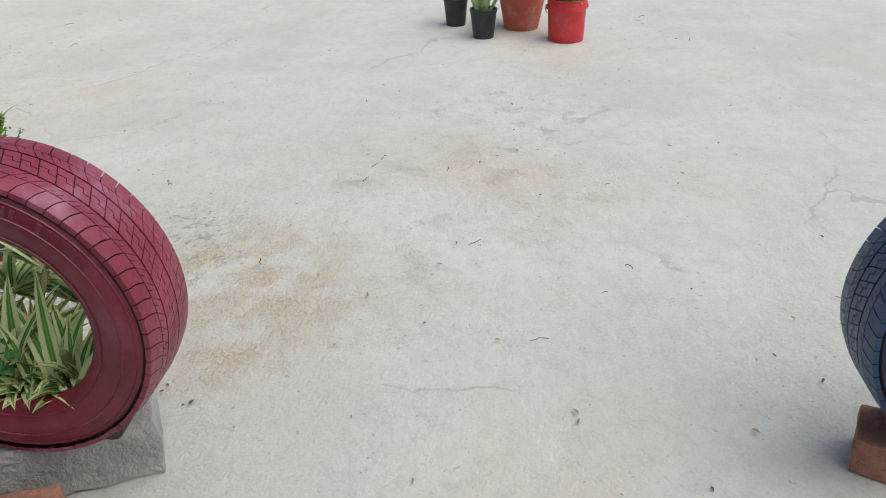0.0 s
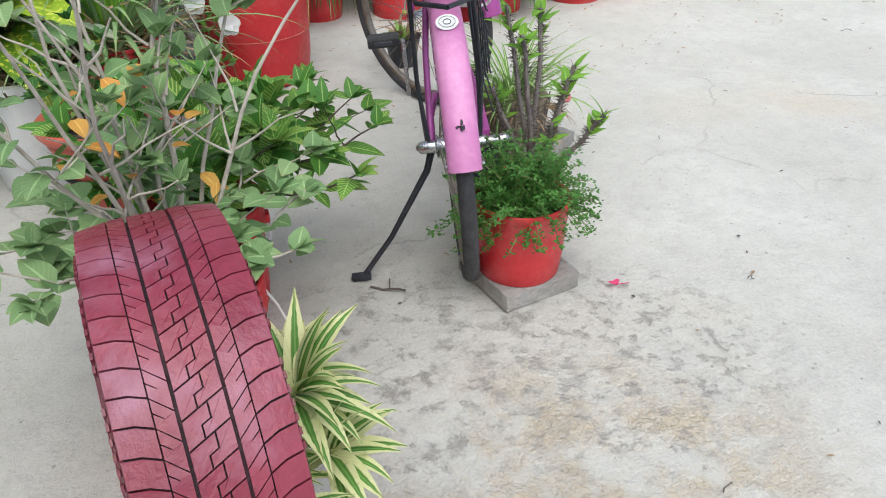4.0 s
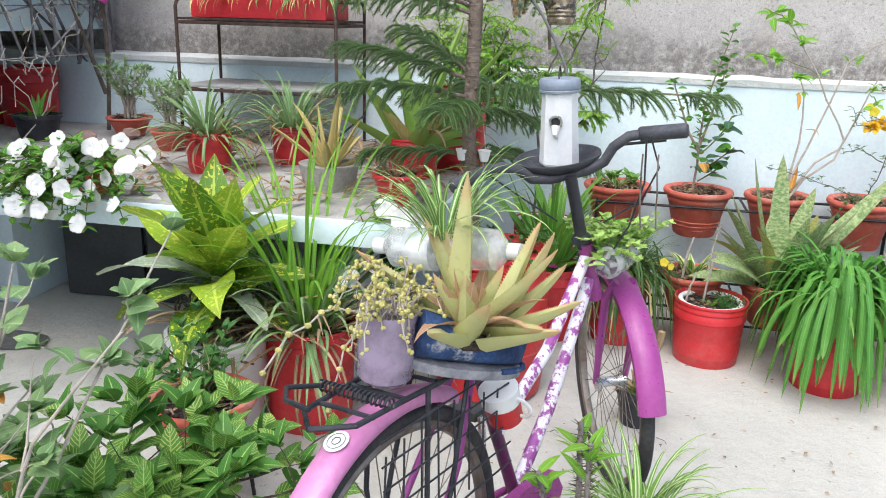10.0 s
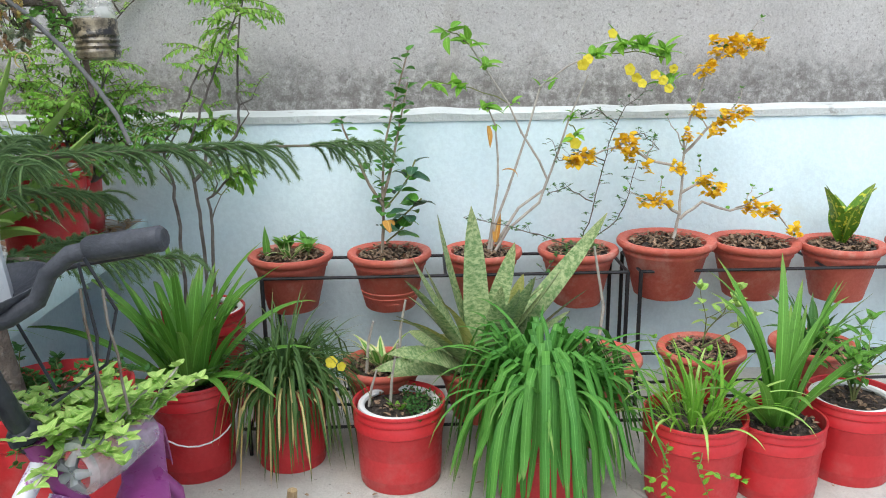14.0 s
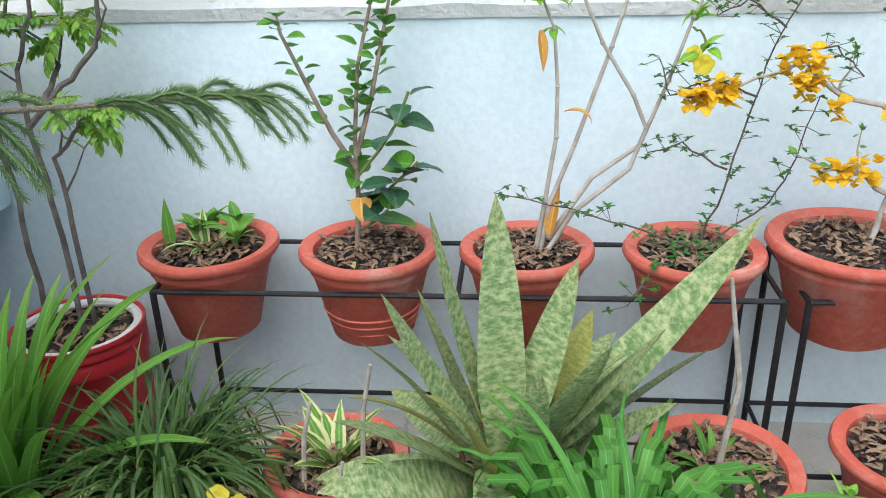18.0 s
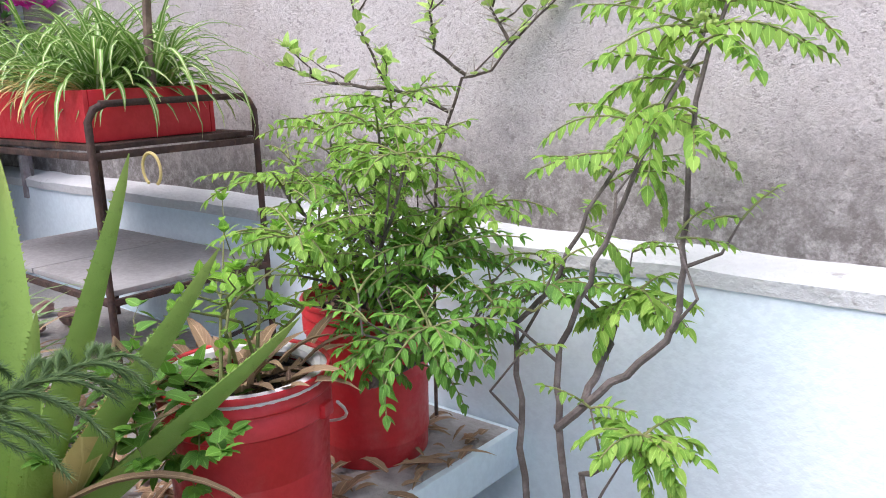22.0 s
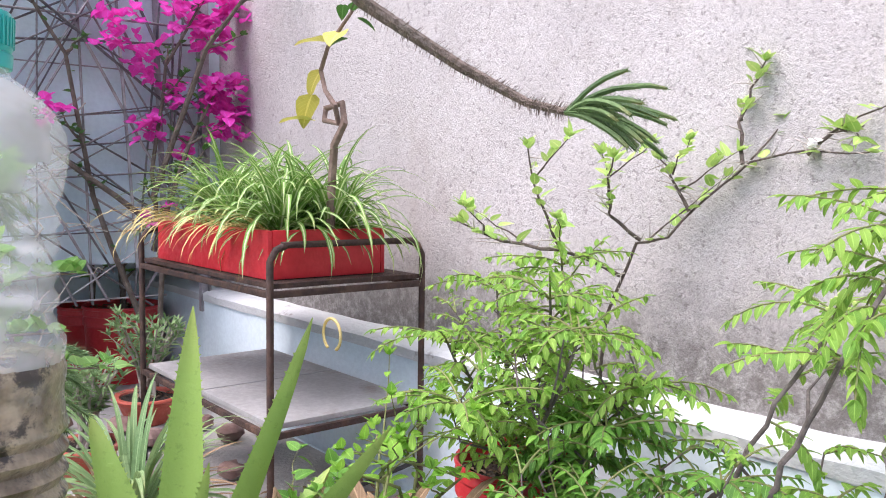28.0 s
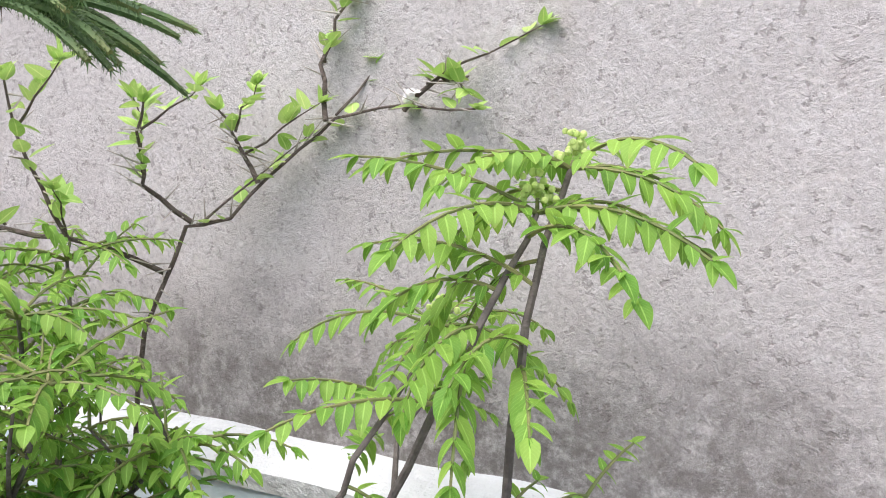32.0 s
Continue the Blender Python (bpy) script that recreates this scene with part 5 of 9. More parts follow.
# fern in a red pot on a concrete slab
M_SLAB2 = surface("paving_slab", (0.27, 0.255, 0.23), (0.36, 0.345, 0.32), 8, 0.93, 0.8, 60, stain=(0.14, 0.12, 0.1), dist=0.004)
single("paving_slab", Mesh().box((0, 0, 0.024), (0.22, 0.22, 0.048), 0.006, None, 0.003), M_SLAB2, "rough concrete paving slab under the fern pot", "slab", pose(0.922, 1.125, 0.001, 0, 0, 4))
th = potted("potted_fern", pose(0.915, 1.115, 0.05), "bushy maidenhair fern in a stained red pot", "red buckets")
z = 0.175
part("pot", Mesh().lathe([(0.098, 0), (0.101, 0.004), (0.108, 0.06), (0.1085, 0.064), (0.111, 0.12), (0.1115, 0.124), (0.115, 0.188), (0.118, 0.192), (0.118, 0.203), (0.11, 0.203), (0.105, 0.17), (0.001, 0.165)], 44), M_RED, th, "stained red plastic pot")
soil(th, 0.104, z, 10, 0)
lb, sb = Mesh(), Mesh()
for k in range(230):
    az, e = R(0, 360), R(0, 85)
    d = way(az, e)
    p = Vector((R(-0.06, 0.06), R(-0.06, 0.06), z))
    L = R(0.09, 0.19)
    q, pts = p.copy(), [p]
    for i in range(7):
        q = q + d * (L / 7)
        d = (d - UP * 0.16).normalized()
        pts.append(q.copy())
    sb.tube(pts, 0.0011, 4)
    for c in pts[2:]:
        for j in range(10):
            w = way(R(0, 360), R(-30, 60))
            lb.blade(c + w * R(0.002, 0.016), way(R(0, 360), R(-10, 50)), R(0.007, 0.011), R(0.006, 0.009), 0.3, 2, 0.2, "oval")
tagged(part("stem_tangle", sb, M_GSTEM, th), kind="stuff")
tagged(part("fronds", lb, L_FERN, th), kind="stuff")

# crown of thorns
th = potted("thorn_plant", pose(1.14, 1.41, 0), "spiny grey crown of thorns in a small red pot", "red buckets")
z = clay(th, 0.085, 0.13, "small red plastic pot", M_RED) - 0.0
soil(th, 0.07, 0.112, 14, 2)
M_THORN = surface("thorny_grey_stem", (0.15, 0.13, 0.125), (0.26, 0.23, 0.21), 30, 0.9, 0.7, 110)
tb, lb, nb = Mesh(), Mesh(), Mesh()
for az, e, L in ((60, 82, 0.48), (0, 70, 0.30), (200, 75, 0.45), (110, 50, 0.26), (150, 62, 0.30), (20, 55, 0.34), (-40, 48, 0.28), (240, 60, 0.24), (95, 68, 0.48)):
    d = way(az, e)
    pts = [Vector((R(-0.015, 0.015), R(-0.015, 0.015), 0.10))]
    for i in range(8):
        pts.append(pts[-1] + d * (L / 8) + Vector((R(-1, 1), R(-1, 1), 0)) * 0.006)
        d = (d + UP * 0.05).normalized()
    tb.tube(pts, [0.0085 - 0.0003 * i for i in range(9)], 8)
    for a, c in zip(pts, pts[1:]):
        for j in range(26):
            m = a.lerp(c, j / 26)
            w = way(R(0, 360), R(-10, 50))
            nb.tube([m + w * 0.006, m + w * 0.026], [0.0014, 0.0002], 4, cap=False)
    for k in range(7):
        lb.blade(pts[-1] - d * R(0, 0.09), way(k * 72 + R(-20, 20), R(5, 60)), R(0.05, 0.085), R(0.02, 0.03), 0.5, 5, 0.2, "lance")
tagged(part("stem_tangle", tb, M_THORN, th, "grey ridged stems"), kind="stuff")
tagged(part("thorn_mass", nb, M_BARK, th), kind="stuff")
tagged(part("leaves", lb, L_FRESH, th), kind="stuff")
fb = Mesh()
for p in ((-0.10, -0.02, 0.19), (0.14, 0.06, 0.30)):
    flower(fb, p, (-0.3, -0.7, 0.5), 0.014, 2)
tagged(part("blossom", fb, foliage("bract_coral", (0.7, 0.12, 0.12), (0.8, 0.2, 0.2)), th, "small coral bracts"), kind="stuff")

# spider plant in a woven basket on a slab
single("paving_slab", Mesh().box((0, 0, 0.022), (0.30, 0.30, 0.044), 0.006, None, 0.003), M_SLAB2, "rough concrete paving slab under the basket", "slab", pose(1.31, 1.79, 0.001, 0, 0, 28))
th = potted("spider_plant", pose(1.30, 1.78, 0.046), "spider plant spilling from a dry woven basket", "spider plants")
M_COIR = surface("dry_coir", (0.22, 0.17, 0.12), (0.36, 0.30, 0.22), 30, 0.95, 0.9, 120, dist=0.004)
part("liner", Mesh().lathe([(0.085, 0), (0.10, 0.06), (0.108, 0.15), (0.10, 0.155), (0.001, 0.145)], 30, wob=0.06), M_COIR, th, "dry coir liner")
wv = Mesh()
for k in range(7):
    wv.ring((0, 0, 0.01 + 0.022 * k), 0.093 + 0.0028 * k, 0.0022, "z", 36, 5)
for k in range(18):
    a = 2 * math.pi * k / 18
    wv.tube([(math.cos(a) * 0.093, math.sin(a) * 0.093, 0.0), (math.cos(a) * 0.114, math.sin(a) * 0.114, 0.155)], 0.0022, 5)
tagged(part("wire_basket", wv, M_RIM, th, "rusty wire basket"), kind="stuff")
strap(th, 0.14, 85, 0.30, 0.014, L_SPIDER, (20, 85), (1.0, 2.6), 0.05)
strap(th, 0.12, 30, 0.22, 0.012, L_DRY, (-20, 30), (0.8, 2.0), 0.08, "dry_leaves")
single("planter_box", Mesh().box((0, 0, 0.055), (0.12, 0.10, 0.11), 0.008).box((0, 0, 0.112), (0.128, 0.108, 0.012), 0.003), M_BLACK, "small black plastic planter box on the floor", "box", pose(1.09, 1.68, 0.001, 0, 0, 15))

# pots in the middle of the floor
th = potted("potted_shrub", pose(0.06, 1.86, 0.0), "terracotta pot of small green plants on an iron stand", "clay pots")
for a in (20, 140, 260):
    d = way(a, 0)
    part("stand_leg", Mesh().tube([d * 0.14 + UP * 0.006, d * 0.12 + UP * 0.2], 0.006, 8), M_IRON, th)
part("stand_ring", Mesh().ring((0, 0, 0.2), 0.122, 0.006, "z", 36, 8), M_IRON, th)
sub = new("pot_body")
sub.parent = th
sub.matrix_basis = pose(0, 0, 0.10)
z = clay(sub, 0.16, 0.24)
soil(th, 0.12, 0.10 + z, 20, 6)
st = [[(R(-0.06, 0.06), R(-0.06, 0.06), 0), way(a, 70) * 0.08, way(a, 55) * R(0.12, 0.22)] for a in range(0, 360, 36)]
branchy(th, (0, 0, 0.30), st, L_DEEP, M_GSTEM, (0.05, 0.026), 7, (-10, 50), 0.2, "lance", 0.5, 1, 0.003)

th = potted("dieffenbachia", pose(-0.10, 2.28, 0), "large spotted yellow-green dumb cane in a white-rimmed pot", "")
part("pot", Mesh().lathe([(0.13, 0), (0.135, 0.005), (0.165, 0.33), (0.175, 0.335), (0.177, 0.36), (0.165, 0.365), (0.155, 0.33), (0.001, 0.325)], 40), M_WHITEP, th, "white plastic pot")
rb = Mesh()
for k in range(90):
    a = R(0, 6.28)
    q = R(0.05, 0.16)
    p = Vector((math.cos(a) * q, math.sin(a) * q, 0.33 + R(0, 0.1)))
    rb.tube(bent(p, p + Vector((R(-0.1, 0.1), R(-0.1, 0.1), R(-0.06, 0.12))), R(-0.02, 0.03), 5, 0.006), R(0.002, 0.005), 5)
tagged(part("root_mass", rb, M_ROOT, th, "tangled dry roots"), kind="stuff")
part("cane", Mesh().tube([(0, 0, 0.33), (0.01, 0, 0.46), (-0.005, 0.005, 0.58)], [0.022, 0.02, 0.016], 10), M_GSTEM, th)
for k in range(28):
    az, t = k * 137.5, k / 27
    e = -2 + 72 * t ** 1.3
    b = Mesh().blade((0, 0, 0.46 + 0.18 * t), way(az, e), R(0.30, 0.42), R(0.125, 0.17), R(0.5, 1.3) * (1.2 - t), 10, 0.22, "lance", roll=R(-0.4, 0.4), wave=0.07)
    part("leaf", b, L_LIMESPOT if t > 0.5 and k % 2 == 0 else (L_SPOT, L_SPOT, L_SPOT, L_LIMESPOT, L_SPOT, L_SILVER, L_SPOT)[k % 7], th)
strap(th, 0.40, 24, 0.36, 0.02, L_DRY, (-30, 40), (0.6, 1.8), 0.12, "dead_leaves")

th = potted("potted_grass", pose(0.17, 2.42, 0), "tall arching grass in a red bucket among dead leaves", "red buckets")
z = bucket(th, 0.165, 0.37, False)
soil(th, 0.15, z, 10, 8)
strap(th, z, 50, 0.86, 0.016, L_FRESH, (62, 88), (0.3, 2.2), 0.10, "leaves", 10)
strap(th, z, 100, 0.56, 0.018, L_GREY, (10, 78), (0.8, 2.2), 0.10, "outer_leaves", 9)
strap(th, z, 110, 0.40, 0.014, L_DRY, (-20, 60), (0.8, 2.6), 0.14, "dead_leaves")

# tall red drum behind the bicycle
th = potted("potted_creeper", pose(0.74, 2.85, 0), "small-leaved creeper in a tall red drum", "red buckets")
part("pot", Mesh().lathe([(0.185, 0), (0.2, 0.012), (0.211, 0.10), (0.215, 0.24), (0.21, 0.40), (0.196, 0.47), (0.190, 0.485), (0.196, 0.49), (0.196, 0.515), (0.190, 0.52), (0.199, 0.526), (0.201, 0.566), (0.192, 0.57), (0.182, 0.54), (0.001, 0.53)], 52), M_RED, th, "tall red plastic drum")
part("rope", Mesh().ring((0, 0, 0.20), 0.2150, 0.002, "z", 50, 5), M_TERRA, th)
soil(th, 0.18, 0.535, 14, 4)
lb, sb = Mesh(), Mesh()
for k in range(60):
    a, q = R(0, 6.28), R(0.02, 0.15)
    p = Vector((math.cos(a) * q, math.sin(a) * q, 0.54))
    pts = bent(p, p + Vector((math.cos(a) * R(0, 0.14), math.sin(a) * R(0, 0.14), R(-0.10, 0.10))), -0.03, 5, 0.006)
    sb.tube(pts, 0.0015, 4)
    for c in pts[1:]:
        for j in range(6):
            w = way(R(0, 360), R(-10, 60))
            lb.blade(c + w * 0.004, w, R(0.012, 0.024), R(0.010, 0.018), 0.4, 3, 0.2, "oval")
tagged(part("stem_tangle", sb, M_GSTEM, th), kind="stuff")
tagged(part("leaves", lb, L_DEEP, th), kind="stuff")

# group at the far side of the floor
FAR = ((3.48, -0.205, 0.078, 0.16, M_BLACK, "snake"), (3.76, -0.03, 0.075, 0.16, M_BLACK, "snake"), (3.69, -0.42, 0.165, 0.27, M_TERRA, "snake"), (3.42, -0.665, 0.110, 0.23, M_RED, "strap"))
for x, y, r, h, mt, kind_ in FAR:
    lab = {M_BLACK: "small snake plant in a black nursery pot", M_TERRA: "broad red clay pot with a snake plant", M_RED: "red plastic pail with a wire bail and a plant"}[mt]
    th = potted("potted_plant", pose(x, y, 0), lab, "pots across the floor")
    if mt is M_RED:
        z = bucket(th, r, h, True, 100)
    elif mt is M_TERRA:
        z = clay(th, r, h)
    else:
        part("pot", Mesh().lathe([(r * 0.75, 0), (r * 0.95, h * 0.9), (r, h * 0.91), (r, h), (r * 0.9, h), (r * 0.8, h * 0.8), (0.001, h * 0.78)], 32), mt, th, "black plastic pot")
        z = h * 0.8
    soil(th, r * 0.84, z, 8, 2)
    if kind_ == "snake":
        fleshy(th, z, 9, 0.28, 0.045, 0.006, L_SNAKE, (50, 85), (-0.2, 0.4), "lance", 0.03)
    else:
        strap(th, z, 30, 0.2, 0.02, L_GREEN)

th = potted("potted_shrub", pose(-1.80, 2.72, 0.04), "young shrub in a red bucket standing on a stone", "red buckets")
z = bucket(th, 0.155, 0.32, True, 40)
soil(th, 0.14, z)
st = [[(0, 0, 0), way(a, 80) * 0.15, way(a, 70) * 0.36] for a in (0, 80, 160, 240, 300)]
branchy(th, (0, 0, z), st, L_GREEN, M_STEM, (0.07, 0.045), 9, (-20, 50), 0.2, "oval", 0.6, 2, 0.005)
single("stone", Mesh().blob((0, 0, 0.02), 0.15, 14, 0.14, 3.0, 0.2), M_CONC, "flat grey stone under the bucket", "stone", pose(-1.80, 2.72, 0.0))

# ---------------------------------------------------------------- pots along the wall
def iron_stand(x0, x1, label):
    th = thing("plant_stand", pose(0, 0, 0), label, "stand", "iron plant stands")
    zt, zb, y0, y1 = 0.552, 0.10, 3.845, 4.14
    for y in (y0, y1):
        part("top_rail", Mesh().tube([(x0, y, zt), (x1, y, zt)], 0.0065, 8), M_IRON, th)
        part("lower_rail", Mesh().tube([(x0, y, zb), (x1, y, zb)], 0.0065, 8), M_IRON, th)
        for x in (x0, x1):
            part("leg", Mesh().tube([(x, y, 0.004), (x, y, zt)], 0.008, 8), M_IRON, th)
    n = 2
    for k in range(n + 1):
        x = x0 + (x1 - x0) * k / n
        part("cross_bar", Mesh().tube([(x, y0, zt), (x, y1, zt)], 0.006, 8), M_IRON, th)
        part("cross_bar", Mesh().tube([(x, y0, zb), (x, y1, zb)], 0.006, 8), M_IRON, th)
    return th


iron_stand(1.08, 2.46, "black welded iron stand holding a row of clay pots")
iron_stand(2.51, 3.93, "second black iron stand holding clay pots")
POTY = 3.985


def hung(x, r, label, zrim=0.618, y=POTY, name="potted_plant"):
    th = potted(name, pose(x, y, zrim - 0.225), label, "clay pots on the stand")
    z = clay(th, r, 0.225)
    soil(th, r * 0.77, z, 44, 22)
    return th, z


th, z = hung(1.17, 0.165, "clay pot with young variegated seedlings on an iron stand")
strap(th, z, 9, 0.12, 0.024, L_CREAM, (40, 80), (0.9, 2.0), 0.03, "leaves", 6, 0.25, "lance")
for az, q in ((20, 0.07), (60, 0.09), (-20, 0.08), (100, 0.06), (150, 0.04)):
    c = way(az, 0) * q + UP * z
    part("shoot", Mesh().tube([c, c + UP * 0.03, c + Vector((0.006, 0, 0.055))], 0.003, 6), M_GSTEM, th)
    for k in range(5):
        part("leaf", Mesh().blade(c + UP * R(0.03, 0.055), way(az + k * 72 + R(-15, 15), R(15, 60)), R(0.05, 0.075), R(0.026, 0.036), R(0.4, 1.0), 6, 0.25, "oval"), L_GREEN, th)
part("leaf", Mesh().blade((-0.09, -0.01, z), way(110, 85), 0.13, 0.03, 0.2, 6, 0.3, "lance"), L_GREEN, th)
# hibiscus: three slim upright stems with small round leaves, and a cluster of large dark ones low on one side
th, z = hung(1.555, 0.165, "upright hibiscus in a ribbed clay pot on an iron stand", name="hibiscus")
for r_, h_ in ((0.118, 0.035), (0.124, 0.055), (0.130, 0.075)):
    part("rib", Mesh().ring((0, 0, h_), r_ - 0.015, 0.0035, "z", 40, 8), M_TERRA, th, "raised clay band")
HIB = (([(-0.01, 0, -0.01), (0.0, 0.01, 0.13), (0.0, 0.02, 0.27), (0.01, 0.05, 0.42), (0.05, 0.08, 0.58), (0.11, 0.11, 0.78)], 46), ([(0.0, 0.01, 0.20), (-0.05, 0.015, 0.28), (-0.10, 0.01, 0.40), (-0.14, 0.0, 0.50), (-0.145, 0.0, 0.54)], 20), ([(0.0, 0.015, 0.22), (0.04, 0.04, 0.36), (0.07, 0.07, 0.50), (0.105, 0.10, 0.66)], 32))
lb = Mesh()
for st, n in HIB:
    pts = [Vector(q) + Vector((-0.02, 0, z)) for q in st]
    part("stem", Mesh().tube(pts, [0.0068 * (1 - 0.6 * i / (len(pts) - 1)) for i in range(len(pts))], 9), M_HIBSTEM, th)
    for k in range(n):
        f = (0.22 + 0.78 * (k + R(0, 0.7)) / n) * (len(pts) - 1.01)
        c = pts[int(f)].lerp(pts[int(f) + 1], f - int(f))
        d = way(k * 137.5 + R(-25, 25), R(0, 45))
        L = R(0.032, 0.050)
        lb.blade(c + d * 0.012, d, L, L * R(0.78, 0.95), R(0.2, 0.8), 5, 0.25, "oval", roll=R(-0.5, 0.5))
tagged(part("leaves", lb, L_HIB, th), kind="stuff")
for st, n, big in (([(-0.01, 0, 0.19), (0.04, -0.01, 0.25), (0.08, -0.02, 0.31), (0.11, -0.02, 0.38)], 9, 0.068), ([(-0.01, 0, 0.11), (0.04, -0.04, 0.15), (0.09, -0.06, 0.20), (0.13, -0.07, 0.24)], 10, 0.078), ([(-0.01, -0.01, 0.06), (0.03, -0.05, 0.10), (0.06, -0.07, 0.13)], 4, 0.085), ([(0, 0, 0.1), (-0.03, -0.02, 0.13)], 2, 0.05)):
    pts = [Vector(q) + UP * z for q in st]
    part("twig", Mesh().tube(pts, 0.0035, 7), M_GSTEM, th)
    for k in range(n):
        f = (0.35 + 0.65 * (k + R(0, 0.6)) / n) * (len(pts) - 1.01)
        c = pts[int(f)].lerp(pts[int(f) + 1], f - int(f))
        d = way(k * 137.5 + R(-20, 20), R(-25, 35))
        L = big * R(0.75, 1.1)
        part("leaf", Mesh().blade(c + d * 0.01, d, L, L * 0.86, R(0.3, 1.0), 7, 0.25, "oval", roll=R(-0.5, 0.5), wave=0.03), L_HIBDARK if k % 3 else L_HIB, th)
part("old_leaf", Mesh().blade((0.0, -0.06, z + 0.155), way(-80, -25), 0.065, 0.048, 0.6, 6, 0.3, "oval"), L_ORANGE, th, "orange dying leaf")
part("old_leaf", Mesh().blade((-0.03, -0.09, z + 0.012), way(-60, 5), 0.035, 0.022, 0.4, 5, 0.3, "oval"), L_STRAW, th, "fallen yellow leaf")
# leggy shrub: long bare arching stems, leaves and yellow trumpets only at their ends
th, z = hung(1.92, 0.155, "leggy shrub with long arching stems in a clay pot")
LEG = ([(0.02, 0, 0), (0.04, 0.01, 0.13), (0.06, 0.015, 0.27), (0.06, 0.02, 0.38), (0.05, 0.02, 0.50), (0.02, 0.02, 0.57)], [(0.03, 0, 0), (0.05, 0.01, 0.12), (0.10, 0.02, 0.25), (0.17, 0.03, 0.46), (0.22, 0.03, 0.64), (0.33, 0.03, 0.72), (0.44, 0.04, 0.76)],
       [(0.04, -0.01, 0), (0.10, 0.0, 0.10), (0.22, 0.01, 0.20), (0.25, 0.01, 0.29), (0.22, 0.02, 0.36), (0.15, 0.02, 0.47), (0.10, 0.03, 0.58), (0.02, 0.03, 0.70), (-0.05, 0.02, 0.80)], [(0.05, 0, 0.04), (0.14, 0.01, 0.18), (0.24, 0.02, 0.25), (0.29, 0.02, 0.39), (0.33, 0.02, 0.52), (0.40, 0.03, 0.68)])
for st in LEG:
    pts = [Vector(q) + UP * z for q in st]
    part("stem", Mesh().tube(pts, [0.0062 * (1 - 0.55 * i / (len(pts) - 1)) for i in range(len(pts))], 9), M_STEM, th)
    for c in pts[2:-1]:
        part("node", Mesh().blob(c, 0.0062, 7, 0.8, R(0, 9)), M_STEM, th)
lb = Mesh()
for c, n, L in (((0.02, 0.02, 0.57), 9, 0.075), ((0.05, 0.02, 0.50), 3, 0.05), ((-0.06, 0.02, 0.81), 8, 0.085), ((-0.12, 0.02, 0.84), 7, 0.08), ((0.02, 0.03, 0.72), 8, 0.075), ((-0.09, 0.02, 0.65), 8, 0.08), ((-0.18, 0.02, 0.66), 6, 0.07), ((0.12, 0.03, 0.58), 3, 0.07), ((0.43, 0.02, 0.75), 12, 0.08), ((0.52, 0.02, 0.79), 16, 0.085), ((0.60, 0.02, 0.78), 16, 0.085), ((0.68, 0.02, 0.76), 14, 0.08), ((0.70, 0.03, 0.66), 10, 0.07), ((0.33, 0.02, 0.52), 6, 0.06), ((0.24, 0.03, 0.65), 4, 0.065), ((0.35, 0.0, 0.46), 7, 0.06)):
    for k in range(n):
        d = way(k * 137.5 + R(-25, 25), R(-35, 60))
        lb.blade(Vector(c) + UP * z + way(R(0, 360), R(-50, 50)) * R(0, 0.03), d, L * R(0.7, 1.1), L * R(0.30, 0.42), R(0.3, 1.2), 6, 0.3, "lance", roll=R(-0.6, 0.6))
tagged(part("leaves", lb, L_FRESH, th), kind="stuff")
for a_, b_ in (((0.44, 0.04, 0.76), (0.70, 0.03, 0.74)), ((0.10, 0.03, 0.58), (-0.18, 0.02, 0.67)), ((-0.05, 0.02, 0.80), (-0.14, 0.02, 0.85)), ((0.33, 0.02, 0.50), (0.36, 0.0, 0.46))):
    part("twig", Mesh().tube(bent(Vector(a_) + UP * z, Vector(b_) + UP * z, -0.01, 6, 0.006), 0.0025, 6), M_GSTEM, th)
for c in ((0.39, -0.01, 0.74), (0.37, -0.02, 0.72), (0.57, -0.02, 0.67), (0.59, -0.03, 0.65), (0.67, -0.02, 0.66), (0.69, -0.03, 0.63), (0.64, -0.02, 0.68), (0.71, -0.01, 0.70), (0.35, -0.02, 0.43), (0.33, -0.01, 0.45), (0.48, 0.0, 0.83), (0.55, 0.0, 0.70)):
    fb = Mesh()
    flower(fb, Vector(c) + UP * z, (R(-0.5, 0.5), -1, R(-0.3, 0.5)), R(0.017, 0.025))
    part("flower", fb, L_YELLOW, th, "yellow trumpet flower")
for c, az, e, L, W, bd in (((0.02, 0.0, 0.50), -60, -75, 0.085, 0.024, 0.3), ((0.075, 0.0, 0.33), -20, 15, 0.075, 0.018, 2.2), ((0.05, -0.01, 0.05), 60, 72, 0.12, 0.032, 0.3)):
    part("old_leaf", Mesh().blade(Vector(c) + UP * z, way(az, e), L, W, bd, 7, 0.5, "lance"), L_ORANGE, th, "withered orange leaf")
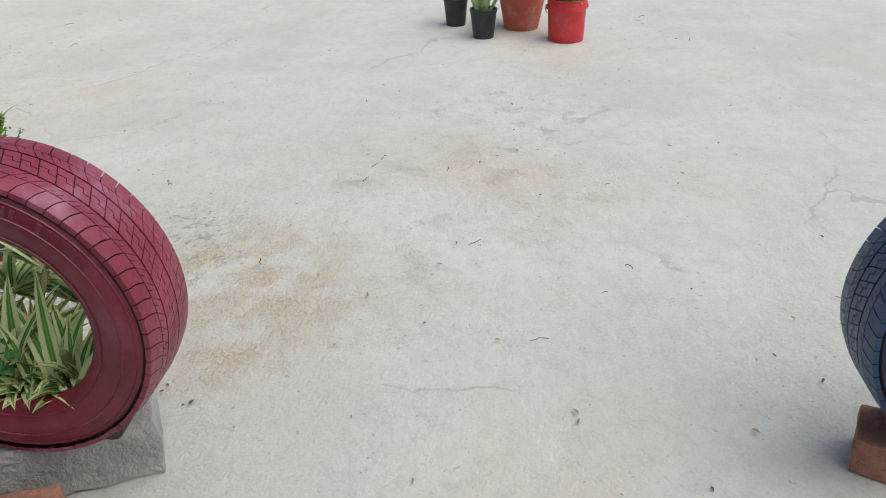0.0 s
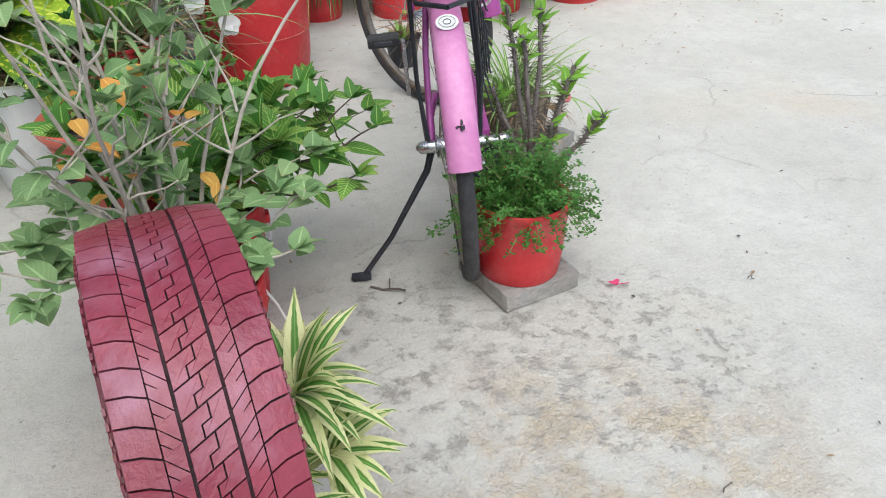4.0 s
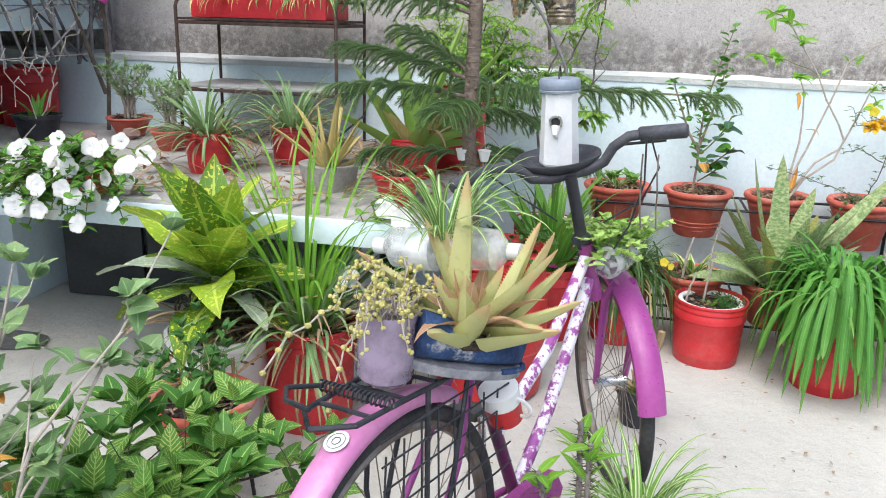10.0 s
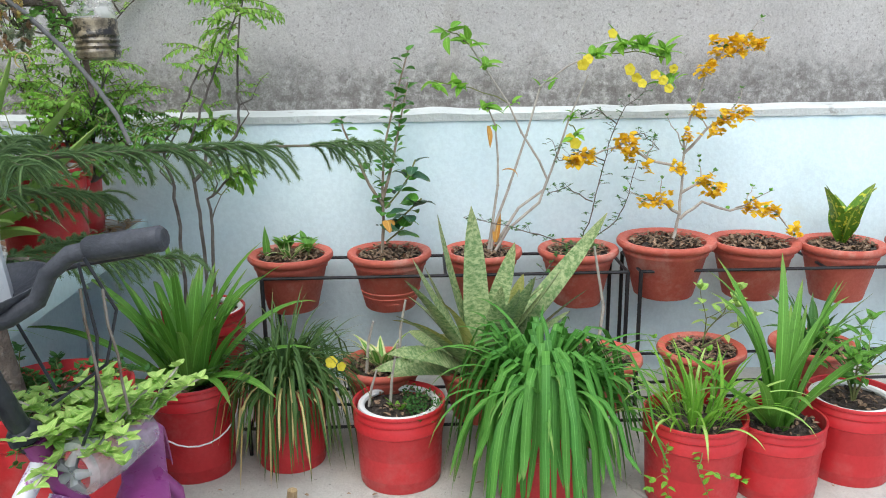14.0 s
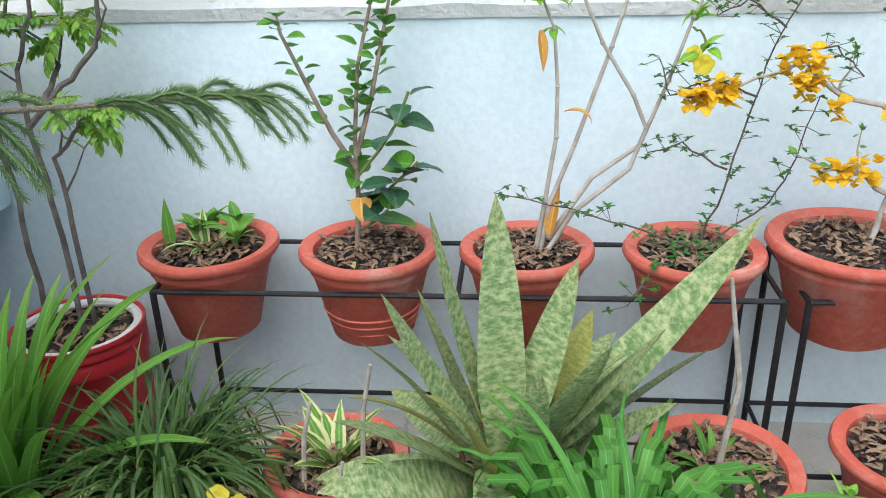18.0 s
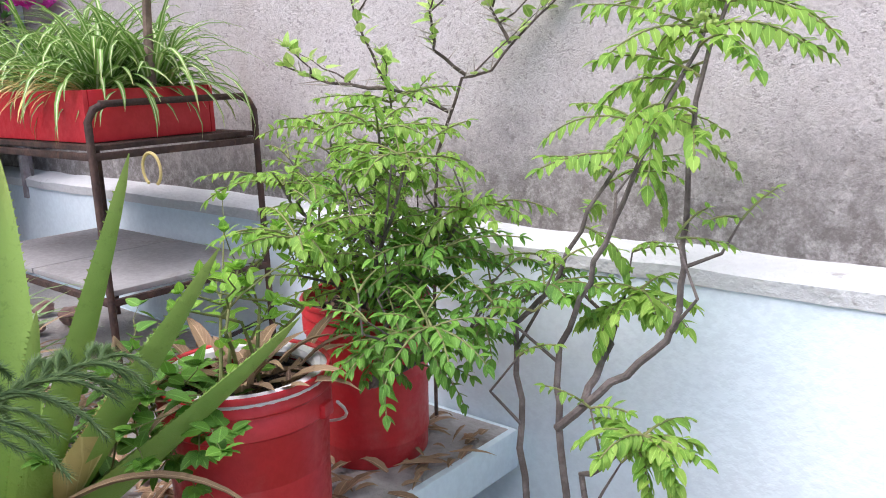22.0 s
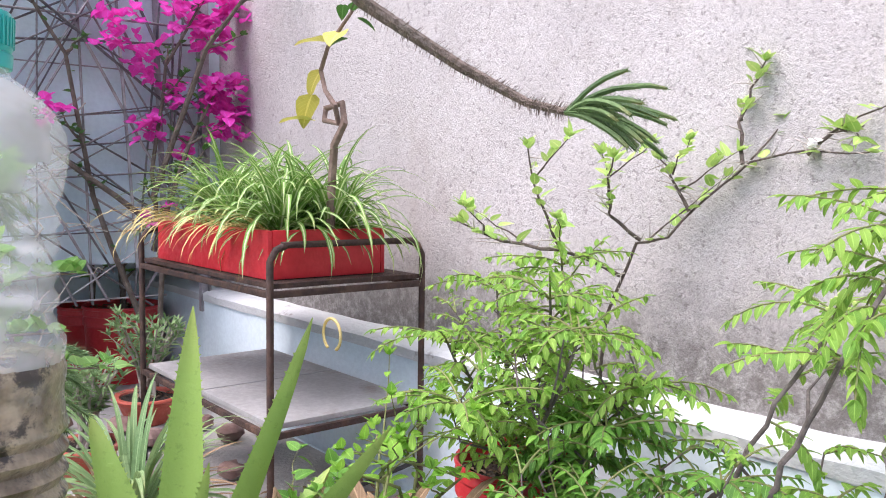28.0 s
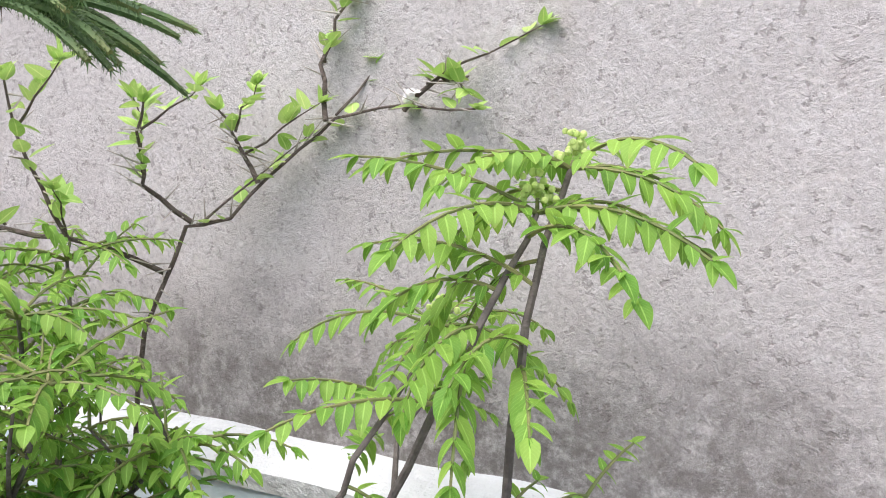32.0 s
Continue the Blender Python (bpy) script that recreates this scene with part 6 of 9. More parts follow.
# clover-leaved climber
th, z = hung(2.295, 0.158, "thin climber with tiny leaves in a clay pot")
lb, sb = Mesh(), Mesh()
for st in ([(0, 0, 0), (0.05, 0, 0.16), (0.08, 0.01, 0.30), (0.12, 0.02, 0.46), (0.17, 0.02, 0.56), (0.24, 0.02, 0.62)], [(0.02, 0, 0.02), (0.15, 0, 0.13), (0.19, 0, 0.23), (0.22, 0, 0.36)], [(0, 0, 0.02), (-0.16, -0.02, 0.08), (-0.29, -0.02, 0.12), (-0.45, -0.01, 0.15)],
           [(0.10, 0.01, 0.36), (0.0, 0, 0.40), (-0.08, 0, 0.36), (-0.11, 0, 0.44)], [(0.05, 0, 0.2), (-0.05, 0, 0.26), (-0.12, 0, 0.24)], [(0.14, 0.02, 0.5), (0.06, 0.02, 0.55), (0.0, 0.02, 0.52)], [(0.12, 0, 0.44), (0.24, 0, 0.46), (0.30, 0, 0.40)], [(-0.02, -0.03, 0.0), (-0.10, -0.10, 0.02), (-0.16, -0.14, -0.06)]):
    pts = []
    for a_, b_ in zip(st, st[1:]):
        for k in range(4):
            pts.append(Vector(a_).lerp(Vector(b_), k / 4) + UP * z + Vector((R(-1, 1), R(-1, 1), R(-1, 1))) * 0.004)
    pts.append(Vector(st[-1]) + UP * z)
    sb.tube(pts, [0.0026 - 0.0014 * i / len(pts) for i in range(len(pts))], 5)
    for c in pts[2:]:
        for j in range(2):
            q = c + way(R(0, 360), R(-20, 50)) * R(0.015, 0.045)
            sb.tube([c, q], 0.0008, 4)
            for s in range(5):
                lb.blade(q, way(s * 72 + R(-20, 20), R(-20, 30)), R(0.011, 0.019), R(0.007, 0.010), 0.3, 3, 0.2, "oval")
for k in range(30):
    q = way(R(0, 360), 0) * R(0.02, 0.10) + UP * (z + R(0.01, 0.05))
    for s in range(4):
        lb.blade(q, way(s * 90 + R(-20, 20), R(-10, 40)), R(0.012, 0.022), R(0.007, 0.012), 0.4, 3, 0.2, "oval")
tagged(part("vines", sb, M_BARK, th), kind="stuff")
tagged(part("leaves", lb, L_DEEP, th), kind="stuff")
# yellow bougainvillea
th, z = hung(2.635, 0.190, "yellow-flowered bougainvillea in a wide clay pot", 0.652, 3.965, "bougainvillea")
main = [[(0.02, 0, 0), (0.05, 0.01, 0.12), (0.05, 0.01, 0.26), (0.05, 0.01, 0.41), (0.08, 0.01, 0.52), (0.12, 0.01, 0.64), (0.18, 0.01, 0.74)], [(0.05, 0.01, 0.26), (0.0, 0.01, 0.31), (-0.08, 0.01, 0.33), (-0.17, 0.0, 0.40), (-0.30, 0.0, 0.35), (-0.38, 0.0, 0.33)], [(0.05, 0, 0.10), (0.13, 0, 0.16), (0.24, 0, 0.13), (0.32, 0, 0.14), (0.42, 0, 0.12), (0.50, 0, 0.03)],
        [(0.05, 0.01, 0.2), (0.12, 0, 0.24), (0.17, 0, 0.22)], [(0.05, 0.01, 0.35), (0.13, 0.01, 0.44), (0.20, 0, 0.48), (0.26, 0, 0.50)], [(0.04, 0, 0.12), (-0.03, 0, 0.17), (-0.10, 0, 0.17)], [(0.15, 0.01, 0.70), (0.22, 0, 0.72), (0.28, 0, 0.75)]]
branchy(th, (0, 0, z), main, L_GREEN, M_STEM, (0.022, 0.014), 7, (-20, 50), 0.3, "oval", 0.4, 2, 0.0065)
fb = Mesh()
for c, n, sp in (((0.17, 0, 0.74), 20, 0.045), ((0.24, 0, 0.745), 20, 0.045), ((0.11, 0, 0.66), 8, 0.035), ((0.30, 0, 0.75), 9, 0.03), ((0.10, 0, 0.51), 8, 0.03), ((0.19, 0, 0.485), 14, 0.035), ((0.26, 0, 0.50), 10, 0.03), ((0.17, 0, 0.43), 8, 0.03), ((0.17, 0, 0.215), 12, 0.035), ((0.13, 0, 0.25), 6, 0.025), ((-0.03, 0, 0.175), 12, 0.035), ((-0.09, 0, 0.17), 6, 0.03), ((-0.08, 0, 0.30), 5, 0.025), ((-0.17, 0, 0.40), 18, 0.04), ((-0.16, 0, 0.35), 10, 0.03), ((-0.33, 0, 0.34), 16, 0.035), ((-0.38, 0, 0.33), 10, 0.03), ((0.32, 0, 0.14), 12, 0.03), ((0.40, 0, 0.125), 12, 0.03), ((0.49, 0, 0.04), 7, 0.025), ((0.03, 0, 0.30), 6, 0.025), ((0.07, 0, 0.42), 5, 0.025)):
    for k in range(int(n * 1.7)):
        bracts(fb, (c[0] + R(-sp, sp), c[1] + R(-sp, sp) * 0.8 - 0.01, z + c[2] + R(-sp, sp) * 0.8), R(0.015, 0.023))
tagged(part("blossom", fb, L_YELLOW, th, "papery yellow bracts"), kind="stuff")
th, z = hung(2.99, 0.175, "clay pot of gravelly soil on an iron stand", 0.635)
th, z = hung(3.34, 0.165, "speckled dumb cane in a clay pot on the stand")
for k, (az, e, L) in enumerate(((200, 72, 0.26), (150, 80, 0.24), (20, 66, 0.27), (330, 75, 0.25), (80, 60, 0.22), (260, 62, 0.22))):
    part("leaf", Mesh().blade((0.0, 0, z + 0.02), way(az, e), L, 0.095, 0.5, 9, 0.25, "lance", wave=0.03), L_SPOT, th)
th, z = hung(3.70, 0.165, "clay pot with a leafy plant on the stand")
strap(th, z, 24, 0.18, 0.03, L_GREEN, (40, 85), (0.4, 1.3), 0.05, "leaves", 7, 0.25, "lance")


# lower row
def low_pot(x, y, r, label, name="potted_plant"):
    th = potted(name, pose(x, y, 0.112), label, "clay pots on the lower rack")
    z = clay(th, r, 0.20)
    soil(th, r * 0.77, z, 44, 20)
    return th, z


rack = thing("low_rack", pose(0, 0, 0), "low black iron rack under the row of clay pots", "stand")
for y in (3.52, 3.70):
    part("rail", Mesh().tube([(1.05, y, 0.103), (3.9, y, 0.103)], 0.006, 8), M_IRON, rack)
for x in (1.07, 2.0, 2.95, 3.88):
    part("cross_bar", Mesh().tube([(x, 3.52, 0.103), (x, 3.70, 0.103)], 0.006, 8), M_IRON, rack)
    for y in (3.52, 3.70):
        part("leg", Mesh().tube([(x, y, 0.003), (x, y, 0.103)], 0.007, 8), M_IRON, rack)
th, z = low_pot(1.535, 3.60, 0.150, "small striped plant in a terracotta pot")
strap(th, z, 14, 0.20, 0.035, L_CREAM, (30, 80), (0.3, 1.2), 0.03, "leaves", 8, 0.25, "lance")
for p in ((0.06, -0.04, 0.26), (-0.05, -0.08, 0.2)):
    part("dry_stem", Mesh().tube([(p[0], p[1], z), (p[0] + 0.01, p[1], z + p[2] * 0.6), (p[0] + 0.03, p[1], z + p[2])], [0.006, 0.005, 0.004], 7), M_STEM, th)
th, z = low_pot(1.885, 3.58, 0.165, "large mottled snake plant in a terracotta pot", "snake_plant")
for ring_n, el_, L_, bd_ in ((9, (10, 32), (0.28, 0.38), (0.5, 1.3)), (11, (30, 52), (0.32, 0.43), (0.1, 0.9)), (8, (52, 74), (0.34, 0.44), (-0.2, 0.8))):
    for k in range(ring_n):
        az = 360 * k / ring_n + R(-14, 14) + ring_n * 7
        w = R(0.080, 0.105)
        part("leaf", Mesh().blade(way(az, 0) * R(0.02, 0.07) + UP * (z - 0.01), way(az, R(*el_)), R(*L_), w, R(*bd_), 12, 0.2, "tongue", thick=0.007, roll=R(-0.7, 0.7), wave=0.05), L_SNAKEY if (k * 7 + ring_n) % 4 == 0 else L_SNAKE, th)
for az, e, L, w in ((168, 72, 0.56, 0.06), (100, 82, 0.57, 0.10), (12, 46, 0.70, 0.11), (175, 58, 0.46, 0.09), (40, 66, 0.46, 0.10), (-15, 52, 0.46, 0.10), (300, 58, 0.40, 0.10)):
    part("leaf", Mesh().blade((R(-0.03, 0.03), R(-0.03, 0.03), z), way(az, e), L, w, R(-0.25, 0.1), 12, 0.2, "tongue", thick=0.007, roll=R(-0.4, 0.4)), L_SNAKE, th)
th, z = low_pot(2.30, 3.62, 0.165, "terracotta pot with a bare spiny stem")
part("stem", Mesh().tube([(0.0, 0, z), (0.02, 0, z + 0.2), (-0.02, 0, z + 0.42)], [0.007, 0.006, 0.004], 7), M_STEM, th)
strap(th, z, 8, 0.10, 0.02, L_GREEN, (30, 70), (0.5, 1.2), 0.04)
th, z = low_pot(2.70, 3.68, 0.160, "young lime sapling in a pale-rimmed clay pot")
st = [[(0, 0, 0), (0.01, 0, 0.12), (-0.02, 0, 0.24)], [(0, 0, 0.05), (0.07, 0, 0.15), (0.11, 0, 0.24)], [(0, 0, 0.02), (0.12, 0, 0.08), (0.18, 0, 0.13)]]
branchy(th, (0, 0, z), st, L_LIME, M_GSTEM, (0.05, 0.032), 6, (-10, 50), 0.35, "oval", 0.5, 1, 0.003)
th, z = low_pot(3.12, 3.70, 0.155, "leafy plant in a terracotta pot")
strap(th, z, 24, 0.25, 0.03, L_DEEP, (35, 85), (0.4, 1.4), 0.05, "leaves", 8, 0.25, "lance")
th = potted("mondo_grass", pose(1.22, 3.50, 0.0), "dark mondo grass hiding its red pot", "red buckets")
z = bucket(th, 0.13, 0.30, False)
soil(th, 0.115, z, 8, 0)
hanging(th, z, 200, (0.06, 0.22), (0.05, 0.18), (0.02, 0.22), 0.009, L_MONDO, "leaves", 0.09)
strap(th, z, 170, 0.36, 0.009, L_MONDO, (35, 88), (1.2, 2.8), 0.08, "upper_leaves", 9)
hanging(th, z, 46, (0.08, 0.22), (0.03, 0.12), (0.02, 0.2), 0.008, L_STRAW, "straw_leaves", 0.09)
fb = Mesh()
flower(fb, (0.17, -0.16, 0.42), (0.2, -0.9, 0.3), 0.02)
flower(fb, (0.20, -0.15, 0.40), (0.4, -0.9, 0.1), 0.016)
tagged(part("fallen_flower", fb, L_YELLOW, th, "yellow flower caught in the grass"), kind="stuff")

# red buckets in front
th = potted("potted_succulent", pose(1.60, 3.37, 0), "red bucket with a white inner pot and small succulents", "red buckets")
z = bucket(th, 0.152, 0.275, False)
soil(th, 0.138, z - 0.005, 16, 4)
b = Mesh().ring((0, 0.01, z + 0.012), 0.125, 0.012, "z", 40, 8)
part("white_liner", b, M_WHITEP, th, "white inner pot rim")
lb = Mesh()
for k in range(420):
    a, q = R(-1.2, 1.6), R(0.02, 0.13)
    w = way(R(0, 360), R(0, 60))
    lb.blade((math.cos(a) * q + 0.015, math.sin(a) * q - 0.02, z + R(0, 0.045)), w, R(0.008, 0.018), R(0.006, 0.01), 0.3, 2, 0.2, "oval")
tagged(part("leaves", lb, L_DEEP, th), kind="stuff")
strap(th, z, 7, 0.06, 0.02, L_FRESH, (30, 70), (0.3, 1), 0.02, "sprout", 5, 0.2, "oval")
for x, h in ((-0.10, 0.13), (-0.03, 0.22)):
    part("dry_stem", Mesh().tube([(x, 0.02, z), (x + 0.01, 0.02, z + h * 0.5), (x + 0.03, 0.02, z + h)], [0.005, 0.0045, 0.003], 7), M_STEM, th)
th = potted("daylily", pose(2.05, 3.22, 0), "drooping bright green daylily in a red bucket", "red buckets")
z = bucket(th, 0.150, 0.27, False)
soil(th, 0.135, z, 8, 2)
hanging(th, z, 190, (0.08, 0.29), (0.12, 0.33), (0.0, 0.28), 0.021, L_LILY, "leaves", 0.09)
strap(th, z, 50, 0.52, 0.020, L_LILY, (62, 88), (1.6, 3.0), 0.07, "upper_leaves", 12)
strap(th, z, 26, 0.34, 0.018, L_LILY, (60, 88), (0.5, 1.4), 0.06, "young_leaves", 9)
th = potted("potted_grass", pose(2.52, 3.20, 0), "mixed grass and trailing weeds in a red bucket", "red buckets")
z = bucket(th, 0.158, 0.29, False)
soil(th, 0.142, z, 8, 4)
strap(th, z, 80, 0.26, 0.012, L_FRESH, (40, 88), (0.4, 2.2), 0.11, "leaves", 8)
strap(th, z, 14, 0.34, 0.014, L_LIME, (35, 75), (1.6, 2.8), 0.11, "trailing_leaves", 10)
st = [[(-0.1, -0.08, 0), (-0.14, -0.16, -0.04), (-0.13, -0.19, -0.14)], [(0.0, -0.12, 0), (-0.05, -0.19, -0.06), (0.0, -0.2, -0.18)], [(0.05, 0, 0), (0.06, 0.02, 0.12), (0.04, 0.03, 0.22)], [(-0.04, 0, 0), (-0.06, 0.02, 0.12), (-0.08, 0.03, 0.2)]]
branchy(th, (0, 0, z), st, L_FRESH, M_GSTEM, (0.028, 0.018), 9, (-20, 40), 0.2, "oval", 0.4, 1, 0.002)
th = potted("crinum", pose(2.80, 3.24, 0), "broad strap-leaved lily in a red bucket", "red buckets")
z = bucket(th, 0.145, 0.25, False)
soil(th, 0.13, z, 8, 3)
strap(th, z, 26, 0.52, 0.045, L_GREEN, (45, 86), (0.3, 1.5), 0.05, "leaves", 11)
th = potted("potted_shrub", pose(3.09, 3.34, 0), "red bucket with a white liner and a leafy shrub", "red buckets")
z = bucket(th, 0.150, 0.275, True, 150)
soil(th, 0.136, z, 14, 4)
part("white_liner", Mesh().ring((0, 0.01, z + 0.01), 0.122, 0.012, "z", 40, 8), M_WHITEP, th, "white inner pot rim")
st = [[(0, 0, 0), way(a, 75) * 0.12, way(a, 60) * 0.26] for a in range(0, 360, 60)]
branchy(th, (0, 0, z), st, L_GREEN, M_GSTEM, (0.06, 0.03), 8, (-10, 50), 0.3, "lance", 0.5, 1, 0.004)
th = potted("crinum", pose(0.90, 3.46, 0), "clump of broad green strap leaves in a red bucket", "red buckets")
z = bucket(th, 0.145, 0.335, True, 20)
soil(th, 0.13, z, 10, 8)
strap(th, z, 40, 0.50, 0.046, L_GREEN, (58, 88), (0.1, 1.1), 0.07, "leaves", 10)
strap(th, z, 10, 0.60, 0.046, L_GREEN, (25, 55), (0.8, 1.6), 0.06, "outer_leaves", 10)
fb = Mesh()
bracts(fb, (0.02, -0.09, z + 0.04), 0.022)
bracts(fb, (0.03, -0.10, z + 0.045), 0.02)
tagged(part("fallen_flower", fb, L_MAGENTA, th, "magenta flower fallen on the soil"), kind="stuff")

# loose leaf litter on the floor
lb = Mesh()
for k in range(90):
    x, y = R(0.9, 3.4), R(2.2, 3.3)
    lb.blade((x, y, 0.009), way(R(0, 360), R(0, 15)), R(0.012, 0.03), R(0.006, 0.014), R(0.2, 1.2), 3, 0.4, "oval")
for k in range(160):
    x, y = R(-1.8, 3.6), R(-2.4, 2.4)
    lb.blade((x, y, 0.008), way(R(0, 360), R(0, 15)), R(0.008, 0.024), R(0.004, 0.009), R(0.2, 1.2), 3, 0.4, "oval")
single("fallen_leaves", lb, L_DRY, "scattered dry leaf scraps on the cement floor", "leaf litter", kind="stuff")
single("fallen_flower", Mesh().blade((0, 0, 0.01), way(20, 20), 0.02, 0.016, 0.4, 4, 0.3, "oval").blade((0, 0, 0.01), way(160, 25), 0.02, 0.016, 0.4, 4, 0.3, "oval").tube([(0, 0, 0.008), (0.04, -0.01, 0.008)], 0.0012, 5), foliage("petal_red", (0.6, 0.03, 0.12), (0.7, 0.08, 0.2)), "small red flower fallen on the floor", "flower", pose(1.12, 0.98, 0.0))
twg = Mesh().tube(bent((0, 0, 0.006), (0.09, 0.02, 0.006), 0, 5, 0.004), 0.003, 6).tube([(0.04, 0.01, 0.006), (0.06, -0.03, 0.006)], 0.002, 5)
single("twig", twg, M_BARK, "dry twig on the floor behind the bicycle", "twig", pose(0.64, 1.20, 0, 0, 0, 130))
# scattered specks and twigs on the open floor
lb = Mesh()
for k in range(150):
    x, y = R(-0.4, 4.2), R(-1.4, 2.6)
    if k % 5:
        lb.blade((x, y, 0.006), way(R(0, 360), R(0, 15)), R(0.008, 0.022), R(0.004, 0.010), R(0.1, 1.2), 3, 0.3, "oval")
    else:
        lb.tube(bent((x, y, 0.006), (x + R(-0.05, 0.05), y + R(-0.05, 0.05), 0.006), -0.004, 4, 0.004), 0.0013, 4)
single("leaf_litter", lb, M_BARK, "scattered dry specks and twigs on the cement floor", "leaf litter", kind="stuff")

# ---------------------------------------------------------------- the bench and what stands on it
BZ = BENCH_Z + 0.002
M_TILE = surface("grey_tile", (0.34, 0.34, 0.33), (0.42, 0.42, 0.41), 5, 0.5, 0.2, 70, stain=(0.25, 0.2, 0.16), stain_scale=7)
M_RUST = surface("rusty_iron", (0.05, 0.032, 0.027), (0.10, 0.06, 0.045), 30, 0.8, 0.6, 120, metal=0.2, stain=(0.22, 0.12, 0.075), stain_scale=14, stain_lo=0.55)
stand = thing("flower_stand", pose(0, 0, 0), "rusty black two-shelf iron flower stand", "stand")
X0, X1, Y0, Y1 = -1.02, -0.19, 3.70, 4.13
for x in (X0, X1):
    for y in (Y0, Y1):
        part("post", Mesh().tube([(x, y, BZ), (x, y, 1.40), (x, y + (0.015 if y == Y0 else -0.015), 1.425), (x, y + (0.04 if y == Y0 else -0.04), 1.435)], 0.0085, 10), M_RUST, stand)
    part("side_rail", Mesh().tube([(x, Y0 + 0.03, 1.436), (x, Y1 - 0.03, 1.436)], 0.008, 10), M_RUST, stand)
    for z in (1.325, 1.0):
        part("side_bar", Mesh().box((x, (Y0 + Y1) / 2, z), (0.014, Y1 - Y0, 0.016), 0.003), M_RUST, stand)
for y in (Y0, Y1):
    for z in (1.325, 1.0):
        part("long_bar", Mesh().box(((X0 + X1) / 2, y, z), (X1 - X0, 0.014, 0.016), 0.003), M_RUST, stand)
part("brace", Mesh().tube([(X1, Y0, 0.80), (X1, Y1, 0.86)], 0.006, 8), M_IRON, stand)
for k in range(2):
    part("shelf_tile", Mesh().box((X0 + 0.215 + 0.405 * k, (Y0 + Y1) / 2, 1.018), (0.398, Y1 - Y0 - 0.02, 0.014), 0.002), M_TILE, stand, "grey tile shelf")
part("upper_shelf", Mesh().box(((X0 + X1) / 2, (Y0 + Y1) / 2, 1.343), (X1 - X0 - 0.01, Y1 - Y0 - 0.01, 0.012), 0.002, None, 0.001), M_RUST, stand, "rusty sheet shelf")
M_KNOT = surface("knotted_stem", (0.16, 0.11, 0.085), (0.28, 0.20, 0.16), 24, 0.85, 0.6, 110)
L_YELLOWING = foliage("leaf_yellowing", (0.42, 0.44, 0.06), (0.55, 0.50, 0.12))
tr = thing("trough_planter", pose(-0.60, 3.89, 1.351), "spider plants overflowing a red trough on the stand", "plant", "spider plants")
tw, td, thh = 0.70, 0.33, 0.115
M_RTROUGH = surface("red_painted_tin", (0.60, 0.02, 0.03), (0.68, 0.04, 0.05), 5, 0.45, 0.2, 60, stain=(0.25, 0.03, 0.03), stain_scale=16, stain_lo=0.66, stain_hi=0.72)
for sx, sy, wx, wy in ((0, -1, tw, 0.012), (0, 1, tw, 0.012), (-1, 0, 0.012, td - 0.026), (1, 0, 0.012, td - 0.026)):
    part("side_panel", Mesh().box((sx * (tw / 2 - 0.006), sy * (td / 2 - 0.006), thh / 2), (wx, wy, thh), 0.003), M_RTROUGH, tr)
part("soil", Mesh().box((0, 0, 0.045), (tw - 0.03, td - 0.03, 0.088), 0.004, None, 0.004), M_SOIL, tr)
for k, (x, y) in enumerate(((-0.24, 0), (-0.05, -0.05), (0.10, 0.05), (0.22, -0.05), (0.27, 0.06), (-0.14, 0.07))):
    b = Mesh()
    for j in range(90):
        az = R(0, 360)
        b.blade((x + R(-0.03, 0.03), y + R(-0.03, 0.03), 0.09), way(az, R(20, 86)), R(0.20, 0.38), R(0.014, 0.021), R(1.3, 2.8), 9, 0.3, "strap", roll=R(-0.3, 0.3))
    tagged(part("leaves", b, L_SPIDER, tr), kind="stuff")
b = Mesh()
for j in range(60):
    x = R(-0.34, 0.34)
    b.blade((x, -td / 2 + 0.01, thh), way(R(230, 310), R(0, 40)), R(0.12, 0.26), R(0.006, 0.011), R(1.4, 2.4), 8, 0.3, "strap")
tagged(part("dry_leaves", b, L_STRAW, tr, "straw-coloured hanging leaves"), kind="stuff")
part("twisted_stem", Mesh().tube([(0.32, 0.02, 0.06), (0.325, 0.02, 0.20), (0.34, 0.02, 0.32), (0.385, 0.02, 0.37), (0.36, 0.03, 0.42), (0.30, 0.02, 0.41), (0.31, 0.01, 0.38), (0.36, 0.02, 0.37), (0.375, 0.0, 0.41), (0.33, 0.0, 0.45), (0.31, 0.0, 0.50), (0.36, -0.01, 0.55), (0.45, 0.0, 0.62)], [0.012, 0.011, 0.010, 0.009, 0.008, 0.008, 0.007, 0.007, 0.007, 0.006, 0.006, 0.005, 0.004], 8), M_KNOT, tr, "knotted bare stem")
for (x, y, z_), az in (((0.31, 0.0, 0.50), 200), ((0.30, -0.02, 0.44), 170), ((0.36, -0.01, 0.56), 250), ((0.28, 0.0, 0.38), 220), ((0.40, 0.0, 0.58), 300)):
    part("yellow_leaf", Mesh().blade((x, y, z_), way(az, R(-60, 20)), R(0.07, 0.10), R(0.05, 0.065), 0.7, 7, 0.25, "oval", wave=0.04), L_YELLOWING, tr, "large yellowing leaf")
for (x, y, z_) in ((0.45, 0, 0.62), (0.47, 0, 0.60), (0.43, 0, 0.56), (0.41, 0.0, 0.64)):
    part("leaf", Mesh().blade((x, y, z_), way(R(0, 360), R(-40, 20)), 0.05, 0.03, 0.5, 6, 0.25, "oval"), L_DEEP, tr)

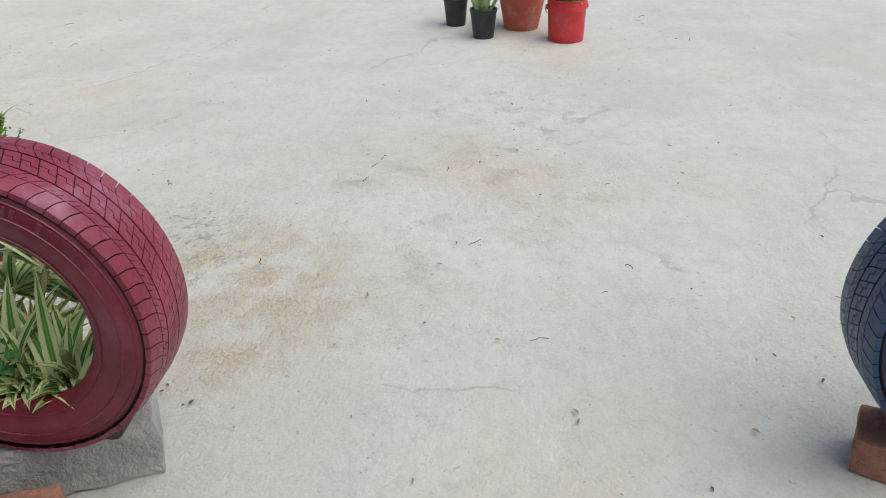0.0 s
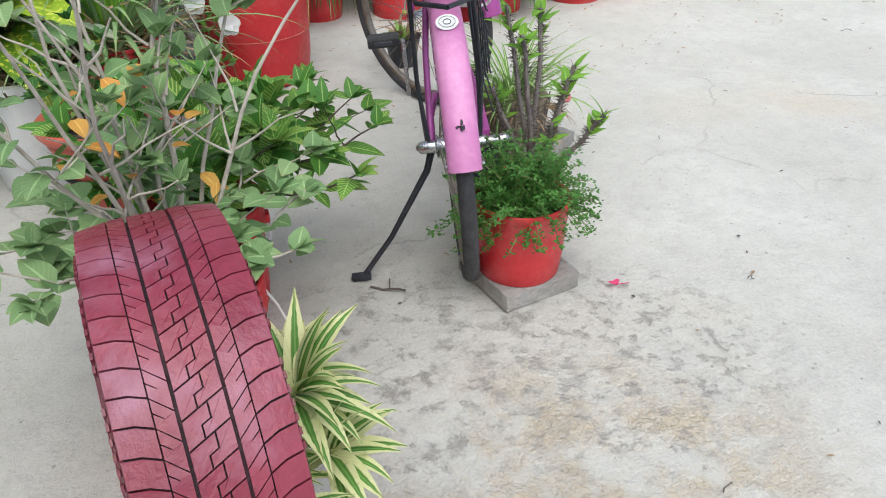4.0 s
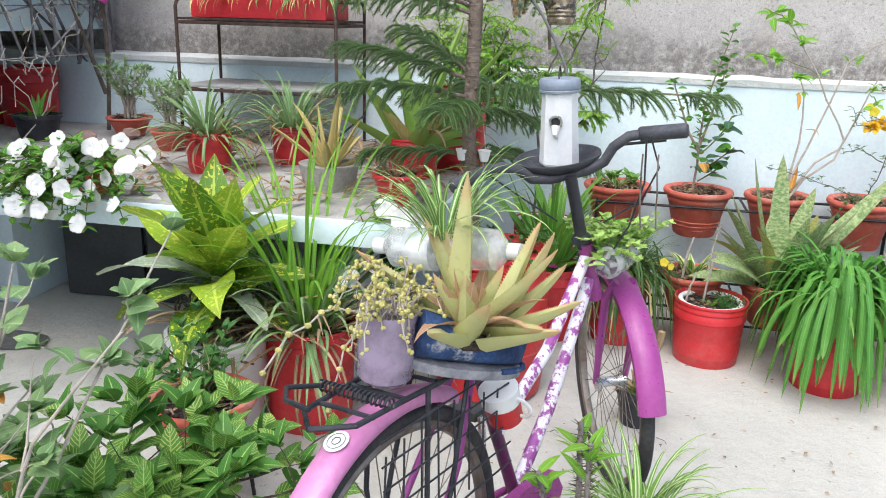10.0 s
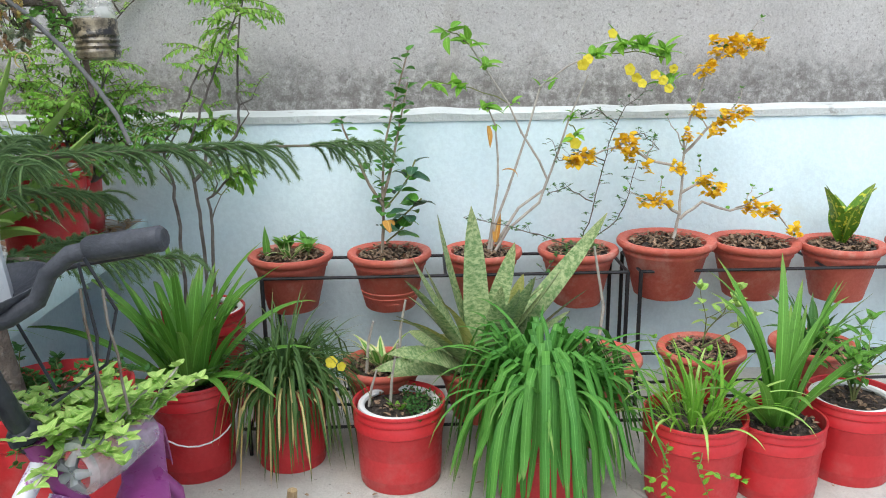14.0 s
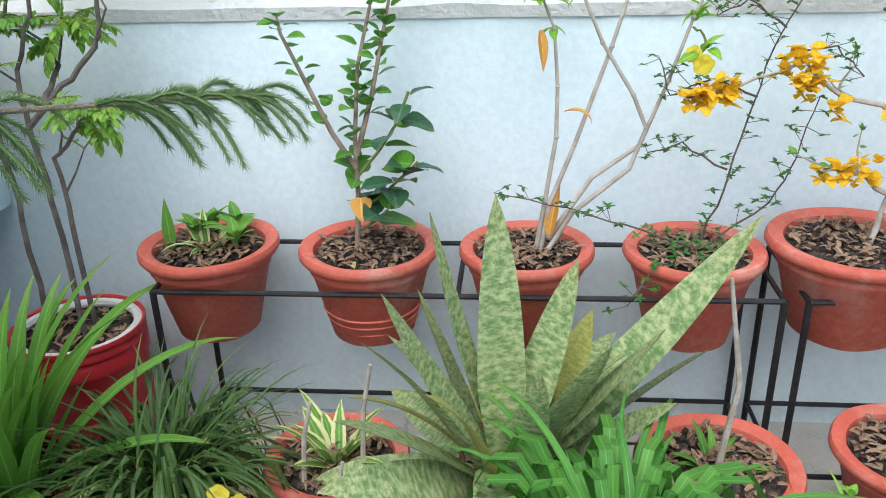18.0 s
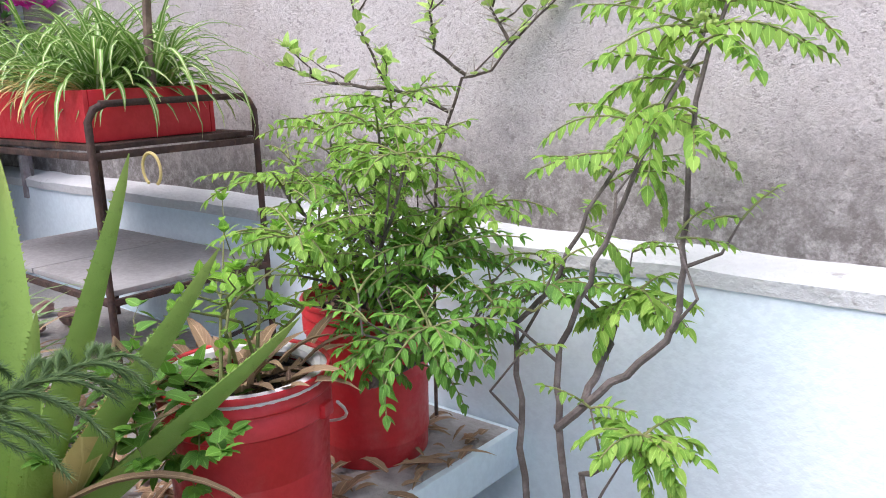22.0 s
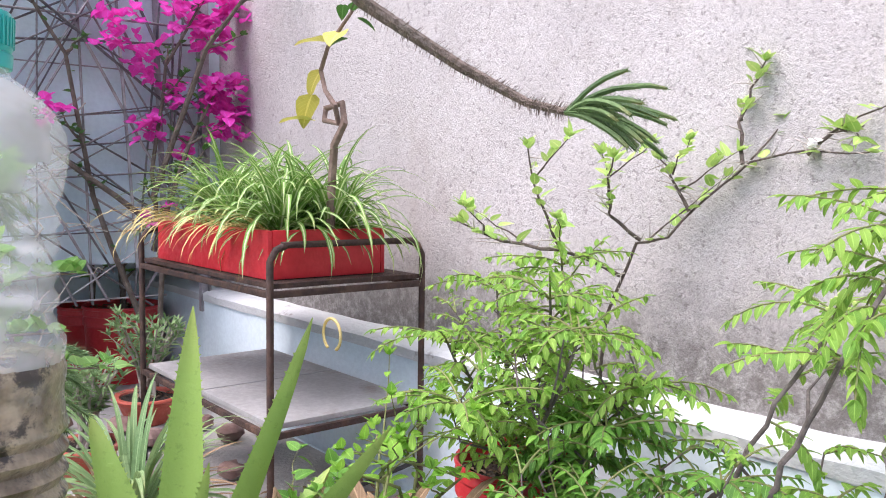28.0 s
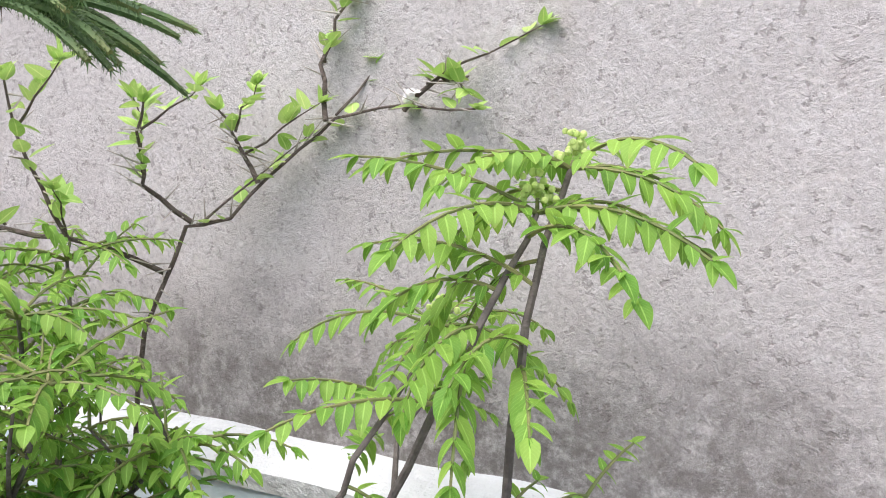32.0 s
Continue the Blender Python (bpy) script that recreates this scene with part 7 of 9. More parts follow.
# red buckets at the right end of the bench
for x, y, r, h, lab in ((0.43, 3.60, 0.142, 0.30, "red bucket with a white liner and dry twigs on the bench"), (0.36, 3.95, 0.13, 0.33, "red bucket with a curry-leaf bush on the bench"), (-2.15, 4.0, 0.165, 0.33, "red bucket with a dark trunk on the bench"), (-2.42, 3.95, 0.15, 0.30, "red bucket with leaves on the bench"), (-0.55, 3.10, 0.10, 0.17, "red bucket behind the pine on the bench"), (-0.30, 3.42, 0.10, 0.17, "red bucket half hidden on the bench")):
    th = potted("potted_plant", pose(x, y, BZ), lab, "red buckets")
    z = bucket(th, r, h, x > 0.4, 200)
    soil(th, r * 0.9, z, 18, 10)
    if x == 0.43:
        part("white_liner", Mesh().ring((0, 0, z + 0.02), r * 0.88, 0.014, "z", 40, 8), M_WHITEP, th, "white inner pot rim")
        st = [[(R(-0.08, 0.08), R(-0.08, 0.08), 0), (R(-0.1, 0.1), R(-0.1, 0.1), 0.12), (R(-0.12, 0.12), R(-0.12, 0.12), R(0.15, 0.24))] for k in range(6)]
        branchy(th, (0, 0, z), st, L_FRESH, M_GSTEM, (0.03, 0.02), 9, (-20, 50), 0.1, "oval", 0.4, 2, 0.004)
        st = [[(-0.12, -0.1, 0), (-0.17, -0.15, -0.03), (-0.19, -0.17, -0.12)], [(-0.05, -0.13, 0), (-0.06, -0.2, -0.04), (-0.06, -0.21, -0.14)]]
        st += [[(R(-0.1, 0.1), R(-0.12, 0.02), 0), (R(-0.16, 0.12), R(-0.18, -0.1), R(0.0, 0.06)), (R(-0.2, 0.14), R(-0.22, -0.15), R(-0.12, 0.0))] for k in range(7)]
        branchy(th, (0, 0, z), st, L_GREEN, M_GSTEM, (0.04, 0.03), 10, (-30, 40), 0.1, "oval", 0.4, 2, 0.003)
        strap(th, z + 0.01, 34, 0.14, 0.028, L_DRY, (-5, 50), (0.3, 1.6), 0.12, "dry_leaves", 6, 0.4, "lance")
        part("dry_leaf", Mesh().tube([(-0.08, -0.10, z), (-0.12, -0.15, z + 0.10), (-0.03, -0.20, z + 0.11), (0.03, -0.21, z + 0.03), (0.02, -0.2, z - 0.05)], [0.008, 0.008, 0.006, 0.004, 0.002], 7, 0.4), L_DRY, th, "curled dry leaf")
    elif x < -2:
        st = [[(0, 0, 0), (0.02, 0, 0.2), (0.05, 0, 0.45)], [(0, 0, 0.1), (-0.06, 0, 0.3), (-0.12, 0, 0.45)]]
        branchy(th, (0, 0, z), st, L_GREEN, M_BARK, (0.06, 0.03), 6, (-20, 50), 0.4, "lance", 0.5, 3, 0.014)
    elif x < 0:
        strap(th, z, 80, 0.34, 0.018, L_GREY, (15, 85), (0.5, 2.2), 0.06)
        strap(th, z, 60, 0.26, 0.014, L_DRY, (-10, 60), (0.8, 2.4), 0.08, "dry_leaves")

# curry-leaf bushes: stems with feather leaves
M_CURRYSTEM = surface("curry_bark", (0.10, 0.085, 0.075), (0.19, 0.165, 0.15), 24, 0.9, 0.7, 110)


def curry(name, m, label, stems, top, per=10, L=0.22, leafmat=L_FRESH, rad=0.009, clusters=6, pairs=8, leaf=(0.042, 0.019), up=(-15, 60), bare=0):
    """Stems as point lists; feather leaves from each stem's upper part, and a few short bare twigs lower down."""
    th = potted(name, m, label)
    lb = Mesh()
    rb = Mesh()
    for st in stems:
        pts = [Vector(p) for p in st]
        dense = []
        for i in range(len(pts) - 1):
            for q in range(4):
                dense.append(pts[i].lerp(pts[i + 1], q / 4) + Vector((R(-1, 1), R(-1, 1), R(-1, 1))) * 0.005)
        dense.append(pts[-1])
        part("stem", Mesh().tube(dense, [rad * (1 - 0.6 * i / (len(dense) - 1)) for i in range(len(dense))], 8), M_CURRYSTEM, th)
        for i in range(bare):
            c = dense[int(len(dense) * R(0.35, 0.75))]
            e = c + way(R(0, 360), R(20, 60)) * R(0.05, 0.12)
            tip = e + way(R(0, 360), R(30, 80)) * R(0.04, 0.10)
            part("twig", Mesh().tube([c, e, tip], [rad * 0.45, rad * 0.35, rad * 0.2], 6), M_CURRYSTEM, th)
            for j in range(2):
                compound(lb, rb, tip, way(R(0, 360), R(0, 50)), L * 0.45, max(4, pairs - 4), (leaf[0] * 0.7, leaf[1] * 0.7), R(0.3, 0.9))
        short = 1.0 if dense[-1].z > 1.2 or top > 0.5 else 0.55
        for i in range(per):
            f = (1 - top + top * (i + R(0, 0.6)) / per) * (len(dense) - 1.01)
            c = dense[int(f)].lerp(dense[int(f) + 1], f - int(f))
            compound(lb, rb, c, way(R(0, 360), R(*up)), L * R(0.6, 1.1) * short, pairs, leaf, R(0.4, 1.5))
        d0 = (dense[-1] - dense[-2]).normalized()
        for i in range(clusters):
            compound(lb, rb, dense[-1], (d0 * 0.3 + way(i * 360 / clusters + R(-20, 20), R(*up) * 0.4)).normalized(), L * R(0.8, 1.2) * short, pairs, leaf, R(0.5, 1.3))
    tagged(part("leaf_ribs", rb, M_GSTEM, th), kind="stuff")
    tagged(part("foliage_mass", lb, leafmat, th), kind="stuff")
    return th


th = curry("curry_leaf_tree", pose(0.83, 3.93, 0), "lanky curry-leaf tree with twisted stems in a red bucket", [
    [(0.03, -0.03, 0.38), (0.03, -0.03, 0.75), (0.02, -0.04, 0.92), (-0.014, 0.016, 1.033), (0.04, 0.015, 1.15), (0.096, 0.012, 1.283), (0.18, -0.01, 1.42), (0.20, 0.05, 1.52)],
    [(0.02, -0.04, 0.92), (0.10, -0.01, 1.0), (0.17, 0.014, 1.075), (0.183, 0.03, 1.124), (0.185, 0.04, 1.25), (0.21, 0.0, 1.43), (0.22, 0.08, 1.56)],
    [(-0.06, -0.02, 0.38), (-0.05, -0.03, 0.7), (-0.06, -0.03, 0.9), (-0.11, 0.02, 1.05), (-0.05, 0.05, 1.113), (0.01, 0.07, 1.25), (0.05, 0.17, 1.38)],
    [(0.05, 0.0, 0.38), (0.07, -0.04, 0.7), (0.07, -0.05, 0.85), (0.15, -0.08, 0.93), (0.19, -0.09, 0.97)],
    [(0.06, -0.03, 0.96), (0.05, 0.07, 1.03), (0.02, 0.10, 1.066), (0.10, 0.07, 1.13)]], 0.22, 6, 0.17, L_CURRY, 0.0072, 7, 9, (0.030, 0.0155), (-35, 35), 2)
for k in range(3):
    fr = Mesh()
    for j in range(26):
        fr.blob(Vector(((0.22, 0.085, 1.575), (0.20, 0.05, 1.535), (0.05, 0.17, 1.40))[k]) + way(R(0, 360), R(-30, 80)) * R(0.006, 0.022), R(0.003, 0.0045), 6, 1.0, R(0, 9), 0.1)
    tagged(part("berry_mass", fr, L_LIME, th, "cluster of small green berries"), kind="stuff")
z = bucket(th, 0.158, 0.42, False)
soil(th, 0.144, z, 16, 14)
part("white_liner", Mesh().ring((0, 0, z + 0.02), 0.14, 0.012, "z", 40, 8), M_WHITEP, th, "white inner pot rim")
curry("curry_leaf_bush", pose(0.40, 3.93, BZ + 0.28), "dense bright curry-leaf bush growing from a red bucket", [
    [(-0.02, 0, 0), (0.0, 0, 0.12), (0.06, -0.04, 0.26), (0.10, -0.06, 0.38)], [(-0.02, 0, 0), (-0.06, -0.05, 0.15), (-0.10, -0.12, 0.28)], [(0.0, 0.02, 0), (0.02, 0.06, 0.2), (-0.02, 0.10, 0.42)],
    [(0.02, 0, 0), (0.14, 0.0, 0.14), (0.24, 0.02, 0.24)], [(0, -0.02, 0), (0.05, -0.15, 0.14), (0.08, -0.24, 0.22)], [(0, 0.0, 0), (0.12, -0.1, 0.16), (0.22, -0.12, 0.34)], [(-0.02, 0, 0), (-0.12, 0.05, 0.18), (-0.16, 0.06, 0.36)]], 0.80, 20, 0.125, L_CURRY, 0.0055, 8, 7, (0.027, 0.0135), (0, 78), 3)
curry("curry_leaf_bush", pose(0.52, 3.80, BZ + 0.22), "lower green mass of curry leaves over the bench end", [
    [(0.0, 0, 0), (0.05, 0.04, 0.14), (0.10, 0.08, 0.24)], [(0, 0, 0), (0.1, -0.05, 0.10), (0.2, -0.06, 0.16)], [(0, 0, 0), (-0.02, 0.1, 0.16), (0.0, 0.2, 0.24)], [(0, 0, 0), (0.14, 0.1, 0.1), (0.26, 0.16, 0.18)]], 0.85, 20, 0.125, L_GREEN, 0.0055, 8, 7, (0.027, 0.0135), (-10, 70), 3)
# thorny climber against the upper wall
th = potted("thorny_climber", pose(0.40, 4.10, BZ), "thorny climber with sparse fresh leaves against the wall")
CB = Vector((0.40, 4.10, BZ))
st = [[Vector(q) - CB for q in row] for row in (
    [(0.40, 4.10, 0.73), (0.41, 4.11, 1.05), (0.40, 4.14, 1.31), (0.445, 4.18, 1.465), (0.486, 4.22, 1.48), (0.55, 4.26, 1.56), (0.62, 4.275, 1.625), (0.73, 4.28, 1.64), (0.85, 4.25, 1.635)],
    [(0.61, 4.27, 1.62), (0.60, 4.28, 1.70), (0.62, 4.28, 1.76), (0.645, 4.28, 1.81)], [(0.42, 4.16, 1.40), (0.36, 4.05, 1.45), (0.34, 4.0, 1.55), (0.33, 3.98, 1.65)], [(0.45, 4.18, 1.466), (0.42, 4.12, 1.52), (0.43, 4.10, 1.57), (0.45, 4.09, 1.63)], [(0.52, 4.24, 1.53), (0.50, 4.22, 1.58), (0.47, 4.21, 1.63)], [(0.36, 4.05, 1.45), (0.26, 3.98, 1.46), (0.16, 3.95, 1.50)], [(0.73, 4.28, 1.64), (0.79, 4.27, 1.68), (0.83, 4.26, 1.66)])]
branchy(th, (0, 0, 0), st, L_LIME, M_BARK, (0.036, 0.022), 12, (-10, 60), 0.35, "oval", 0.3, 2, 0.0042)
nb = Mesh()
for a in st:
    for p, q in zip(a, a[1:]):
        for k in range(5):
            c = Vector(p).lerp(Vector(q), k / 5)
            w = way(R(0, 360), R(-20, 60))
            nb.tube([c, c + w * R(0.02, 0.06)], [0.0016, 0.0004], 4)
tagged(part("thorn_mass", nb, M_STEM, th), kind="stuff")
fb = Mesh()
for k in range(4):
    flower(fb, (0.345 + R(-0.01, 0.01), 0.165, 0.935 + R(-0.01, 0.01)), way(R(0, 360), R(20, 80)), 0.011, 4)
tagged(part("blossom", fb, L_WHITE, th, "white flower cluster"), kind="stuff")

# aloes and other pots on the bench
th = potted("aloe", pose(0.30, 3.30, BZ), "tall bright green aloe with toothed leaves on the bench", "aloes")
z = bucket(th, 0.115, 0.17, False)
soil(th, 0.1, z, 8, 6)


def toothed(th, az, e, L, w, bd, mat, label="", thick=0.034):
    b = Mesh().blade((R(-0.03, 0.03), R(-0.03, 0.03), z - 0.02), way(az, e), L, w, bd, 14, 0.2, "point", thick=thick)
    pts = list(b.v)
    for i in range(2, 13):
        for j in (0, 4):
            p, q, nx = Vector(pts[i * 8 + j]), Vector(pts[i * 8 + 2]), Vector(pts[i * 8 + 8 + j])
            o, t = (p - q).normalized(), (nx - p).normalized()
            for f in (0.0, 0.33, 0.66):
                a0 = p.lerp(nx, f)
                b.put([a0, a0 + t * 0.004, a0 + o * 0.0045 + t * 0.004], [(0, 1, 2)], [(0, 0.9)] * 3)
    part("leaf", b, mat, th, label)


for az, e, L, w, bd in ((144, 73, 0.56, 0.10, -0.04), (36, 66, 0.60, 0.065, -0.05), (13, 47, 0.60, 0.075, -0.05), (33, 38, 0.52, 0.075, -0.05), (190, 58, 0.42, 0.11, 0.05), (-40, 26, 0.44, 0.075, 0.5), (250, 50, 0.34, 0.125, 0.1), (215, 32, 0.36, 0.115, 0.2), (330, 20, 0.36, 0.08, 0.5), (100, 48, 0.36, 0.09, 0.2), (20, 74, 0.36, 0.045, 0.0), (290, 30, 0.32, 0.12, 0.3), (-10, 30, 0.40, 0.085, 0.35)):
    toothed(th, az, e, L, w, bd, L_ALOE)
toothed(th, 230, 48, 0.30, 0.12, 0.2, L_STRAW, "broad yellowed leaf")
toothed(th, 15, 50, 0.48, 0.06, 0.1, L_STRAW, "browning leaf with a burnt tip")
part("curl", Mesh().ring((0.205, 0.135, z + 0.51), 0.022, 0.0022, "y", 20, 6, -60, 300), L_STRAW, th, "dry curled leaf tip")
for az in (-15, 30, 300):
    part("dry_leaf", Mesh().blade((0.04, -0.02, z), way(az, 38), 0.40, 0.03, 1.7, 12, 0.4, "point", thick=0.005), L_DRY, th, "curled dry leaf")
th = potted("potted_succulent", pose(0.40, 2.70, BZ), "small dying plant in a little red pot on the bench", "red buckets")
z = clay(th, 0.09, 0.13, "small red plastic pot", M_RED)
soil(th, 0.07, z, 6, 2)
strap(th, z, 60, 0.10, 0.010, L_DRY, (0, 70), (0.3, 1.8), 0.06, "dry_leaves", 5)
th = potted("aloe", pose(0.05, 2.95, BZ), "yellowed aloe rosette on the bench", "aloes")
part("pot", Mesh().lathe([(0.10, 0), (0.12, 0.1), (0.11, 0.1), (0.001, 0.08)], 30), M_CONC, th, "grey cement pot")
fleshy(th, 0.09, 14, 0.34, 0.055, 0.012, L_STRAW, (25, 84), (-0.2, 0.4), "point", 0.03)
lb = Mesh()
for k in range(260):
    x, y = R(-0.9, 0.52), R(2.55, 3.6)
    lb.blade((x, y, BZ + R(0.004, 0.03)), way(R(0, 360), R(0, 35)), R(0.05, 0.20), R(0.008, 0.03), R(0.3, 1.6), 5, 0.4, "lance")
for k in range(420):
    x, y = R(-0.5, 0.55), R(3.5, 4.12)
    lb.blade((x, y, BZ + R(0.003, 0.02)), way(R(0, 360), R(-5, 30)), R(0.02, 0.10), R(0.008, 0.026), R(0.2, 1.6), 4, 0.4, "lance")
single("dry_leaf_heap", lb, L_DRY, "heap of dry leaves and stalks on the bench", "leaf litter", kind="stuff")
M_STONE = surface("red_stone", (0.22, 0.13, 0.11), (0.34, 0.24, 0.21), 10, 0.85, 0.6, 60)
for k in range(12):
    single("stone", Mesh().blob((0, 0, 0.03), R(0.03, 0.06), 9, 0.6, k * 3.3, 0.3), M_STONE, "reddish stone lying on the bench", "stone", pose(R(-1.5, -0.6), R(3.55, 4.0), BZ), "stones on the bench")
# adenium with thick roots, twice
for x, y, s in ((-1.42, 3.85, 1.0), (-0.98, 3.52, 0.85)):
    th = potted("adenium", pose(x, y, BZ), "many-stemmed desert rose with narrow leaves on the bench", "desert roses")
    z = clay(th, 0.12 * s, 0.10)
    soil(th, 0.09 * s, z, 6, 2)
    st = [[(R(-0.03, 0.03), R(-0.03, 0.03), 0), way(a, 75) * 0.12 * s, way(a, 68) * 0.28 * s] for a in range(0, 360, 30)]
    branchy(th, (0, 0, z), st, L_GREY, M_STEM, (0.055, 0.014), 14, (-10, 60), 0.45, "lance", 0.4, 1, 0.007)
th = potted("potted_plant", pose(-1.75, 3.55, BZ), "small plant in a black pot on the bench")
part("pot", Mesh().lathe([(0.085, 0), (0.11, 0.11), (0.118, 0.112), (0.118, 0.13), (0.105, 0.13), (0.1, 0.1), (0.001, 0.1)], 32), M_BLACK, th, "black plastic pot")
soil(th, 0.1, 0.105, 8, 2)
strap(th, 0.1, 12, 0.16, 0.03, L_GREEN, (20, 80), (0.4, 1.5), 0.04, "leaves", 6, 0.2, "oval")
for x, y, mt, lab in ((-1.92, 3.10, M_TERRA, "small aloe in a clay pot on the bench"), (-1.70, 3.02, M_BLACK, "spiky aloe in a black bag pot on the bench"), (-2.2, 3.3, M_TERRA, "spiky plant in a clay pot on the bench")):
    th = potted("aloe", pose(x, y, BZ), lab, "aloes")
    z = clay(th, 0.09, 0.14, "pot", mt)
    soil(th, 0.068, z, 6, 1)
    fleshy(th, z, 14, 0.24, 0.03, 0.008, L_ALOE, (20, 82), (-0.2, 0.6), "point", 0.02)
# petunias over the bench edge
th = potted("petunia", pose(-0.76, 2.56, BZ), "white petunias trailing over the bench edge")
z = clay(th, 0.13, 0.12)
lb, sb, fb = Mesh(), Mesh(), Mesh()
for k in range(70):
    a = R(175, 365)
    d = way(a, R(-5, 50))
    p, pts = Vector((R(-0.08, 0.08), R(-0.06, 0.06), z)), []
    for i in range(8):
        pts.append(p.copy())
        p = p + d * R(0.035, 0.06)
        d = (d - UP * R(0.08, 0.34)).normalized()
        if p.z < 0.03 and abs(p.x) < 0.9 and p.y > -0.15:
            d = (d + UP * 0.3).normalized()
    sb.tube(pts, 0.002, 5)
    for c in pts[1:]:
        for j in range(3):
            w = way(R(0, 360), R(-20, 50))
            lb.blade(c, w, R(0.03, 0.05), R(0.018, 0.03), 0.5, 4, 0.2, "oval")
    if k % 3 == 0:
        for c in (pts[-1], pts[4]):
            fb = Mesh()
            flower(fb, c + Vector((R(-0.02, 0.02), -0.03, R(0, 0.03))), (R(-0.3, 0.3), -0.8, R(0.1, 0.7)), R(0.030, 0.040))
            part("flower", fb, L_WHITE, th, "open white petunia flower")
tagged(part("stem_tangle", sb, M_GSTEM, th), kind="stuff")
tagged(part("leaves", lb, L_GREEN, th), kind="stuff")
th = potted("petunia", pose(0.43, 2.52, 0.50), "white petunia stems beside the bicycle")
lb, sb, fb = Mesh(), Mesh(), Mesh()
for k in range(16):
    pts = bent((0, 0.08, 0.14), (R(-0.12, 0.16), R(-0.1, 0.08), R(-0.45, 0.3)), R(-0.06, 0.06), 6, 0.012)
    sb.tube(pts, 0.002, 5)
    for c in pts[1:]:
        for j in range(3):
            lb.blade(c, way(R(0, 360), R(-20, 50)), R(0.03, 0.05), R(0.018, 0.03), 0.5, 4, 0.2, "oval")
for p in ((0.0, -0.06, 0.28), (0.06, -0.08, 0.25), (-0.14, -0.04, 0.02), (0.02, -0.1, -0.06), (0.12, -0.12, -0.14)):
    fb = Mesh()
    flower(fb, p, (0.2, -0.9, 0.35), 0.040)
    part("flower", fb, L_WHITE, th, "open white petunia flower")
tagged(part("stem_tangle", sb, M_GSTEM, th), kind="stuff")
tagged(part("leaves", lb, L_GREEN, th), kind="stuff")
part("planter", Mesh().lathe([(0.06, 0.02), (0.08, 0.13), (0.085, 0.135), (0.085, 0.145), (0.07, 0.145), (0.001, 0.13)], 28, (0, 0.1, 0.0)), M_BLACK, th, "black hanging pot")

# ---------------------------------------------------------------- trellis with bougainvillea
M_CANE_OLD = surface("dark_cane", (0.10, 0.095, 0.10), (0.20, 0.19, 0.20), 14, 0.9, 0.6, 90)
M_CANE = surface("grey_cane", (0.26, 0.245, 0.25), (0.42, 0.40, 0.41), 14, 0.9, 0.6, 90)
trel = thing("trellis", pose(-1.77, 0, 0), "weathered grey lattice trellis fixed to the wall", "trellis")
TX0, TX1, TZ0, TZ1 = 1.75, 4.22, 1.08, 2.75
strip = 0
for fam in (35, -35, 62, -62, 90, 5):
    for k in range(19):
        c = Vector((0, TX0 + (TX1 - TX0) * R(0, 1), TZ0 + (TZ1 - TZ0) * (k + 0.5) / 19))
        a = radians(fam + R(-7, 7))
        d = Vector((0, math.cos(a), math.sin(a)))
        ends = []
        for sg in (1, -1):
            t = 3.0
            for s in np.linspace(0.05, 1.2, 24):
                q = c + d * s * sg
                if not (TX0 <= q.y <= TX1 and TZ0 <= q.z <= TZ1):
                    break
                t = s
            ends.append(c + d * sg * (t if t < 2 else 0.05))
        if (ends[0] - ends[1]).length < 0.3:
            continue
        x = 0.012 + 0.0085 * (strip % 4)
        strip += 1
        part("slat", Mesh().tube([ends[0] + Vector((x, 0, 0)), c + Vector((x + R(-0.004, 0.004), 0, R(-0.008, 0.008))), ends[1] + Vector((x, 0, 0))], R(0.007, 0.013), 6, 0.35), M_CANE_OLD if strip % 2 == 0 else M_CANE, trel)
for y in (1.76, 3.0, 4.21):
    part("post", Mesh().box((0.012, y, 1.9), (0.03, 0.04, 1.7), 0.003), M_CANE, trel)
th = potted("bougainvillea", pose(-1.62, 3.95, BZ), "magenta bougainvillea climbing the trellis")
st = [[(0, 0, 0), (0.02, 0.02, 0.5), (0.0, 0.0, 0.9), (0.02, 0.05, 1.3), (0.1, 0.2, 1.6)], [(0, 0, 0.2), (-0.05, -0.2, 0.8), (0.0, -0.3, 1.3), (0.05, -0.5, 1.6)], [(0, 0, 0.6), (0.1, 0.1, 1.0), (0.05, 0.25, 1.25)], [(0, 0, 0.8), (0.15, 0.15, 1.35), (0.35, 0.2, 1.50), (0.55, 0.25, 1.53)], [(0, 0, 0.7), (0.02, -0.4, 1.0), (0.02, -0.9, 1.2)]]
branchy(th, (0, 0, 0), st, L_DEEP, M_BARK, (0.035, 0.022), 12, (-30, 50), 0.2, "oval", 0.5, 4, 0.012)
fb = Mesh()
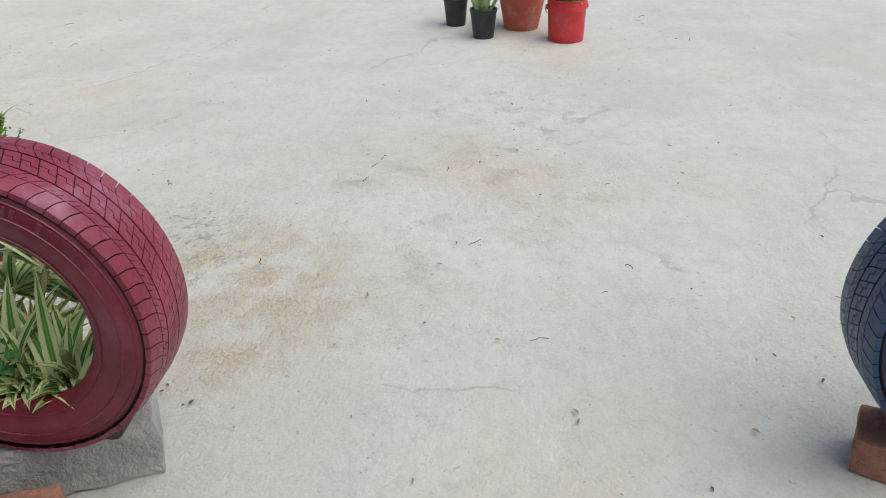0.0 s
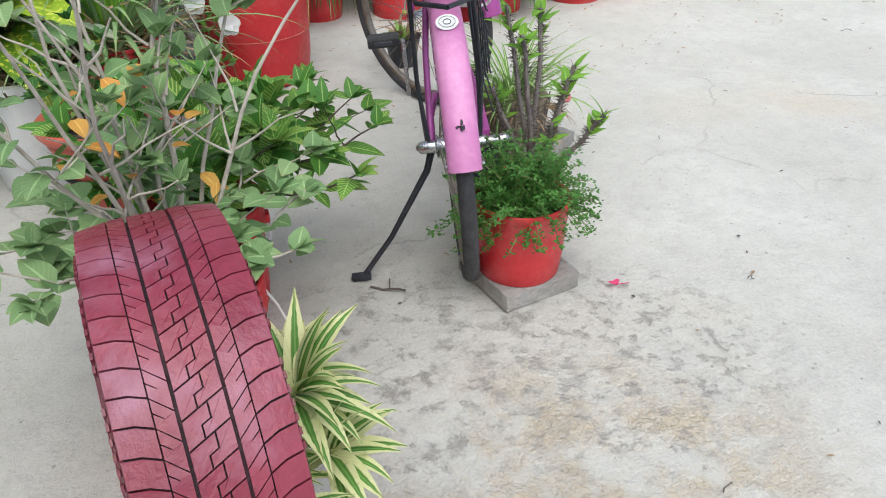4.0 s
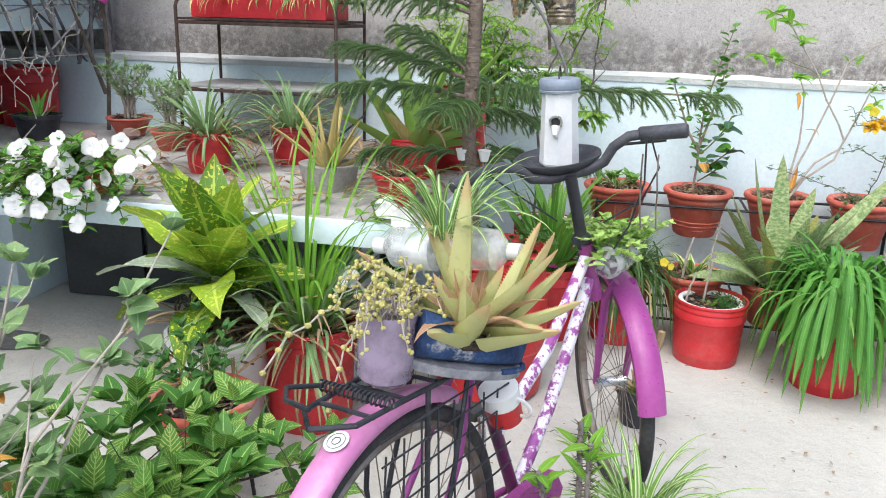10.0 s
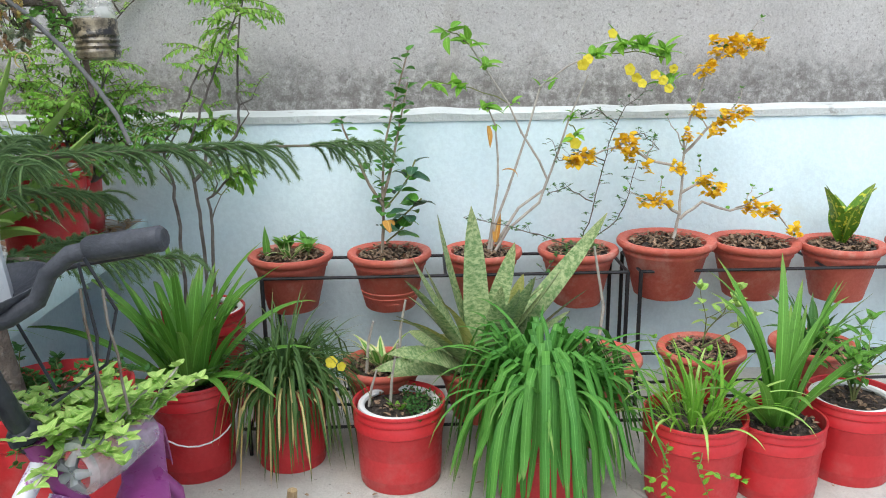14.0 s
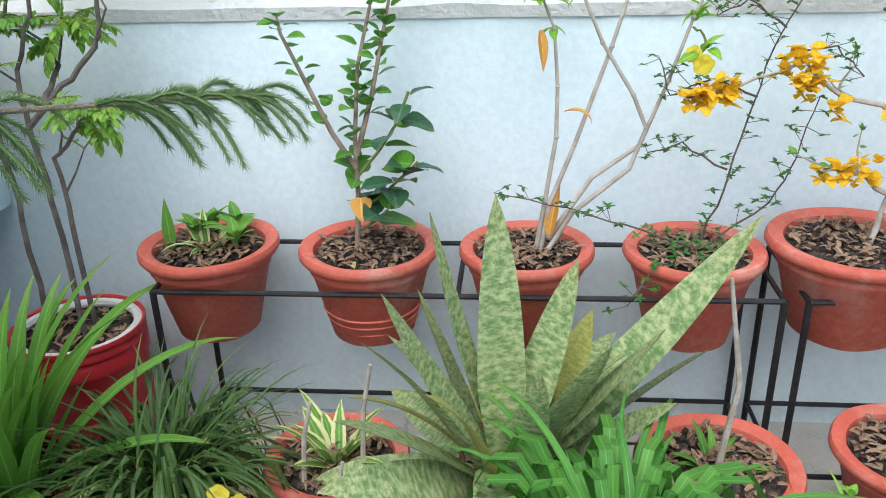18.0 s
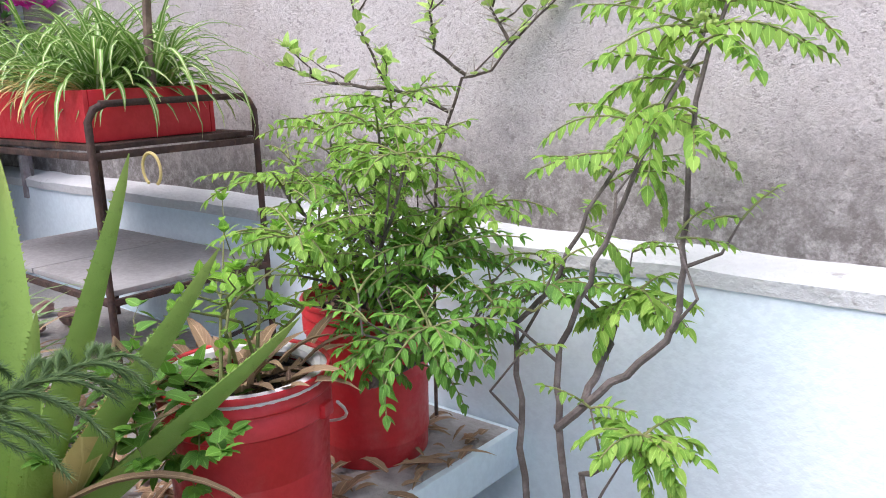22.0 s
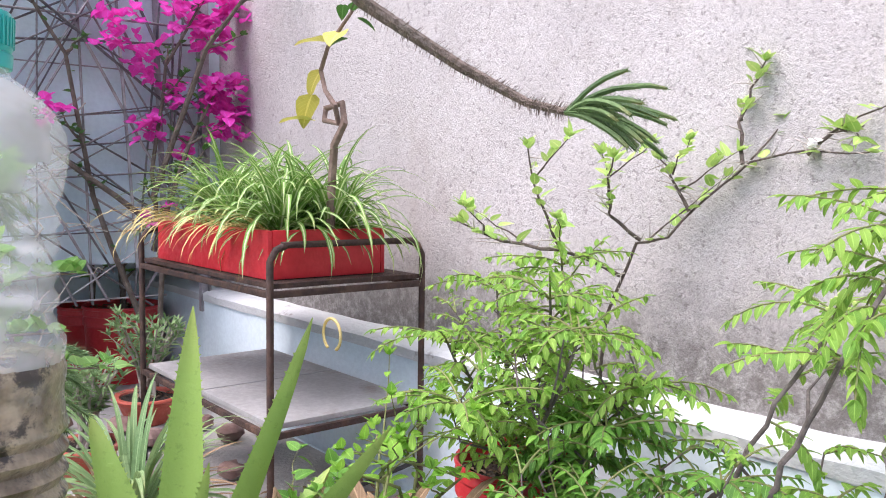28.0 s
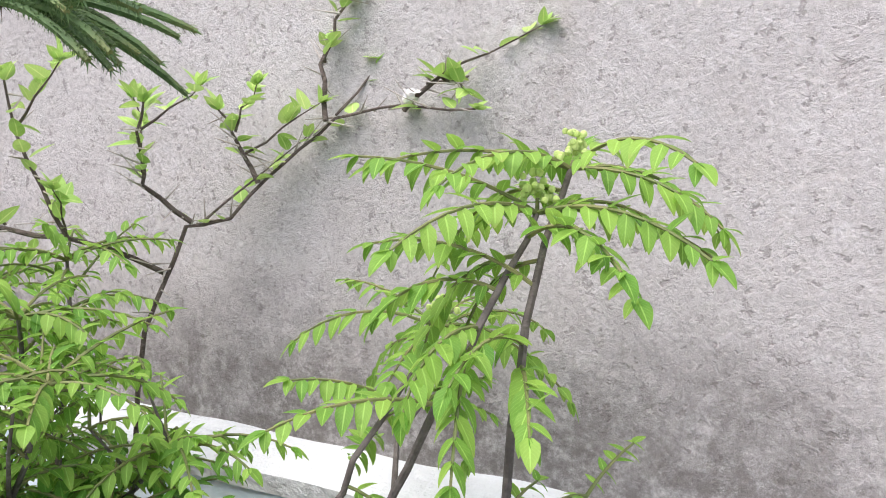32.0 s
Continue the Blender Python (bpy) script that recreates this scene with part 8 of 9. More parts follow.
for c, n, sp in (((0.04, 0.25, 1.20), 30, 0.075), ((0.08, 0.27, 1.08), 24, 0.06), ((0.0, -0.12, 1.41), 16, 0.07), ((0.0, -0.05, 1.30), 12, 0.06), ((0.03, 0.12, 1.50), 22, 0.08), ((0.06, 0.22, 1.42), 16, 0.06), ((0.0, -0.02, 1.05), 9, 0.05), ((0.02, 0.08, 1.18), 9, 0.05), ((0.02, 0.10, 0.98), 5, 0.04), ((0.02, -0.35, 1.1), 5, 0.05), ((0.05, 0.0, 0.75), 4, 0.06), ((0.02, -0.7, 1.3), 6, 0.1), ((0.04, 0.3, 1.55), 14, 0.06)):
    for k in range(int(n * 1.7)):
        bracts(fb, (c[0] + R(-sp, sp), c[1] + R(-sp, sp), c[2] + R(-sp, sp)), R(0.026, 0.042))
tagged(part("blossom", fb, L_MAGENTA, th, "magenta papery bracts"), kind="stuff")
# a loose tangle of dry creeper low on the trellis
sb = Mesh()
for k in range(60):
    y, z0 = R(1.9, 3.6), R(1.0, 1.7)
    sb.tube(bent((R(-0.02, 0.12), y, z0), (R(-0.02, 0.2), y + R(-0.35, 0.35), z0 + R(-0.35, 0.25)), R(-0.1, 0.1), 6, 0.02), R(0.002, 0.004), 5)
ob = single("dry_creeper", sb, M_STEM, "tangle of dry creeper stems on the trellis", "creeper", pose(-1.70, 0, 0), kind="stuff")

# ---------------------------------------------------------------- the young araucaria
PX, PY = 0.64, 2.775
th = potted("araucaria", pose(PX, PY, 0.0), "young Norfolk Island pine with drooping furry branches")
part("trunk", Mesh().tube([(0.03, 0.06, 0.47), (0.02, 0.02, 0.7), (0.0, 0.0, 1.0), (0.01, 0.0, 1.4), (0.0, 0.01, 1.75), (0.02, 0.0, 2.3)], [0.030, 0.027, 0.025, 0.024, 0.022, 0.018], 14), M_TRUNK, th, "grey ringed trunk")
rg = Mesh()
for k in range(22):
    rg.ring((0.005, 0.002, 0.75 + 0.045 * k + R(-0.008, 0.008)), 0.0255, 0.0022, "z", 18, 5)
tagged(part("ringed_bark", rg, M_TRUNK, th), kind="stuff")
FRONDS = (
    # start height, azimuth, elevation, length, droop, branchlets, branchlet length
    (1.155, 31.5, -1, 1.06, 0.05, 48, 0.15), (1.08, 60, -6, 0.40, 0.2, 14, 0.12), (1.10, 100, 10, 0.55, 0.2, 15, 0.13), (1.18, 170, 18, 0.50, 0.25, 16, 0.14), (1.12, 215, 12, 0.46, 0.25, 15, 0.14), (1.10, 265, 6, 0.34, 0.2, 13, 0.12), (1.15, 320, 8, 0.34, 0.15, 12, 0.11), (1.20, 135, 22, 0.5, 0.2, 15, 0.13),
    (1.44, 190, 20, 0.55, 0.25, 16, 0.14), (1.40, 225, 15, 0.50, 0.25, 14, 0.14), (1.42, 150, 20, 0.62, 0.2, 16, 0.14),
    (0.92, 30, -5, 0.50, 0.1, 15, 0.11), (0.90, 75, 0, 0.42, 0.1, 13, 0.11), (0.92, 190, 5, 0.36, 0.2, 13, 0.11))
tw, nb = Mesh(), Mesh()
for h, az, el, L, dr, n, bl in FRONDS:
    tw, nb = Mesh(), Mesh()
    needle_frond(tw, nb, (0.0, 0.0, h), way(az, el), L, n if L > 1 else int(n * 1.7), bl, dr, 1.9, 1.0, (0.70, 0.80) if L > 1 else (2, 2))
    br = part("branch", tw, M_TRUNK, th)
    tagged(part("needles", nb, L_PINE, br), kind="stuff")
# a long upper branch, bare but for its tip
tw, nb = Mesh(), Mesh()
path = [Vector(p) for p in ((0.0, 0.02, 2.0), (-0.10, 0.35, 2.0), (-0.15, 0.60, 1.89), (-0.15, 0.72, 1.82), (-0.11, 0.86, 1.745), (-0.06, 0.95, 1.695), (-0.01, 0.985, 1.68))]
tw.tube(path, [0.012, 0.0115, 0.011, 0.010, 0.0085, 0.007, 0.0055], 8)
for a, c in zip(path, path[1:]):
    t = (c - a).normalized()
    o = t.orthogonal()
    for j in range(120):
        m = a.lerp(c, j / 120)
        w = Matrix.Rotation(R(0, 6.28), 3, t) @ o
        tw.put([m, m + t * 0.002, m + w * 0.017 + t * 0.008], [(0, 1, 2)])
br = part("branch", tw, M_TRUNK, th, "bare upper branch with scaly bark")
tip = path[-1]
for k in range(24):
    d = (Vector((0.65, 0.30, 0.12)) + way(k * 137.5, R(-35, 35)) * 0.48).normalized()
    L = R(0.09, 0.17)
    pts, e = [tip + way(R(0, 360), 0) * 0.005], tip.copy()
    for s in range(6):
        e = e + d * (L / 6)
        d = (d - UP * R(0.06, 0.20)).normalized()
        pts.append(e.copy())
    nb.tube(pts, [0.004] * 6 + [0.0025], 5)
    for a, c in zip(pts, pts[1:]):
        t = (c - a).normalized()
        o = t.orthogonal().normalized()
        for j in range(26):
            m = a.lerp(c, j / 26)
            w = Matrix.Rotation(j * 2.399 + R(0, 1), 3, t) @ o
            s = t.cross(w) * 0.0012
            nb.put([m - s, m + s, m + w * 0.008 + t * 0.008], [(0, 1, 2)], [(0, 0), (1, 0), (0.5, 1)])
tagged(part("needles", nb, L_PINE, br), kind="stuff")
nb, tw = Mesh(), Mesh()
needle_frond(tw, nb, (0.0, 0.0, 1.74), way(38, 2), 0.47, 20, 0.09, 0.1, 0.5, 1.0, (0.0, 0.6))
br = part("branch", tw, M_TRUNK, th)
tagged(part("needles", nb, L_PINE, br), kind="stuff")

# ---------------------------------------------------------------- hanging bottles
M_CLEAR = clear_plastic("cloudy_bottle", (0.80, 0.82, 0.77), 0.17, 0.08)
M_MILKY = clear_plastic("milky_bottle", (0.84, 0.86, 0.86), 0.42, 0.20)
M_TEAL = surface("teal_cap", (0.01, 0.36, 0.33), (0.02, 0.45, 0.40), 20, 0.35, 0.1, 80)
M_DUST = surface("dusty_soil", (0.035, 0.027, 0.018), (0.14, 0.115, 0.075), 45, 0.95, 0.8, 90, stain=(0.025, 0.02, 0.015), stain_scale=30, stain_lo=0.48, stain_hi=0.56, dist=0.003)


M_WETSOIL = surface("soil_behind_plastic", (0.10, 0.075, 0.045), (0.36, 0.30, 0.20), 38, 0.35, 0.4, 90, stain=(0.025, 0.02, 0.014), stain_scale=26, stain_lo=0.50, stain_hi=0.58, coat=0.6)


def ribs(r, z0, z1, n, amp):
    out = []
    for i in range(n * 6 + 1):
        t = i / (n * 6)
        out.append((r + amp * math.cos(t * n * 2 * math.pi), z0 + (z1 - z0) * t))
    return out


th = thing("bottle_planter", pose(0.926, 2.938, 1.374, 0, 3, 115) @ Matrix.Diagonal((1.12, 1.12, 1.0, 1.0)), "clear plastic bottle planter with a teal cap, half full of soil", "bottle", "hanging bottles")
prof = [(0.001, 0.004), (0.034, 0.0), (0.042, 0.004), (0.0445, 0.012)] + ribs(0.044, 0.016, 0.055, 3, 0.0018) + ribs(0.0435, 0.06, 0.105, 1, 0.0006) + ribs(0.039, 0.112, 0.188, 5, 0.0016) + [(0.0425, 0.20), (0.0435, 0.212), (0.042, 0.222), (0.037, 0.233), (0.026, 0.245), (0.016, 0.252), (0.0145, 0.262)]
body = Mesh().lathe(prof, 48)
# a window is cut in one side, above the soil
keep = []
for q in body.f:
    c = sum((Vector(body.v[i]) for i in q), Vector()) / len(q)
    ang = math.degrees(math.atan2(c.y, c.x)) % 360
    if not (0.108 < c.z < 0.196 and 95 < ang < 180):
        keep.append(q)
body.f = keep
part("bottle", body, M_CLEAR, th, "clear plastic with a window cut in it")
fill = [(0.001, 0.002), (0.0345, -0.0008), (0.0428, 0.0035), (0.0452, 0.012)] + ribs(0.0447, 0.016, 0.055, 3, 0.0018) + ribs(0.0442, 0.06, 0.088, 1, 0.0006) + [(0.043, 0.094), (0.03, 0.099), (0.001, 0.096)]
part("soil", Mesh().lathe(fill, 40, wob=0.004), M_WETSOIL, th, "layered brown soil behind the plastic")
cap = part("cap", Mesh().lathe([(0.0165, 0.256), (0.0168, 0.260), (0.0168, 0.264), (0.0158, 0.265), (0.0165, 0.267), (0.0168, 0.284), (0.0155, 0.287), (0.001, 0.287)], 32), M_TEAL, th, "teal screw cap")
kn = Mesh()
for k in range(40):
    a = 2 * math.pi * k / 40
    kn.box((math.cos(a) * 0.0168, math.sin(a) * 0.0168, 0.276), (0.0012, 0.0012, 0.016), 0, Matrix.Rotation(a, 4, "Z"))
tagged(part("ridges", kn, M_TEAL, cap), kind="stuff")
part("string", Mesh().tube([(0, 0, 0.285), (0.0, 0.01, 0.40), (-0.10, -0.06, 0.60)], 0.0012, 5), M_WHITEP, th, "hanging string")


def cut_bottle(m, label, h=0.22, r=0.045, rt=0.035):
    """A bottle hung upright with a large window cut in its upper side."""
    th = thing("bottle_planter", m, label, "bottle", "hanging bottles")
    n = 40
    pr = [(r * 0.94, 0.0), (r, 0.012)] + ribs(r, 0.02, h * 0.3, 2, 0.0016) + ribs(r * 0.98, h * 0.32, h * 0.75, 4, 0.0016) + [(r * 0.95, h * 0.8), (rt, h * 0.92), (rt * 0.6, h), (rt * 0.42, h * 1.06)]
    v, f = [], []
    for i, (rr, z) in enumerate(pr):
        for k in range(n):
            a = 2 * math.pi * k / n
            v.append((math.cos(a) * rr, math.sin(a) * rr, z))
    for i in range(len(pr) - 1):
        for k in range(n):
            if pr[i][1] > h * 0.42 and pr[i][1] < h * 0.86 and n * 0.62 < k < n * 0.92:
                continue
            p, q = i * n + k, i * n + (k + 1) % n
            f.append((p, q, q + n, p + n))
    f.append(tuple(range(n - 1, -1, -1)))
    part("bottle", Mesh().put(v, f), M_MILKY, th, "milky ribbed plastic with a cut window")
    part("soil", Mesh().lathe([(0.001, 0.004), (r * 0.9, 0.004), (r * 0.95, 0.03), (r * 0.94, h * 0.36), (0.001, h * 0.38)], 30, wob=0.03), M_DUST, th)
    return th


th = cut_bottle(pose(0.725, 2.765, 1.478, 2, -2, 30), "milky cut bottle of drying succulents tied to the pine trunk", 0.34, 0.043)
back = th.matrix_basis.inverted()
KINDS = [Mesh(), Mesh(), Mesh()]
sb = Mesh()


def rosette(mesh, c, axis, size):
    """A small whorl of thick pointed leaves."""
    o = axis.orthogonal().normalized()
    for j in range(11):
        out = Matrix.Rotation(j * 2.399, 3, axis) @ o
        lift = 0.25 + 0.07 * j
        L = size * R(0.8, 1.1) * (1.0 - 0.035 * j)
        mesh.blade(c + out * 0.0012, (out + axis * lift).normalized(), L, L * 0.66, R(-0.3, 0.5), 4, 0.5, "oval", thick=0.0016)


# a dense cushion in the window, a yellow clump beside it, and strands that trail down past the branch
for (cx, cy, cz), (wx, wy, wz), n, odds, sag in (((0.785, 2.845, 1.665), (0.02, 0.05, 0.034), 60, (6, 4, 2), 0.0), ((0.79, 2.845, 1.60), (0.015, 0.045, 0.05), 36, (2, 6, 2), 0.3),
                                           ((0.75, 2.785, 1.665), (0.02, 0.02, 0.022), 12, (0, 2, 6), 0.0), ((0.77, 2.765, 1.58), (0.03, 0.025, 0.06), 8, (0, 5, 2), 0.3), ((0.79, 2.805, 1.45), (0.02, 0.05, 0.06), 34, (3, 6, 1), 1.0), ((0.79, 2.88, 1.46), (0.02, 0.025, 0.02), 6, (6, 1, 0), 1.0)):
    for k in range(n):
        c = Vector((cx + R(-wx, wx), cy + R(-wy, wy), cz + R(-wz, wz)))
        q = Vector((0.765, c.y * 0.5 + 1.42 + R(-0.02, 0.02), max(c.z - 0.01, 1.60) + R(-0.01, 0.03)))
        pull = R(0, sum(odds))
        kind = 0 if pull < odds[0] else 1 if pull < odds[0] + odds[1] else 2
        ax = (Vector((0.75, 0, 0)) + UP * R(-0.5, 0.7) + way(R(0, 360), 0) * 0.55).normalized()
        if k % 2 == 0 or sag == 0:
            pts = [q]
            for i in range(1, 7):
                pts.append(q.lerp(c - ax * 0.006, i / 6) + (way(R(0, 360), R(-40, 40)) * 0.007 if i < 6 else Vector()))
            sb.tube([back @ v for v in pts], [0.0013, 0.0013, 0.0012, 0.0012, 0.0011, 0.001, 0.001], 5)
        rosette(KINDS[kind], back @ c, ax, R(0.012, 0.019))
tagged(part("stem_tangle", sb, M_TRUNK, th), kind="stuff")
for mesh, nm, lo, hi, lab in zip(KINDS, ("green", "brown", "yellow"), ((0.20, 0.25, 0.14), (0.36, 0.22, 0.13), (0.50, 0.34, 0.08)), ((0.44, 0.48, 0.30), (0.68, 0.46, 0.27), (0.78, 0.60, 0.22)), ("grey-green rosettes", "withered brown rosettes", "yellow rosettes")):
    tagged(part("rosette_mass", mesh, foliage("succulent_" + nm, lo, hi, rough=0.6, glow=0.1), th, lab), kind="stuff")
th = cut_bottle(pose(0.745, 2.888, 1.558, 0, 0, 200), "milky cut bottle hanging behind the pine trunk", 0.25, 0.043)
th = cut_bottle(pose(0.70, 2.86, 1.665, 0, 4, 100), "dusty cut bottle tied among the branches", 0.20, 0.045)
# jade plant sprigs between the bottles
th = potted("jade_plant", pose(0.83, 2.94, 1.505), "trailing elephant bush with round bright leaves")
st = [[(0, 0, 0), (0.03, 0.02, 0.08), (0.02, 0.0, 0.16), (0.0, -0.02, 0.23)], [(0, 0, 0), (-0.03, -0.03, -0.03), (-0.05, -0.07, -0.05)], [(0, 0, 0), (-0.04, 0.03, 0.06), (-0.10, 0.05, 0.05)], [(0, 0, 0), (0.01, -0.02, -0.05), (0.0, -0.03, -0.10)], [(0, 0, 0), (-0.02, 0.03, -0.02), (-0.03, 0.05, -0.06)], [(0, 0, 0.0), (-0.05, -0.05, 0.02), (-0.1, -0.08, 0.04)]]
branchy(th, (0, 0, 0), st, foliage("jade_leaf", (0.12, 0.34, 0.05), (0.30, 0.52, 0.14), glow=0.3), surface("brown_stem", (0.13, 0.085, 0.07), (0.20, 0.14, 0.12), 20, 0.8, 0.3, 80), (0.0145, 0.014), 18, (0, 60), 0.12, "oval", 0.2, 3, 0.0034, 3)
part("branch", Mesh().tube([(-0.28, -0.25, -0.02), (-0.09, -0.07, 0.0), (0.01, 0.01, 0.0), (0.05, 0.02, -0.10), (0.06, 0.02, -0.22)], [0.012, 0.011, 0.009, 0.008, 0.006], 8), M_TRUNK, th, "grey branch the bottles hang from")
single("grey_pipe", Mesh().tube([(0.785, 2.80, 1.512), (0.813, 2.831, 1.479), (0.866, 2.882, 1.402), (0.911, 2.926, 1.317), (0.945, 2.955, 1.24), (0.965, 2.965, 1.17)], 0.0056, 10), surface("grey_cord", (0.20, 0.19, 0.19), (0.30, 0.29, 0.29), 20, 0.8, 0.5, 90), "thin grey branch stub among the bottles", "branch")
# a second, far bottle seen high in the tree and small white cups on strings
th = potted("cup_planter", pose(0.67, 2.83, 0.90), "small white plastic cups hung on strings from the pine")
for x, y in ((-0.05, -0.06), (0.03, -0.06)):
    part("cup", Mesh().lathe([(0.014, 0), (0.022, 0.035), (0.024, 0.036), (0.024, 0.04), (0.019, 0.04), (0.001, 0.03)], 24, (x, y, 0)), M_WHITEP, th, "white plastic cup")
    part("string", Mesh().tube([(x, y + 0.02, 0.038), (x * 0.3, 0.02, 0.12), (0, 0.0, 0.16)], 0.0008, 4), M_WHITEP, th)

# ---------------------------------------------------------------- what rides on the bicycle
th = thing("bird_feeder", pose(1.012, 2.13, 1.006, 2, -3, 0), "white plastic bird feeder with a grey lid on the handlebar tray", "bird feeder")
part("tray", Mesh().lathe([(0.001, 0.014), (0.06, 0.012), (0.095, 0.022), (0.112, 0.040), (0.116, 0.040), (0.116, 0.034), (0.10, 0.014), (0.06, 0.002), (0.001, 0.002)], 44), M_GRIP, th, "black round tray").matrix_basis = pose(0, 0, 0, 4, -6, 0)
v = Mesh()
prof = [(0.050, 0.016), (0.053, 0.022), (0.050, 0.10), (0.047, 0.19), (0.0475, 0.205), (0.046, 0.212), (0.001, 0.212)]
v.lathe([(r, z) for r, z in prof], 8)
part("jar", v, surface("milky_jar", (0.66, 0.68, 0.68), (0.74, 0.75, 0.75), 8, 0.35, 0.1, 60, stain=(0.55, 0.52, 0.46), stain_scale=6), th, "milky octagonal jar", False)
part("lid", Mesh().lathe([(0.048, 0.206), (0.053, 0.208), (0.054, 0.213), (0.051, 0.215), (0.0535, 0.218), (0.0535, 0.238), (0.05, 0.242), (0.001, 0.243)], 40), surface("grey_blue_lid", (0.20, 0.24, 0.30), (0.28, 0.33, 0.40), 8, 0.5, 0.2, 60), th, "grey-blue screw lid")
part("wire_loop", Mesh().ring((0, 0, 0.243), 0.030, 0.0018, "x", 20, 6, 0, 180), M_IRON, th)
hx, hy = -0.10, -0.995
hole = part("feeding_hole", Mesh().lathe([(0.017, 0), (0.0185, 0.002), (0.0185, 0.006), (0.0125, 0.006), (0.0115, 0.001), (0.001, 0.0008)], 28), M_CHROME, th, "round hole with a pale collar")
hole.matrix_basis = pose(hx * 0.0475, hy * 0.0475, 0.135) @ Vector((hx, hy, 0)).to_track_quat("Z", "Y").to_matrix().to_4x4()
# the jar is closed here: a near-black disc paints the shade inside the hole
inn = part("hole_dark", Mesh().lathe([(0.0115, 0.0026), (0.001, 0.0028)], 24), M_TYRE_IN, th)
inn.matrix_basis = hole.matrix_basis.copy()
part("spout", Mesh().tube([(hx * 0.052, hy * 0.052, 0.125), (hx * 0.062, hy * 0.062, 0.105), (hx * 0.056, hy * 0.056, 0.093)], [0.012, 0.008, 0.002], 10), M_WHITEP, th)

th = thing("shoe_planter", pose(0.915, 1.365, 0.748, -12, 6, -58), "old blue running shoe planted with a dying aloe", "shoe")
M_SOLE = surface("dirty_sole", (0.16, 0.17, 0.20), (0.34, 0.34, 0.36), 20, 0.8, 0.4, 90)
M_DENIM = surface("blue_shoe_cloth", (0.012, 0.03, 0.09), (0.03, 0.08, 0.21), 16, 0.85, 0.6, 110, stain=(0.42, 0.42, 0.44), stain_scale=11, stain_lo=0.56, stain_hi=0.66)
vb, fb_ = [], []
nn, mm = 26, 18
for i in range(nn + 1):
    t = i / nn
    y = -0.115 + 0.23 * t
    w = 0.040 * (1 - 0.12 * math.sin(t * math.pi)) * (math.sin(math.pi * min(1, 0.08 + t * 0.95)) ** 0.35 + 0.04)
    hgt = 0.050 + 0.045 * (1 - t) ** 1.2
    for k in range(mm):
        a = 2 * math.pi * k / mm
        vb.append((math.cos(a) * w, y, 0.022 + hgt * 0.5 + math.sin(a) * hgt * 0.5))
for i in range(nn):
    for k in range(mm):
        a, c = i * mm + k, i * mm + (k + 1) % mm
        fb_.append((a, c, c + mm, a + mm))
fb_ += [tuple(range(mm)), tuple(nn * mm + k for k in range(mm - 1, -1, -1))]
part("upper", Mesh().put(vb, fb_), M_DENIM, th, "scuffed blue cloth upper")
sole = []
for t in range(25):
    a = 2 * math.pi * t / 24
    sole.append((math.cos(a) * 0.037, math.sin(a) * 0.118))
part("sole", Mesh().put([(x, y, 0.0) for x, y in sole[:-1]] + [(x * 1.04, y * 1.02, 0.020) for x, y in sole[:-1]], [tuple(range(23, -1, -1)), tuple(range(24, 48))] + [(k, (k + 1) % 24, 24 + (k + 1) % 24, 24 + k) for k in range(24)]), M_SOLE, th, "dirty grey sole")
part("sole_band", Mesh().tube([(x * 1.06, y * 1.025, 0.02) for x, y in sole[2:12]], 0.006, 6), M_DENIM, th)
lac = Mesh()
for k in range(4):
    lac.tube([(-0.02, 0.0 + 0.022 * k, 0.088 - 0.004 * k), (0, 0.005 + 0.022 * k, 0.096 - 0.004 * k), (0.02, 0.012 + 0.022 * k, 0.088 - 0.004 * k)], 0.003, 6)
part("lace", lac, M_WHITEP, th)
def fading_leaf():
    """Pale yellow-green at its base, turning peach and brown towards the tip."""
    m = foliage("fading_aloe", (0.46, 0.49, 0.19), (0.66, 0.64, 0.33), rough=0.5, glow=0.15, veins=0.0)
    nt = m.node_tree
    p = nt.nodes["Principled BSDF"]
    base = p.inputs["Base Color"].links[0].from_socket
    sep = nt.nodes.new("ShaderNodeSeparateXYZ")
    nt.links.new(nt.nodes.new("ShaderNodeTexCoord").outputs["UV"], sep.inputs[0])
    r = nt.nodes.new("ShaderNodeMapRange")
    r.inputs[1].default_value, r.inputs[2].default_value = 0.82, 1.25
    nt.links.new(math_of(nt, "ADD", sep.outputs[1], math_of(nt, "MULTIPLY", noise_at(nt, coords(nt), 20), 0.2)), r.inputs[0])
    nt.links.new(mix(nt, r.outputs[0], base, (0.62, 0.30, 0.17)), p.inputs["Base Color"])
    return m


